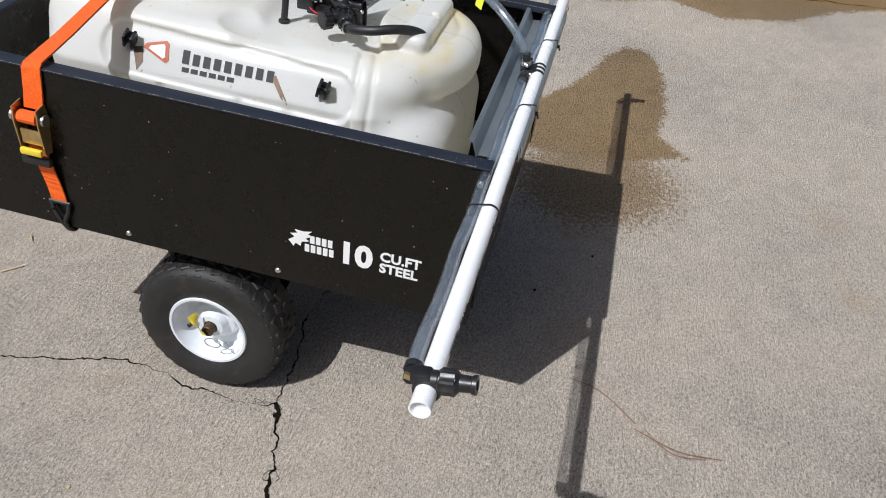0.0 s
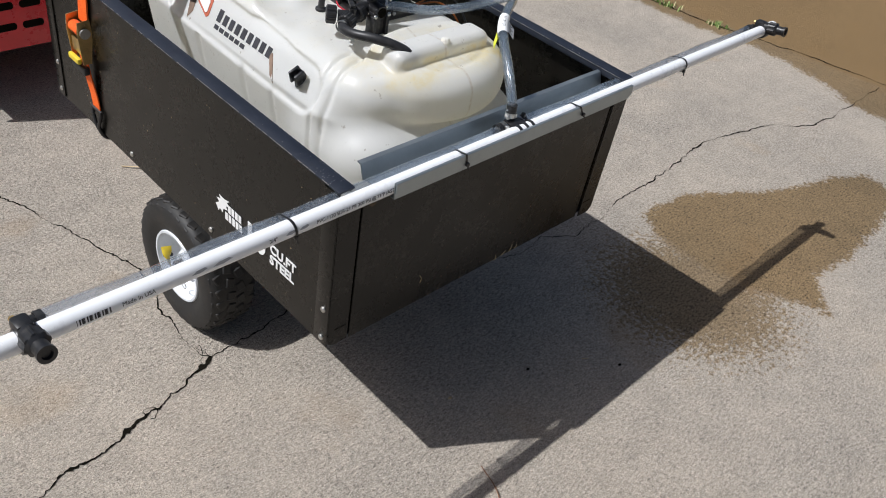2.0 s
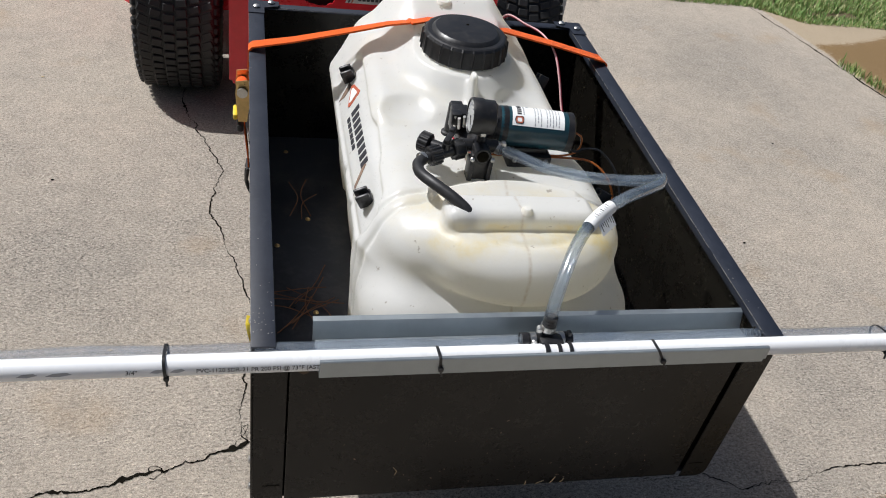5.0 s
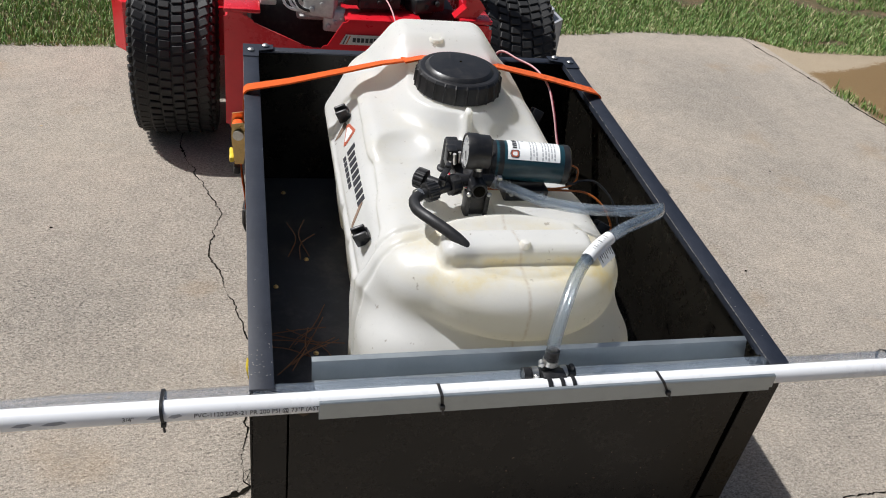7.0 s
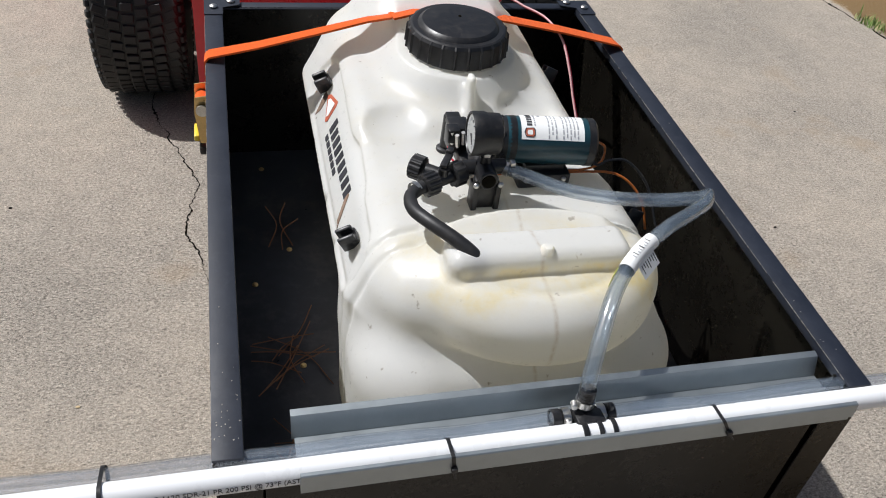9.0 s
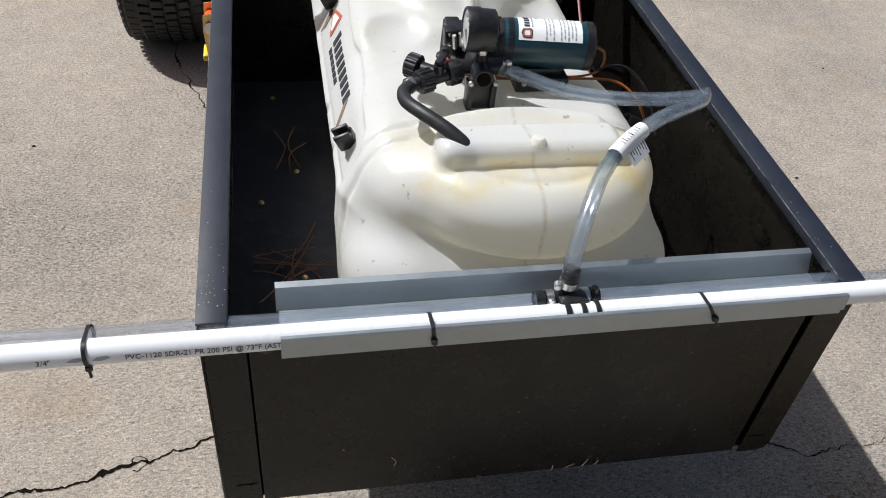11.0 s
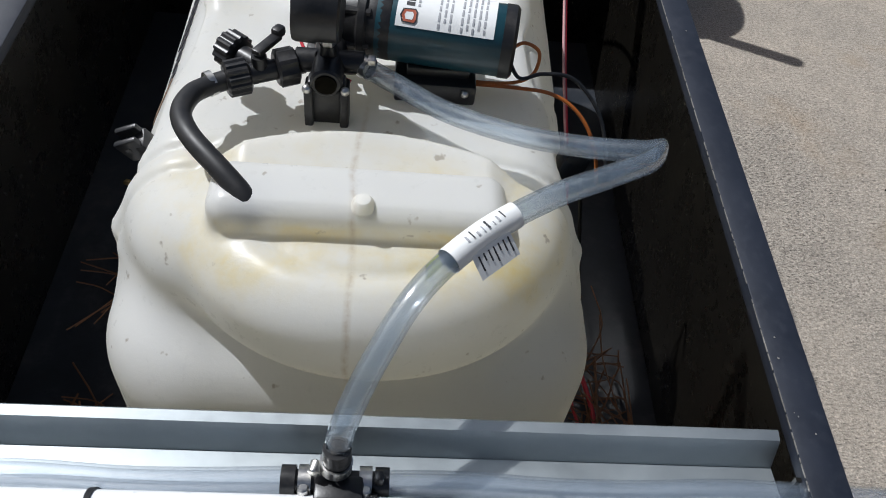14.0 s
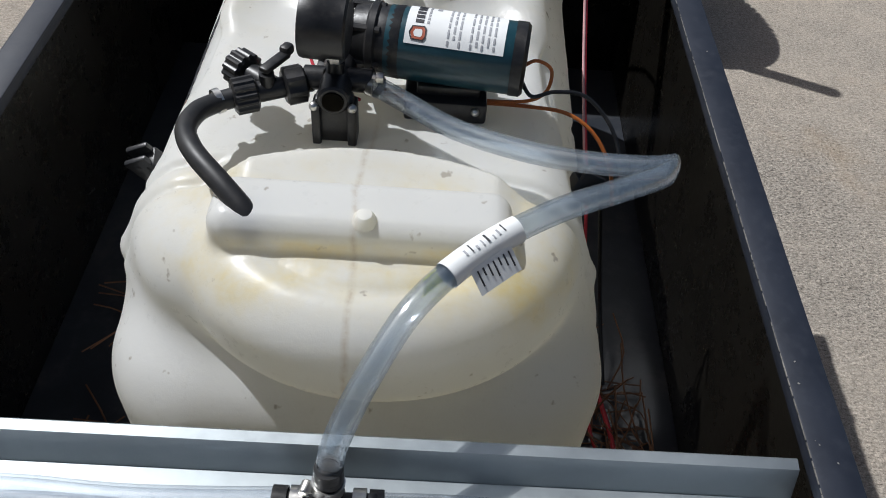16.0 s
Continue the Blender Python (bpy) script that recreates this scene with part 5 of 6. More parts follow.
def knurled(a, b, r, n=16):
    """A nut with n raised ribs, in one skin."""
    bm = NB()
    m, ln = frame_to(a, b)
    c = min(0.002, ln * 0.2)
    rings = []
    for h, dr, rib in ((0, -0.002, 0), (c, 0, 1), (ln - c, 0, 1), (ln, -0.002, 0)):
        ring = []
        for k in range(n * 4):
            t = 2 * math.pi * k / (n * 4)
            q = r + dr + (0.0016 if rib and k % 4 in (0, 1) else 0)
            ring.append(bm.verts.new(m @ Vector((q * math.cos(t), q * math.sin(t), h))))
        rings.append(ring)
    for p, q in zip(rings, rings[1:]):
        for k in range(n * 4):
            bm.faces.new((p[k], p[(k + 1) % (n * 4)], q[(k + 1) % (n * 4)], q[k]))
    bm.faces.new(rings[0][::-1])
    bm.faces.new(rings[-1])
    return bm


bm = NB()
cyl(bm, va + vd * -0.004, va + vd * 0.055, 0.0095, seg=18)
cyl(bm, va + vd * 0.030, va + vd * 0.030 + Vector((-0.024, 0.018, 0.000)), 0.0105, seg=18)
part("valve_body", bm, M_BLACK, valve)
part("union_nut", knurled(va + vd * 0.002, va + vd * 0.022, 0.0160, 8), M_BLACK, valve)
part("barb_nut", knurled(va + vd * 0.046, va + vd * 0.068, 0.0150, 14), M_BLACK, valve)
ka = va + vd * 0.030 + Vector((-0.026, 0.020, 0.000))
part("regulator_knob", knurled(ka, ka + Vector((-0.016, 0.012, 0.0005)), 0.0160, 14), M_BLACK, valve, "knurled black regulator knob")
bm = NB()
q = va + vd * 0.036
cyl(bm, q, q + Vector((0, 0, 0.018)), 0.007, seg=14)
box(bm, q + Vector((0.006, 0.012, 0.022)), (0.010, 0.034, 0.006), 0.002, Matrix.Rotation(-0.5, 3, "Z"))
box(bm, q + Vector((0.014, 0.028, 0.025)), (0.010, 0.012, 0.010), 0.003, Matrix.Rotation(-0.5, 3, "Z"))
part("lever", bm, M_BLACK, valve, "black shut-off lever")

bm = NB()
hp = [va + vd * 0.062, va + vd * 0.080 + Vector((-0.002, -0.006, 0.001)), (-0.1315, 0.313, 0.422), (-0.1325, 0.283, 0.427), (-0.118, 0.253, 0.430), (-0.092, 0.226, 0.424), (-0.071, 0.208, 0.412), (-0.062, 0.200, 0.396)]
sweep(bm, glide(hp, 8), 0.0090, 16)
ret = single("return_hose", bm, M_HOSE, "black rubber return hose curving into the tank top", "hose", CART, base=(-0.1, 0.25, 0.39))
bm = NB()
hc = va + vd * 0.078
lathe(bm, hc, hc + vd + Vector((0, -0.3, 0)), [(0, 0.0100), (0, 0.0112), (0.006, 0.0112), (0.006, 0.0100)], 20)
single("pinch_clamp", bm, M_BOLT, "thin steel pinch clamp on the black hose", "hose clamp", CART, base=tuple(hc))

# clear delivery tube with a hairpin kink
tp1 = [(0.014, 0.372, 0.420), (0.045, 0.351, 0.418), (0.09, 0.322, 0.415), (0.15, 0.293, 0.420), (0.205, 0.272, 0.430), (0.243, 0.262, 0.438)]
tp2 = [(0.262, 0.258, 0.441), (0.248, 0.240, 0.447), (0.210, 0.212, 0.455), (0.160, 0.180, 0.460), (0.108, 0.143, 0.455), (0.066, 0.098, 0.446), (0.038, 0.055, 0.422), (0.021, 0.025, 0.395), (0.0168, 0.0150, 0.372), (0.016, 0.0115, 0.345)]
bm = NB()
hollow(bm, glide(tp1 + tp2, 8), 0.0094, 0.0072, 20, lambda s: 1 + 0.40 * math.exp(-(((s - 0.41) / 0.045) ** 2)))
single("delivery_tube", bm, M_CLEAR, "clear vinyl tube with a hairpin kink from pump to boom", "tube", CART, base=(0.018, 0.014, 0.35))
bm = NB()
lathe(bm, (0.012, 0.373, 0.420), (0.045, 0.350, 0.421), [(0, 0.0098), (0, 0.011), (0.008, 0.011), (0.008, 0.0098)], 20)
box(bm, (0.020, 0.365, 0.433), (0.007, 0.010, 0.006), 0.001)
single("tube_clamp", bm, M_BOLT, "steel screw clamp on the clear tube", "hose clamp", CART, base=(0.02, 0.368, 0.41))
# paper label round the tube
bm = NB()
lb = glide(tp1 + tp2, 8)
cut = [p for p in lb if 0.082 < p.x < 0.136 and p.y < 0.18]
sweep(bm, cut, 0.0102, 18, cap=False)
tube_label = thing("tube_label", tuple(cut[len(cut) // 2]), CART, "white printed paper label wrapped round the tube", "label")
part("wrap", bm, M_PAPER, tube_label)
dirn = (cut[-1] - cut[0]).normalized()
sidev = dirn.cross(Vector((0, 0, 1))).normalized()
upv = sidev.cross(dirn).normalized()
bm = NB()
mid = cut[len(cut) // 2]
bmt_ = NB()
n_ = Vector((-0.80, 0.72, 0.10)).normalized()
t_ = (dirn - n_ * dirn.dot(n_)).normalized()
plate(bmt_, [(-0.012, 0.0), (0.010, 0.0), (0.010, 0.022), (-0.012, 0.022)], axes(mid + dirn * 0.034 + n_ * 0.0100 + Vector((0.002, 0, -0.004)), t_, n_.cross(t_) if n_.cross(t_).z < 0 else t_.cross(n_)), 0.0006)
tag = part("caution_tag", bmt_, M_YTAG, tube_label, "lime yellow caution side of the label", smooth=0)
fm = axes(mid - dirn * 0.018 + upv * 0.002 - sidev * 0.0100, dirn, upv * -0.75 - sidev * 0.65)
plate(bm, [(0, 0), (0.036, 0), (0.036, 0.020), (0, 0.020)], fm, 0.0004)
part("loose_flap", bm, M_PAPER, tube_label, "loose flap of the label", smooth=0)
ft = axes(mid - dirn * 0.020 + upv * 0.0103 - sidev * 0.004, dirn, sidev)
for k in range(8):
    bm = NB()
    x0, w0 = k * 0.0048, 0.0010 + 0.0006 * (k % 2)
    h0 = 0.007 - 0.002 * (k % 3)
    plate(bm, [(x0, 0.0), (x0 + w0, 0.0), (x0 + w0, h0), (x0, h0)], ft, 0.0003)
    part("print_bar", bm, M_GREYINK if k % 3 else M_INK, tube_label, smooth=0)
for k in range(7):
    bm = NB()
    x0 = 0.003 + k * 0.0046
    plate(bm, [(x0, 0.003), (x0 + 0.0012, 0.003), (x0 + 0.0012, 0.015 - 0.003 * (k % 3)), (x0, 0.015 - 0.003 * (k % 3))], fm @ Matrix.Translation((0, 0, 0.0006)), 0.0003)
    part("print_bar", bm, M_INK, tube_label, smooth=0)

# ---- boom (in the world) ----
W0 = Matrix()
WB = Matrix.Translation((0.1, -0.004, -0.003)) @ Matrix.Rotation(0.009, 4, "Z") @ Matrix.Translation((-0.1, 0, 0))
PZ, PY = 0.6605, 0.014
bracket = thing("boom_bracket", (0, 0.05, 0.6445), WB, "mill-finish aluminium channel carrying the spray boom on the tailgate", "bracket")
BRACKET = {
    "front_lip": [(0.0004, 0.6445), (0.0004, 0.674), (-0.0004, 0.675), (-0.0046, 0.675), (-0.0058, 0.6738), (-0.0058, 0.6535), (-0.0036, 0.6535), (-0.0036, 0.6728), (-0.0018, 0.6728), (-0.0018, 0.6445)],
    "channel_floor": [(0.0006, 0.6445), (0.0006, 0.6465), (0.0698, 0.6465), (0.0698, 0.6445)],
    "back_lip": [(0.070, 0.6445), (0.070, 0.6465), (0.0765, 0.6690), (0.0780, 0.6725), (0.0855, 0.6748), (0.0868, 0.6738), (0.0868, 0.6722), (0.0792, 0.6700), (0.0725, 0.6445)],
}
for nm, prof in BRACKET.items():
    bm = NB()
    xa, xb = (-0.303, 0.348) if nm != "back_lip" else (-0.306, 0.348)
    a = [bm.verts.new((xa, y, z)) for y, z in prof]
    b = [bm.verts.new((xb, y, z)) for y, z in prof]
    bm.faces.new(a), bm.faces.new(b[::-1])
    for k in range(len(prof)):
        j = (k + 1) % len(prof)
        bm.faces.new((a[k], a[j], b[j], b[k]))
    part(nm, bm, M_ALU, bracket, smooth=20)

boom = thing("spray_boom", (0, PY, PZ - 0.0134), WB, "white plastic water pipe used as a spray boom", "pipe")
bm = NB()
lathe(bm, (-0.908, PY, PZ), (1, PY, PZ), [(0.006, 0.0), (0.006, 0.0112), (0, 0.0117), (0, 0.0134), (1.912, 0.0134), (1.912, 0.0117), (1.906, 0.0112), (1.906, 0.0)], 28)
pipe = part("pipe", bm, M_PVC, boom)


def pipe_text(text, x, size, tilt, name):
    """Print along the pipe, on its rear face."""
    n = Vector((0, -math.cos(tilt), math.sin(tilt)))
    up = Vector((0, math.sin(tilt), math.cos(tilt)))
    lettering(text, size, axes(Vector((x, PY, PZ)) + n * 0.01345 - up * size * 0.35, (1, 0, 0), up), M_INK, name, boom, 0.0002)


pipe_text("Made In USA", -0.757, 0.0085, 0.12, "made_in_print")
pipe_text('3/4"', -0.538, 0.0085, 0.12, "size_print")
pipe_text("PVC-1120 SDR-21 PR 200 PSI @ 73\u00b0F (ASTM", -0.455, 0.0085, 0.12, "grade_print")
for k in range(14):
    bm = NB()
    tl = 0.12
    nrm, upp = Vector((0, -math.cos(tl), math.sin(tl))), Vector((0, math.sin(tl), math.cos(tl)))
    w = 0.0008 + 0.0011 * (k % 3)
    plate(bm, [(0, 0), (w, 0), (w, 0.008), (0, 0.008)], axes(Vector((-0.815 + k * 0.0032, PY, PZ)) + nrm * 0.0135 - upp * 0.004, (1, 0, 0), upp), 0.0002)
    part("code_bar", bm, M_INK, boom, smooth=0)
for x0, w in ((-0.660, 0.024), (-0.628, 0.030), (-0.510, 0.020), (-0.486, 0.018)):
    bm = NB()
    plate(bm, [(0, 0.001), (w * 0.5, 0), (w, 0.003), (w * 0.8, 0.006), (w * 0.3, 0.005)], axes(Vector((x0, PY, PZ)) + nrm * 0.0135 - upp * 0.002, (1, 0, 0), upp), 0.0002)
    part("mark_bar", bm, M_GREYINK, boom, smooth=0)

# clear tubing along the boom, both sides of the tee
TY, TZ = 0.0378, 0.6592


def boom_tube(x0, x1):
    bm = NB()
    n = 14
    pts = []
    for k in range(n + 1):
        x = x0 + (x1 - x0) * k / n
        sag = 0.0025 * math.sin(k * 1.9)
        pts.append((x, TY + sag * 0.6 + 0.0012, TZ + 0.0012 * math.cos(k * 1.3)))
    hollow(bm, glide(pts, 4), 0.0100, 0.0078, 20)
    return single("boom_tube", bm, M_BOOMTUBE, "clear vinyl tube tied along the white pipe", "tube", WB, base=((x0 + x1) / 2, TY, TZ - 0.01), group="clear tubes on the boom")


boom_tube(-0.845, -0.012)
boom_tube(0.044, 0.932)

# zip ties
def zip_tie(x, lean=0.0):
    t = thing("zip_tie", (x, PY, PZ - 0.014), WB, "black nylon cable tie round pipe and tube", "cable tie", "cable ties on the boom")
    bm = NB()
    held = -0.31 < x < 0.36
    c = [Vector((PY, PZ)), Vector((-0.0058, 0.660) if held else (TY, TZ))]
    rims = [(c[0], 0.0138), (Vector((-0.0048, 0.6742)), 0.0012), (Vector((-0.0048, 0.6562)), 0.0012)] if held else [(c[0], 0.0145), (c[1], 0.0112)]
    pts = []
    for k in range(28):
        a = 2 * math.pi * k / 28
        d = Vector((math.cos(a), math.sin(a)))
        best = max((q + d * r for q, r in rims), key=lambda v: v.dot(d))
        pts.append(best)
    w, th = 0.0020, 0.0011
    rings = []
    for p in pts:
        o = (p - (c[0] + c[1]) / 2).normalized() * th
        sk = lean * (p.y - PZ)
        rings.append([bm.verts.new((x + sk + dx, q.x, q.y)) for dx, q in ((-w, p), (w, p), (w, p + o), (-w, p + o))])
    for k in range(28):
        p, q = rings[k], rings[(k + 1) % 28]
        for i in range(4):
            bm.faces.new((p[i], p[(i + 1) % 4], q[(i + 1) % 4], q[i]))
    part("band", bm, M_BLACK, t)
    bm = NB()
    hy, hz = (-0.0085, 0.6580) if held else (PY - 0.012, PZ - 0.011)
    hx = x + lean * (hz - PZ)
    box(bm, (hx, hy, hz), (0.0068, 0.0055, 0.0060), 0.001)
    cyl(bm, (hx, hy - 0.001, hz - 0.002), (hx - lean * 0.010, hy - 0.003, hz - 0.010), 0.0016, seg=6)
    part("lock_head", bm, M_BLACK, t)


for x, ln in ((-0.492, -0.1), (-0.144, -0.12), (0.179, -0.6), (0.567, 0.1)):
    zip_tie(x, ln)

# tee fitting with screw clamps
tee = thing("tee_fitting", (0.016, 0.036, 0.66), WB, "black plastic barbed tee with steel screw clamps", "fitting")
TX, TEEY, TEEZ = 0.016, 0.0375, 0.6640
bm = NB()
cyl(bm, (TX - 0.036, TEEY, TEEZ), (TX + 0.036, TEEY, TEEZ), 0.0086, seg=18)
box(bm, (TX, TEEY, TEEZ), (0.022, 0.021, 0.024), 0.004)
cyl(bm, (TX, TEEY, TEEZ), (TX + 0.001, TEEY + 0.003, TEEZ + 0.040), 0.0068, seg=18)
box(bm, (TX + 0.003, 0.0270, 0.6715), (0.034, 0.020, 0.010), 0.003)
part("tee_body", bm, M_BLACK, tee)
# nylon bands that hold the tee down on the pipe
for dx, w in ((-0.0075, 0.0062), (0.0105, 0.0052), (0.0270, 0.0050)):
    bm = NB()
    rows = []
    for k in range(15):
        t, r = radians(20 + 150 * k / 14), 0.0140
        rows.append([bm.verts.new((TX + dx + e, PY + q * math.cos(t), PZ + q * math.sin(t))) for e, q in ((-w / 2, r), (w / 2, r), (w / 2, r + 0.0018), (-w / 2, r + 0.0018))])
    for p, q in zip(rows, rows[1:]):
        for i in range(4):
            bm.faces.new((p[i], p[(i + 1) % 4], q[(i + 1) % 4], q[i]))
    bm.faces.new(rows[0][::-1])
    bm.faces.new(rows[-1])
    part("hold_band", bm, M_BLACK, tee)
for s in (-1, 1):
    bm = NB()
    lathe(bm, (TX + s * 0.0275, TEEY, TEEZ), (TX + s * 0.05, TEEY, TEEZ), [(0, 0.0098), (0, 0.0114), (0.010, 0.0114), (0.010, 0.0098)], 20)
    part("tube_collar", bm, M_BLACK, tee)
    bm = NB()
    lathe(bm, (TX + s * 0.0165, TEEY, TEEZ), (TX + s * 0.05, TEEY, TEEZ), [(0, 0.0100), (0, 0.0118), (0.0090, 0.0118), (0.0090, 0.0100)], 20)
    cyl(bm, (TX + s * 0.021, TEEY - 0.013, TEEZ - 0.002), (TX + s * 0.0215, TEEY - 0.010, TEEZ + 0.010), 0.0040, seg=12, chamfer=0.001)
    part("screw_clamp", bm, M_BOLT, tee, "steel screw clamp")
bm = NB()
box(bm, (TX + 0.0305, TEEY - 0.004, TEEZ + 0.014), (0.0066, 0.008, 0.009), 0.002)
part("tie_head", bm, M_BLACK, tee)
bm = NB()
for k in range(3):
    z = TEEZ + 0.026 + k * 0.005
    lathe(bm, (TX + 0.001, TEEY + 0.003, z), (TX + 0.0012, TEEY + 0.0035, z + 0.01), [(0, 0.0070), (0, 0.0101), (0.004, 0.0098), (0.004, 0.0070)], 18)
part("barb_collar", bm, M_BLACK, tee)
bm = NB()
lathe(bm, (TX, TEEY + 0.002, TEEZ + 0.017), (TX + 0.001, TEEY + 0.003, TEEZ + 0.03), [(0, 0.0100), (0, 0.0114), (0.008, 0.0114), (0.008, 0.0100)], 20)
cyl(bm, (TX - 0.0150, TEEY - 0.006, TEEZ + 0.021), (TX - 0.0125, TEEY + 0.003, TEEZ + 0.022), 0.0044, seg=12, chamfer=0.001)
part("screw_clamp", bm, M_BOLT, tee, "steel screw clamp")


# spray nozzles at both ends
def nozzle(s):
    x = -0.868 if s < 0 else 0.950
    nz = thing("spray_nozzle", (x, PY, PZ), WB, "black plastic spray nozzle clamped at the boom end", "nozzle", "nozzles")
    bm = NB()
    lathe(bm, (x - 0.012, PY, PZ), (x + 1, PY, PZ), [(0, 0.0136), (0, 0.0165), (0.003, 0.018), (0.021, 0.018), (0.024, 0.0165), (0.024, 0.0136)], 24)
    box(bm, (x, PY + 0.008, PZ + 0.014), (0.022, 0.026, 0.018), 0.005)
    cyl(bm, (x - s * 0.004, TY, TZ + 0.002), (x - s * 0.030, TY, TZ), 0.0086, seg=16)
    part("clamp_body", bm, M_BLACK, nz)
    bm = NB()
    lathe(bm, (x - s * 0.020, TY, TZ), (x - s * 0.5, TY, TZ), [(0, 0.0102), (0, 0.0122), (0.009, 0.0122), (0.009, 0.0102)], 20)
    part("tube_band", bm, M_HOSE, nz)
    bm = NB()
    p = Vector((x, PY, PZ + 0.010))
    d = Vector((0, -1, 0.10)).normalized()
    lathe(bm, p - d * 0.006, p + d, [(0, 0.0), (0, 0.0115), (0.018, 0.0125), (0.020, 0.0145), (0.040, 0.0145), (0.044, 0.0105), (0.058, 0.0100), (0.059, 0.0120), (0.064, 0.0120), (0.064, 0.007), (0.060, 0.006), (0.060, 0)], 24)
    part("tip", bm, M_BLACK, nz, "nozzle tip")
    part("tip_nut", knurled(p + d * 0.014, p + d * 0.035, 0.0148, 8), M_BLACK, nz, "ribbed nozzle nut")
    bm = NB()
    cyl(bm, (x + s * 0.004, PY + 0.020, PZ + 0.012), (x + s * 0.004, PY + 0.028, PZ + 0.014), 0.0045, seg=6)
    part("clamp_screw", bm, M_BRASS, nz)


nozzle(-1)
nozzle(1)

# ---- ratchet strap ----
strap = thing("ratchet_strap", (-TOP, 0.86, HGT), CART, "orange ratchet strap over the tank and hooked under the cart", "strap")


def ribbon(line, width, thick, across):
    """A flat band along a line; across gives its width direction at each point."""
    bm = NB()
    rows = []
    n = len(line)
    for i, p in enumerate(line):
        d = (line[min(i + 1, n - 1)] - line[max(i - 1, 0)]).normalized()
        w = across(i / (n - 1)).normalized()
        o = d.cross(w).normalized() * thick / 2
        w = w * width / 2
        rows.append([bm.verts.new(q) for q in (p - w - o, p + w - o, p + w + o, p - w + o)])
    for a, b in zip(rows, rows[1:]):
        for k in range(4):
            bm.faces.new((a[k], a[(k + 1) % 4], b[(k + 1) % 4], b[k]))
    bm.faces.new(rows[0][::-1])
    bm.faces.new(rows[-1])
    return bm


SY = 0.852
LY = SY - 0.030
over = [Vector(p) for p in ((-TOP - 0.004, LY + 0.010, 0.265), (-TOP - 0.0045, LY + 0.004, 0.30), (-TOP - 0.003, LY, HGT), (-TOP + 0.004, LY - 0.001, HGT + 0.007), (-0.30, LY - 0.012, 0.376), (-0.19, LY - 0.028, 0.412), (-0.12, SY - 0.069, 0.436), (-0.08, SY - 0.080, 0.448))]
dense = [a.lerp(b, k / 5) for a, b in zip(over, over[1:]) for k in range(5)] + [over[-1]]
part("webbing", ribbon(dense, 0.038, 0.0034, lambda s: Vector((0.12 * s, 1, -0.3 * s))), M_STRAP, strap)
over = [Vector(p) for p in ((-0.08, SY - 0.080, 0.448), (-0.04, SY - 0.068, 0.452), (0.04, SY - 0.066, 0.452), (0.088, SY - 0.072, 0.446), (0.14, SY - 0.060, 0.431), (0.25, SY - 0.033, 0.398), (TOP - 0.004, SY, HGT + 0.007), (TOP + 0.004, SY + 0.002, HGT), (TOP + 0.002, SY + 0.006, 0.2), (BOT + 0.007, SY + 0.01, 0.02))]
dense = [a.lerp(b, k / 5) for a, b in zip(over, over[1:]) for k in range(5)] + [over[-1]]
part("webbing", ribbon(dense, 0.038, 0.0034, lambda s: Vector((-0.1, 1, -0.2 + 0.2 * s))), M_STRAP, strap)
rx = -TOP - 0.014
bm = NB()
for dy in (-0.024, 0.024):
    plate(bm, [(-0.014, 0), (0.012, 0.004), (0.016, -0.03), (0.008, -0.095), (-0.010, -0.095), (-0.016, -0.03)], axes((rx, LY + 0.014 + dy, 0.275), (1, 0, 0), (0, 0, 1)), 0.0025)
ratch = part("ratchet_frame", bm, M_BRASS, strap, "yellow zinc ratchet frame")
bm = NB()
cyl(bm, (rx - 0.002, LY - 0.018, 0.252), (rx - 0.002, LY + 0.046, 0.252), 0.007, seg=14)
for dy in (-0.018, 0.044):
    cyl(bm, (rx - 0.002, LY + dy - 0.002, 0.252), (rx - 0.002, LY + dy + 0.003, 0.252), 0.011, seg=18)
part("ratchet_wheel", bm, M_BOLT, ratch)
bm = NB()
cyl(bm, (rx - 0.002, LY - 0.004, 0.252), (rx - 0.002, LY + 0.032, 0.252), 0.0125, seg=18)
part("wound_webbing", bm, M_STRAP, ratch, "orange webbing wound on the spindle")
bm = NB()
box(bm, (rx - 0.008, LY + 0.012, 0.215), (0.004, 0.040, 0.030), 0.001)
part("release_plate", bm, M_BRASS, ratch)
bm = NB()
box(bm, (rx - 0.016, LY + 0.012, 0.188), (0.010, 0.044, 0.013), 0.003)
part("handle_grip", bm, M_YELLOW, ratch, "yellow coated ratchet grip")
bm = NB()
box(bm, (rx - 0.006, LY + 0.012, 0.165), (0.014, 0.058, 0.018), 0.004)
part("rubber_stop", bm, M_HOSE, ratch)
tail = [Vector(p) for p in ((rx + 0.002, LY + 0.012, 0.19), (rx + 0.004, LY + 0.006, 0.15), (rx + 0.010, LY + 0.0, 0.10), (rx + 0.012, LY - 0.004, 0.062))]
part("tail_webbing", ribbon(glide(tail, 4), 0.033, 0.0028, lambda s: Vector((0, 1, 0.1))), M_STRAP, strap)
bm = NB()
hk = [(rx + 0.011, LY + 0.014, 0.064), (rx + 0.008, LY + 0.010, 0.045), (rx + 0.008, LY - 0.002, 0.022), (rx + 0.018, LY - 0.006, -0.004), (rx + 0.034, LY - 0.006, -0.012), (rx + 0.046, LY - 0.006, -0.003)]
sweep(bm, glide(hk, 6), 0.0042, 10)
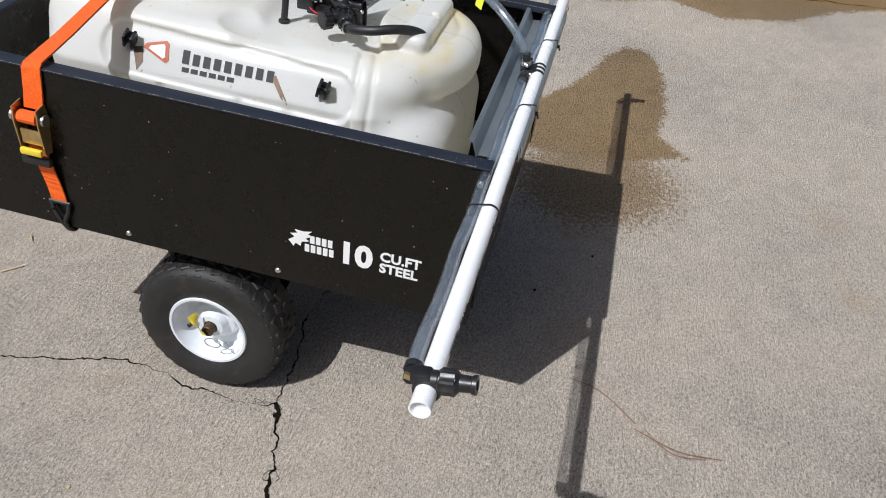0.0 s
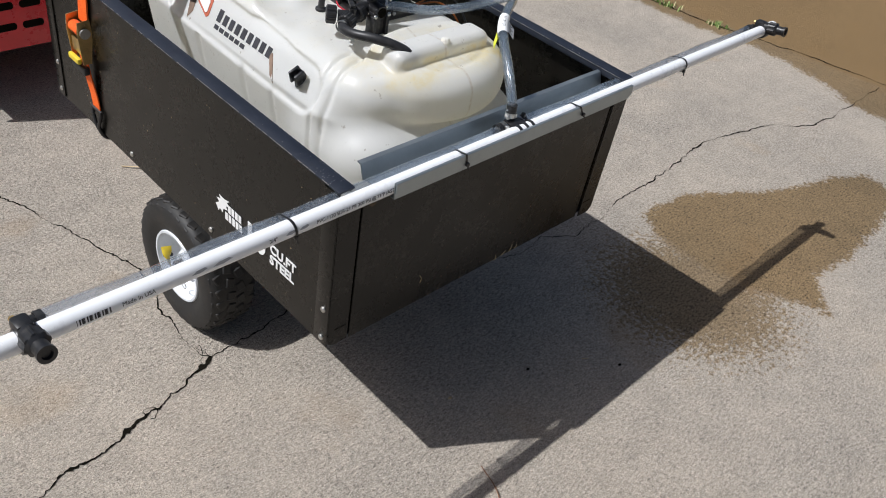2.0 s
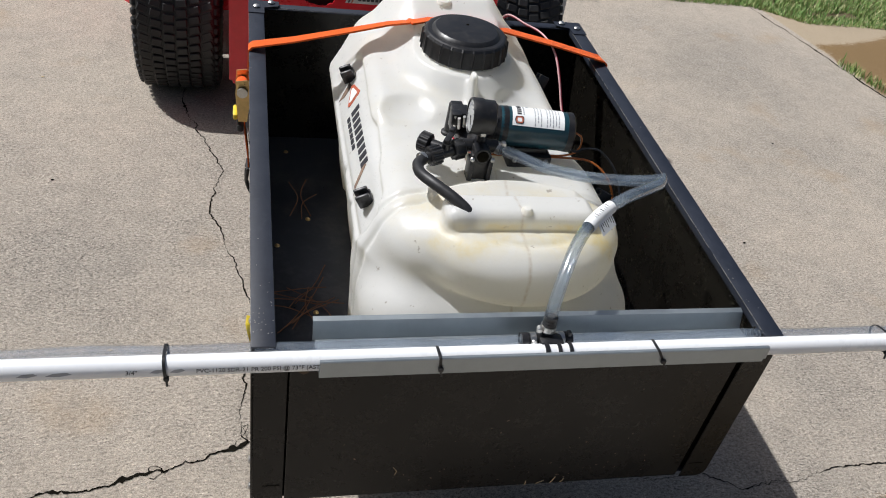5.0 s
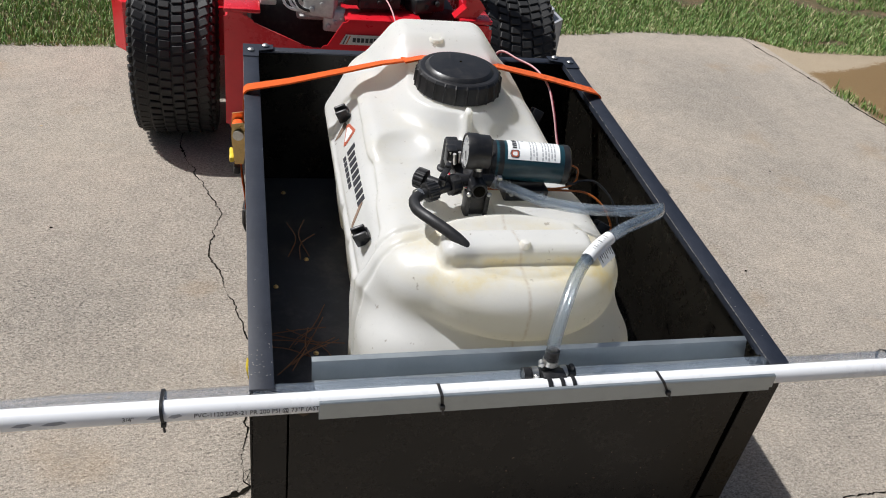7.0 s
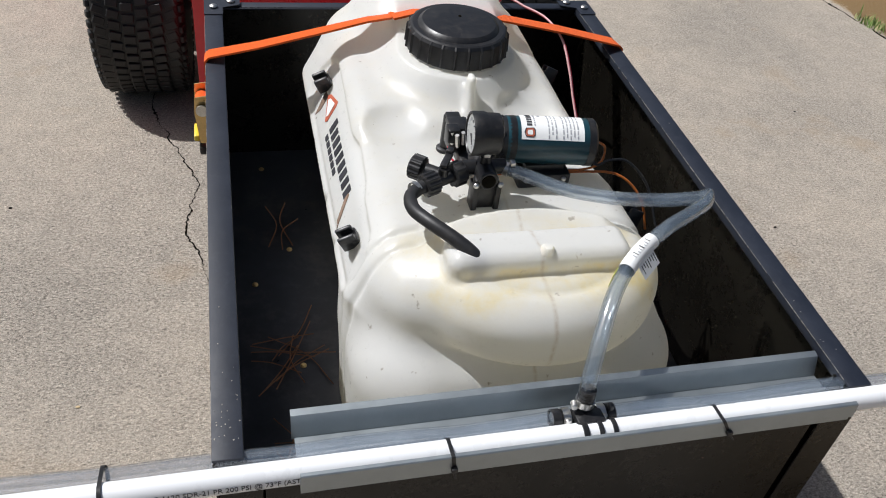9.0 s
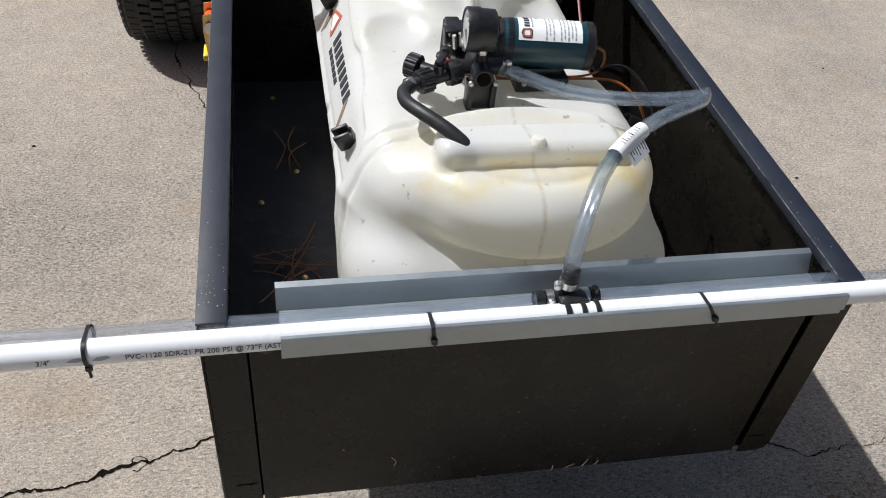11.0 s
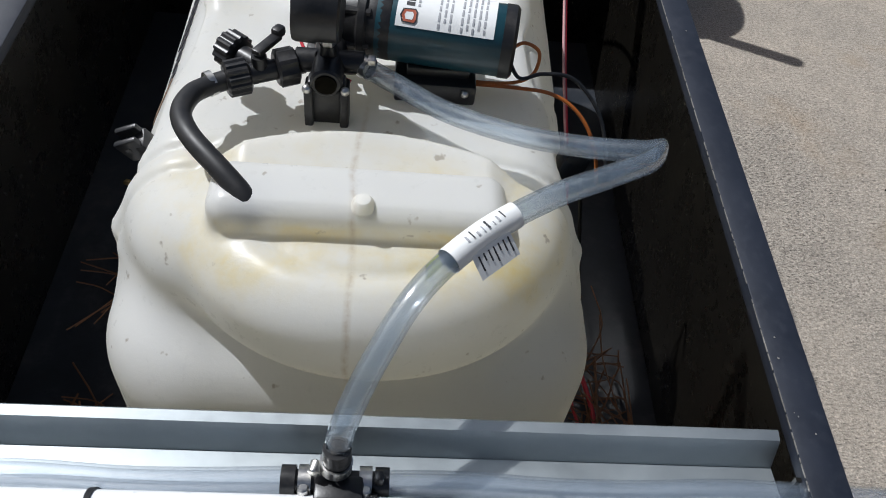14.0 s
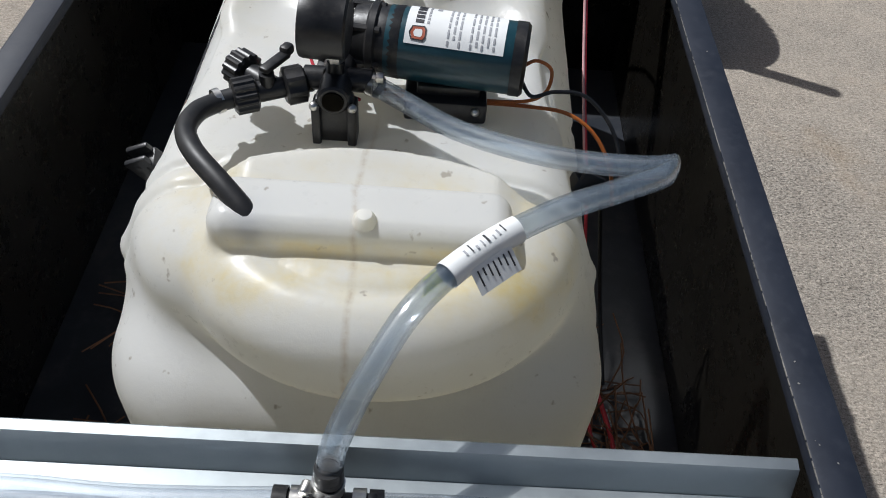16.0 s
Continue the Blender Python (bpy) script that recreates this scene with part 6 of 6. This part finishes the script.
hk = [(rx + 0.011, LY - 0.022, 0.064), (rx + 0.008, LY - 0.020, 0.045), (rx + 0.008, LY - 0.010, 0.022), (rx + 0.018, LY - 0.012, -0.004), (rx + 0.034, LY - 0.012, -0.012), (rx + 0.046, LY - 0.012, -0.003)]
sweep(bm, glide(hk, 6), 0.0042, 10)
cyl(bm, (rx + 0.011, LY - 0.026, 0.064), (rx + 0.011, LY + 0.018, 0.064), 0.0042, seg=10)
part("hook", bm, M_HOSE, strap, "black vinyl-dipped steel hook")


# ---- wires ----
def wire(name, pts, r, material, label, n=8):
    bm = NB()
    sweep(bm, glide(pts, n), r, 8)
    single(name, bm, material, label, "wire", CART, base=pts[0], group="pump wiring")


SUPPLY = [(0.185, 1.10, 0.16), (0.190, 1.060, 0.29), (0.203, 1.035, 0.358), (0.226, 0.955, 0.376), (0.240, 0.87, 0.393), (0.249, 0.80, 0.386), (0.252, 0.745, 0.352), (0.254, 0.70, 0.310), (0.256, 0.62, 0.255), (0.258, 0.50, 0.20), (0.264, 0.42, 0.12), (0.272, 0.30, 0.03), (0.285, 0.22, 0.02)]
wire("supply_wire", SUPPLY, 0.0021, M_REDW, "thin red supply wire running from the mower to the pump")
wire("supply_wire", [(p[0] - 0.0022, p[1], p[2] + 0.0024) for p in SUPPLY[:10]], 0.0019, M_PINKW, "thin pale supply wire beside the red one")
wire("motor_wire", [(0.148, 0.411, 0.422), (0.163, 0.418, 0.426), (0.178, 0.414, 0.418), (0.172, 0.406, 0.396), (0.140, 0.408, 0.384), (0.06, 0.418, 0.380), (0.02, 0.420, 0.380)], 0.0018, M_ORW, "brown motor lead looping behind the motor")
wire("motor_wire", [(0.148, 0.404, 0.415), (0.160, 0.392, 0.404), (0.182, 0.396, 0.408), (0.215, 0.40, 0.400), (0.245, 0.38, 0.37), (0.258, 0.345, 0.32)], 0.0020, M_BLACK, "black motor lead looping over the tank edge")
wire("switch_wire", [(0.02, 0.414, 0.379), (0.08, 0.411, 0.379), (0.16, 0.408, 0.380), (0.20, 0.404, 0.377), (0.228, 0.392, 0.362), (0.246, 0.375, 0.335), (0.254, 0.362, 0.30)], 0.0020, M_ORW, "orange-brown switch lead lying on the tank deck")
wire("switch_wire", [(-0.045, 0.455, 0.430), (-0.052, 0.43, 0.405), (-0.03, 0.40, 0.395), (0.0, 0.385, 0.392)], 0.0016, M_REDW, "short red switch lead at the manifold")
wire("loose_lead", [(0.285, 0.33, 0.03), (0.300, 0.26, 0.022), (0.302, 0.20, 0.018), (0.296, 0.15, 0.018)], 0.0030, M_REDW, "dark red lead with a bare end on the bed")
wire("loose_lead", [(0.275, 0.50, 0.20), (0.29, 0.42, 0.08), (0.295, 0.33, 0.03)], 0.0024, M_BLACK, "black lead hanging beside the tank")


# ---- needles lying in the bed ----
def needles(cx, cy, n, r, seed, name="pine_needles"):
    rng = random.Random(seed)
    bm = NB()
    for _ in range(n):
        a = rng.uniform(0, math.pi)
        ln = rng.uniform(0.06, 0.15)
        p = Vector((cx + rng.gauss(0, r * 0.5), cy + rng.gauss(0, r), 0.0145 + rng.random() ** 2 * 0.02))
        d = Vector((math.cos(a), math.sin(a), rng.uniform(-0.05, 0.12)))
        w = Vector((-math.sin(a), math.cos(a), 0)) * rng.uniform(-0.018, 0.018)
        q = [p - d * ln / 2, p + w, p + d * ln / 2]
        for v in q:
            v.z = max(v.z, 0.0142)
            v.x = min(max(v.x, -0.345), 0.345)
            v.y = max(v.y, 0.02)
        sweep(bm, glide(q, 3), 0.0011, 4)
    single(name, bm, M_NEEDLE, "dry brown pine needles gathered on the bed floor", "pine needles", CART, kind="stuff", base=(cx, cy, 0.014))


def long_needle(pts):
    bm = NB()
    sweep(bm, glide(pts, 5), 0.0012, 5)
    single("long_needle", bm, M_NEEDLE, "long bent pine needle leaning in the cart bed", "pine needle", CART, base=pts[0], group="long needles in the bed")


for pts in (
    [(-0.300, 0.085, 0.014), (-0.312, 0.16, 0.030), (-0.290, 0.235, 0.050)],
    [(-0.310, 0.075, 0.014), (-0.318, 0.13, 0.026), (-0.312, 0.19, 0.036)],
    [(-0.292, 0.225, 0.046), (-0.262, 0.20, 0.030), (-0.235, 0.195, 0.020)],
    [(-0.288, 0.228, 0.046), (-0.268, 0.175, 0.030), (-0.262, 0.12, 0.016)],
    [(0.285, 0.13, 0.014), (0.300, 0.22, 0.030), (0.302, 0.31, 0.060)],
    [(0.300, 0.12, 0.014), (0.312, 0.20, 0.026), (0.296, 0.29, 0.040)],
    [(0.265, 0.27, 0.020), (0.290, 0.30, 0.040), (0.318, 0.32, 0.060)],
    [(-0.255, 0.70, 0.014), (-0.275, 0.755, 0.030), (-0.262, 0.80, 0.040)],
    [(-0.300, 0.70, 0.014), (-0.282, 0.745, 0.030), (-0.300, 0.79, 0.040)],
    [(-0.275, 0.69, 0.014), (-0.272, 0.73, 0.026), (-0.240, 0.76, 0.030)],
):
    long_needle(pts)
needles(0.30, 0.24, 60, 0.06, 1)
needles(-0.285, 0.42, 12, 0.03, 2)
needles(-0.27, 0.16, 40, 0.04, 4)
needles(0.30, 0.12, 60, 0.05, 5)
# straws caught on the tailgate
bm = NB()
rng = random.Random(14)
for x, z, ln in ((0.075, -0.018, 0.016), (0.10, -0.018, 0.020), (0.118, -0.016, 0.012), (0.055, -0.020, 0.014)):
    a = rng.uniform(0.6, 1.6)
    sweep(bm, glide([(x, -0.0045, z + 0.024), (x + 0.3 * ln * math.cos(a), -0.007, z + 0.024 + 0.5 * ln), (x + ln * math.cos(a), -0.006, z + 0.024 + ln * math.sin(a))], 4), 0.0008, 5)
single("straw_wisps", bm, M_STRAW, "pale grass wisps stuck on the tailgate", "straw", CART, kind="stuff")

# ---- mower ----
MX = -0.02
mower = thing("lawn_mower", (MX, 2.2, 0), W0, "red zero-turn lawn mower with wide turf tyres", "mower")


def turf_wheel(s):
    c = (MX + s * 0.597, 2.235, 0.305)
    R, W = 0.305, 0.275
    wheel = new("drive_wheel")
    wheel.parent = mower
    wheel.matrix_world = Matrix.Translation(c)
    inv = Matrix.Translation(-Vector(c))
    bm = NB()
    tyre_mesh(bm, c, R, W, 30, 0.012, 0.155, 60)
    bm.transform(inv)
    ob = new("tyre", finish(bm, "tyre", M_TURF))
    ob.parent = wheel
    tagged(ob, "black turf tyre")
    bm = NB()
    n = 58
    for k in range(n):
        for j in range(6):
            x = (j - 2.5) * 0.0405
            lug_at(bm, c, R, 2 * math.pi * (k + 0.5 * (j % 2) + 0.10 * abs(j - 2.5)) / n, x, 0.0345, 0.0235, 0.013, 0.15 * (j - 2.5), 0.0015 + (abs(j - 2.5) / 2.5) ** 3 * 0.006)
        for sx in (-1, 1):
            lug_at(bm, c, R, 2 * math.pi * (k + 0.25 * sx) / n, sx * 0.131, 0.012, 0.020, 0.030, 0, 0.014)
    bm.transform(inv)
    ob = new("tread", finish(bm, "tread", M_TURF))
    ob.parent = wheel
    tagged(ob, "brick-like turf lugs", kind="stuff")
    bm = NB()
    o = Vector((c[0] + s * W * 0.40, c[1], c[2]))
    lathe(bm, o, o + Vector((-s, 0, 0)), [(0.12, 0.0), (0.12, 0.14), (0, 0.157), (-0.004, 0.154), (0.02, 0.145), (0.05, 0.12), (0.055, 0.05), (0.03, 0.045), (0.03, 0.0)], 36)
    bm.transform(inv)
    ob = new("rim", finish(bm, "rim", M_WHEEL))
    ob.parent = wheel


turf_wheel(-1)
turf_wheel(1)


def mpart(name, bm, material, label="", parent=None):
    return part(name, bm, material, parent or mower, label)


RY = 1.80
bm = NB()
o = [(-0.425, 0.20), (0.425, 0.20), (0.425, 0.575), (0.36, 0.575), (0.25, 0.500), (0.20, 0.575), (-0.055, 0.575), (-0.115, 0.478), (-0.165, 0.478), (-0.345, 0.555), (-0.36, 0.580), (-0.425, 0.580)]
plate(bm, [(x + MX + 0.0, z) for x, z in o], axes((0, RY + 0.005, 0), (1, 0, 0), (0, 0, 1)), 0.006)
bmesh.ops.bevel(bm, geom=[e for e in bm.edges if abs(e.verts[0].co.y - e.verts[1].co.y) > 0.004], offset=0.012, segments=3, affect="EDGES")
back = mpart("rear_frame", bm, M_RED, "glossy red rear frame plate")
# slots are thin dark plates painting the shade behind uncut openings
for row in range(3):
    for k in range(8):
        x = MX - 0.30 + k * 0.082
        if abs(x - MX) > 0.36:
            continue
        bm = NB()
        z = 0.27 + row * 0.065
        pts = [(x + 0.030 * math.copysign(1, math.cos(t)) * 0.75 + 0.010 * math.cos(t), z + 0.012 * math.sin(t)) for t in np.linspace(0, 2 * math.pi, 17)[:-1]]
        plate(bm, pts, axes((0, RY - 0.0005, 0), (1, 0, 0), (0, 0, 1)), 0.001)
        mpart("cooling_slot_shade", bm, M_CRACK, "dark plate painting the shade in a cooling slot", back)
for s in (-1, 1):
    bm = NB()
    box(bm, (MX + s * 0.405, 2.10, 0.40), (0.035, 0.60, 0.33), 0.010)
    mpart("side_rail", bm, M_RED)
    bm = NB()
    box(bm, (MX + s * 0.37, RY + 0.06, 0.585), (0.11, 0.12, 0.014), 0.005)
    mpart("frame_top", bm, M_RED)
# unseen post, set where its shadow gives the bar on the concrete
bm = NB()
cyl(bm, (MX + 0.433, 2.106, 0.50), (MX + 0.433, 2.106, 1.20), 0.025, seg=14, chamfer=0.004)
mpart("shadow_post", bm, M_BLACK, "black upright post out of view, placed to cast the bar shadow")
bm = NB()
box(bm, (MX + 0.07, RY + 0.10, 0.570), (0.25, 0.19, 0.010), 0.005)
mpart("engine_guard", bm, M_RED)
bm = NB()
plate(bm, [(-0.070, -0.016), (0.165, -0.016), (0.165, 0.016), (-0.052, 0.016)], axes((MX, RY - 0.004, 0.512), (1, 0, 0), (0, 0, 1)), 0.003)
plq = mpart("name_plate", bm, M_CAST, "grey plate on the rear frame")
for k in range(13):
    bm = NB()
    x = -0.030 + k * 0.0135 + (0.006 if k > 5 else 0)
    plate(bm, [(x, -0.007), (x + 0.010, -0.007), (x + 0.010, 0.007), (x, 0.007)], axes((MX, RY - 0.008, 0.512), (1, 0, 0), (0, 0, 1)), 0.001)
    mpart("name_bar", bm, M_INK, "", plq)
for k in range(2):
    bm = NB()
    x = -0.062 + k * 0.010
    plate(bm, [(x, -0.014), (x + 0.004, -0.014), (x + 0.016, 0.014), (x + 0.012, 0.014)], axes((MX, RY - 0.008, 0.512), (1, 0, 0), (0, 0, 1)), 0.001)
    mpart("stripe", bm, M_ORED if k else M_INK, "", plq)
# castings, pipes and covers that show above the rear plate
for px_, py_, pz_, sx_, sy_, sz_, mt_, nm in ((-0.125, 1.90, 0.60, 0.10, 0.08, 0.09, M_CAST, "oil_filter_base"), (-0.080, 1.89, 0.545, 0.07, 0.06, 0.07, M_CAST, "casting"), (-0.19, 1.93, 0.66, 0.06, 0.06, 0.06, M_CAST, "casting"), (-0.03, 1.90, 0.625, 0.05, 0.05, 0.06, M_DARK, "bracket_block"), (0.06, 1.90, 0.61, 0.14, 0.05, 0.05, M_DARK, "heat_shield"), (0.22, 1.93, 0.60, 0.12, 0.07, 0.05, M_BLACK, "battery_tray")):
    bm = NB()
    box(bm, (MX + px_, py_, pz_), (sx_, sy_, sz_), 0.010, Matrix.Rotation(px_ * 2, 3, "Z"))
    for k in range(3):
        cyl(bm, (MX + px_ - sx_ * 0.3 + k * sx_ * 0.3, py_ - sy_ * 0.5 - 0.008, pz_ + sz_ * 0.2 * (k - 1)), (MX + px_ - sx_ * 0.3 + k * sx_ * 0.3, py_, pz_ + sz_ * 0.2 * (k - 1)), 0.008, seg=10, chamfer=0.002)
    mpart(nm, bm, mt_)
bm = NB()
lathe(bm, (MX - 0.285, 1.845, 0.648), (MX - 0.285, 0, 0.60), [(0, 0.0), (0, 0.018), (0.004, 0.021), (0.012, 0.021), (0.016, 0.012), (0.05, 0.010)], 22)
mpart("filler_plug", bm, M_STRAW, "cream plastic plug")
for k in range(3):
    bm = NB()
    x0 = MX - 0.25 + 0.02 * k
    sweep(bm, glide([(x0 + 0.05, 1.90, 0.72), (x0, 1.86 + 0.01 * k, 0.67), (x0 + 0.01, 1.85, 0.60), (x0 + 0.06, 1.87, 0.575), (x0 + 0.11, 1.88, 0.60)], 6), 0.0045, 8)
    mpart("engine_hose", bm, M_PVC if k < 2 else M_HOSE)
# engine block with fins, muffler, hoses
bm = NB()
box(bm, (MX - 0.10, 2.12, 0.60), (0.20, 0.26, 0.20), 0.02)
for k in range(7):
    box(bm, (MX - 0.10, 1.985 + k * 0.004, 0.52 + k * 0.026), (0.17, 0.03, 0.008), 0.002)
cyl(bm, (MX - 0.19, 1.97, 0.66), (MX - 0.13, 1.97, 0.66), 0.03, seg=18, chamfer=0.004)
eng = mpart("engine", bm, M_CAST, "grey cast engine block with cooling fins")
bm = NB()
box(bm, (MX + 0.16, 2.10, 0.62), (0.24, 0.22, 0.20), 0.03)
cyl(bm, (MX + 0.05, 1.97, 0.69), (MX + 0.25, 1.97, 0.69), 0.045, seg=20, chamfer=0.006)
mpart("muffler", bm, M_DARK, "sooty dark muffler")
bm = NB()
lathe(bm, (MX + 0.02, 2.14, 0.70), (MX + 0.02, 2.14, 1), [(0, 0.15), (0.02, 0.17), (0.08, 0.17), (0.11, 0.14), (0.12, 0.05), (0.12, 0)], 32)
mpart("flywheel_shroud", bm, M_DARK)
for k in range(3):
    bm = NB()
    sweep(bm, glide([(MX - 0.24 + k * 0.03, 1.95, 0.70), (MX - 0.21 + k * 0.03, 1.90, 0.60), (MX - 0.15 + k * 0.04, 1.92, 0.545), (MX - 0.05 + k * 0.02, 1.97, 0.56)], 6), 0.006, 8)
    mpart("engine_hose", bm, M_HOSE if k else M_PVC)
bm = NB()
box(bm, (MX - 0.29, 1.90, 0.60), (0.05, 0.06, 0.03), 0.006)
mpart("drain_fitting", bm, M_CAST)
bm = NB()
cyl(bm, (MX - 0.30, 1.87, 0.67), (MX - 0.28, 1.87, 0.675), 0.022, seg=20, chamfer=0.003)
mpart("drain_cap", bm, M_CAST)
bm = NB()
plate(bm, [(0, 0), (0.07, 0.0), (0.10, 0.035), (0.07, 0.07), (0.03, 0.07), (0.035, 0.035)], axes((MX + 0.30, RY + 0.02, 0.59), (1, 0, 0), (0, 0, 1)), -0.05)
mpart("latch_hook", bm, M_RED, "red latch hook")
bm = NB()
box(bm, (MX, 2.35, 0.42), (0.70, 0.70, 0.30), 0.03)
mpart("transaxle_housing", bm, M_DARK)
bm = NB()
box(bm, (MX, 2.55, 0.78), (0.55, 0.45, 0.10), 0.05)
box(bm, (MX, 2.36, 0.98), (0.50, 0.10, 0.40), 0.05)
mpart("seat", bm, M_BLACK, "black vinyl seat")
bm = NB()
o = [(-0.865, 2.66), (-0.82, 2.60), (0.70, 2.58), (0.76, 2.66), (0.76, 3.10), (-0.82, 3.10), (-0.865, 3.0)]
plate(bm, [(x + MX, y) for x, y in o], Matrix.Translation((0, 0, 0.145)), 0.225)
bmesh.ops.bevel(bm, geom=[e for e in bm.edges if e.verts[0].co.z > 0.2 and e.verts[1].co.z > 0.2], offset=0.03, segments=2, affect="EDGES")
mpart("cutting_deck", bm, M_RED, "red steel cutting deck")
bm = NB()
plate(bm, [(0.74, 2.62), (0.93, 2.60), (0.985, 2.66), (0.985, 2.95), (0.74, 3.02)], Matrix.Translation((0, 0, 0.12)), 0.265)
bmesh.ops.bevel(bm, geom=[e for e in bm.edges if e.verts[0].co.z > 0.2 and e.verts[1].co.z > 0.2], offset=0.04, segments=3, affect="EDGES")
mpart("discharge_chute", bm, M_GREYINK, "faded grey plastic discharge chute")
bm = NB()
sweep(bm, glide([(MX - 0.02, 1.96, 0.75), (MX + 0.02, 1.80, 0.70), (0.04, 1.62, 0.66), (0.05, 1.40, 0.55), (0.055, 1.15, 0.46), (0.058, 1.085, 0.752 - 0.0)], 8), 0.0022, 8)
mpart("battery_lead", bm, M_PINKW, "thin pale battery lead")
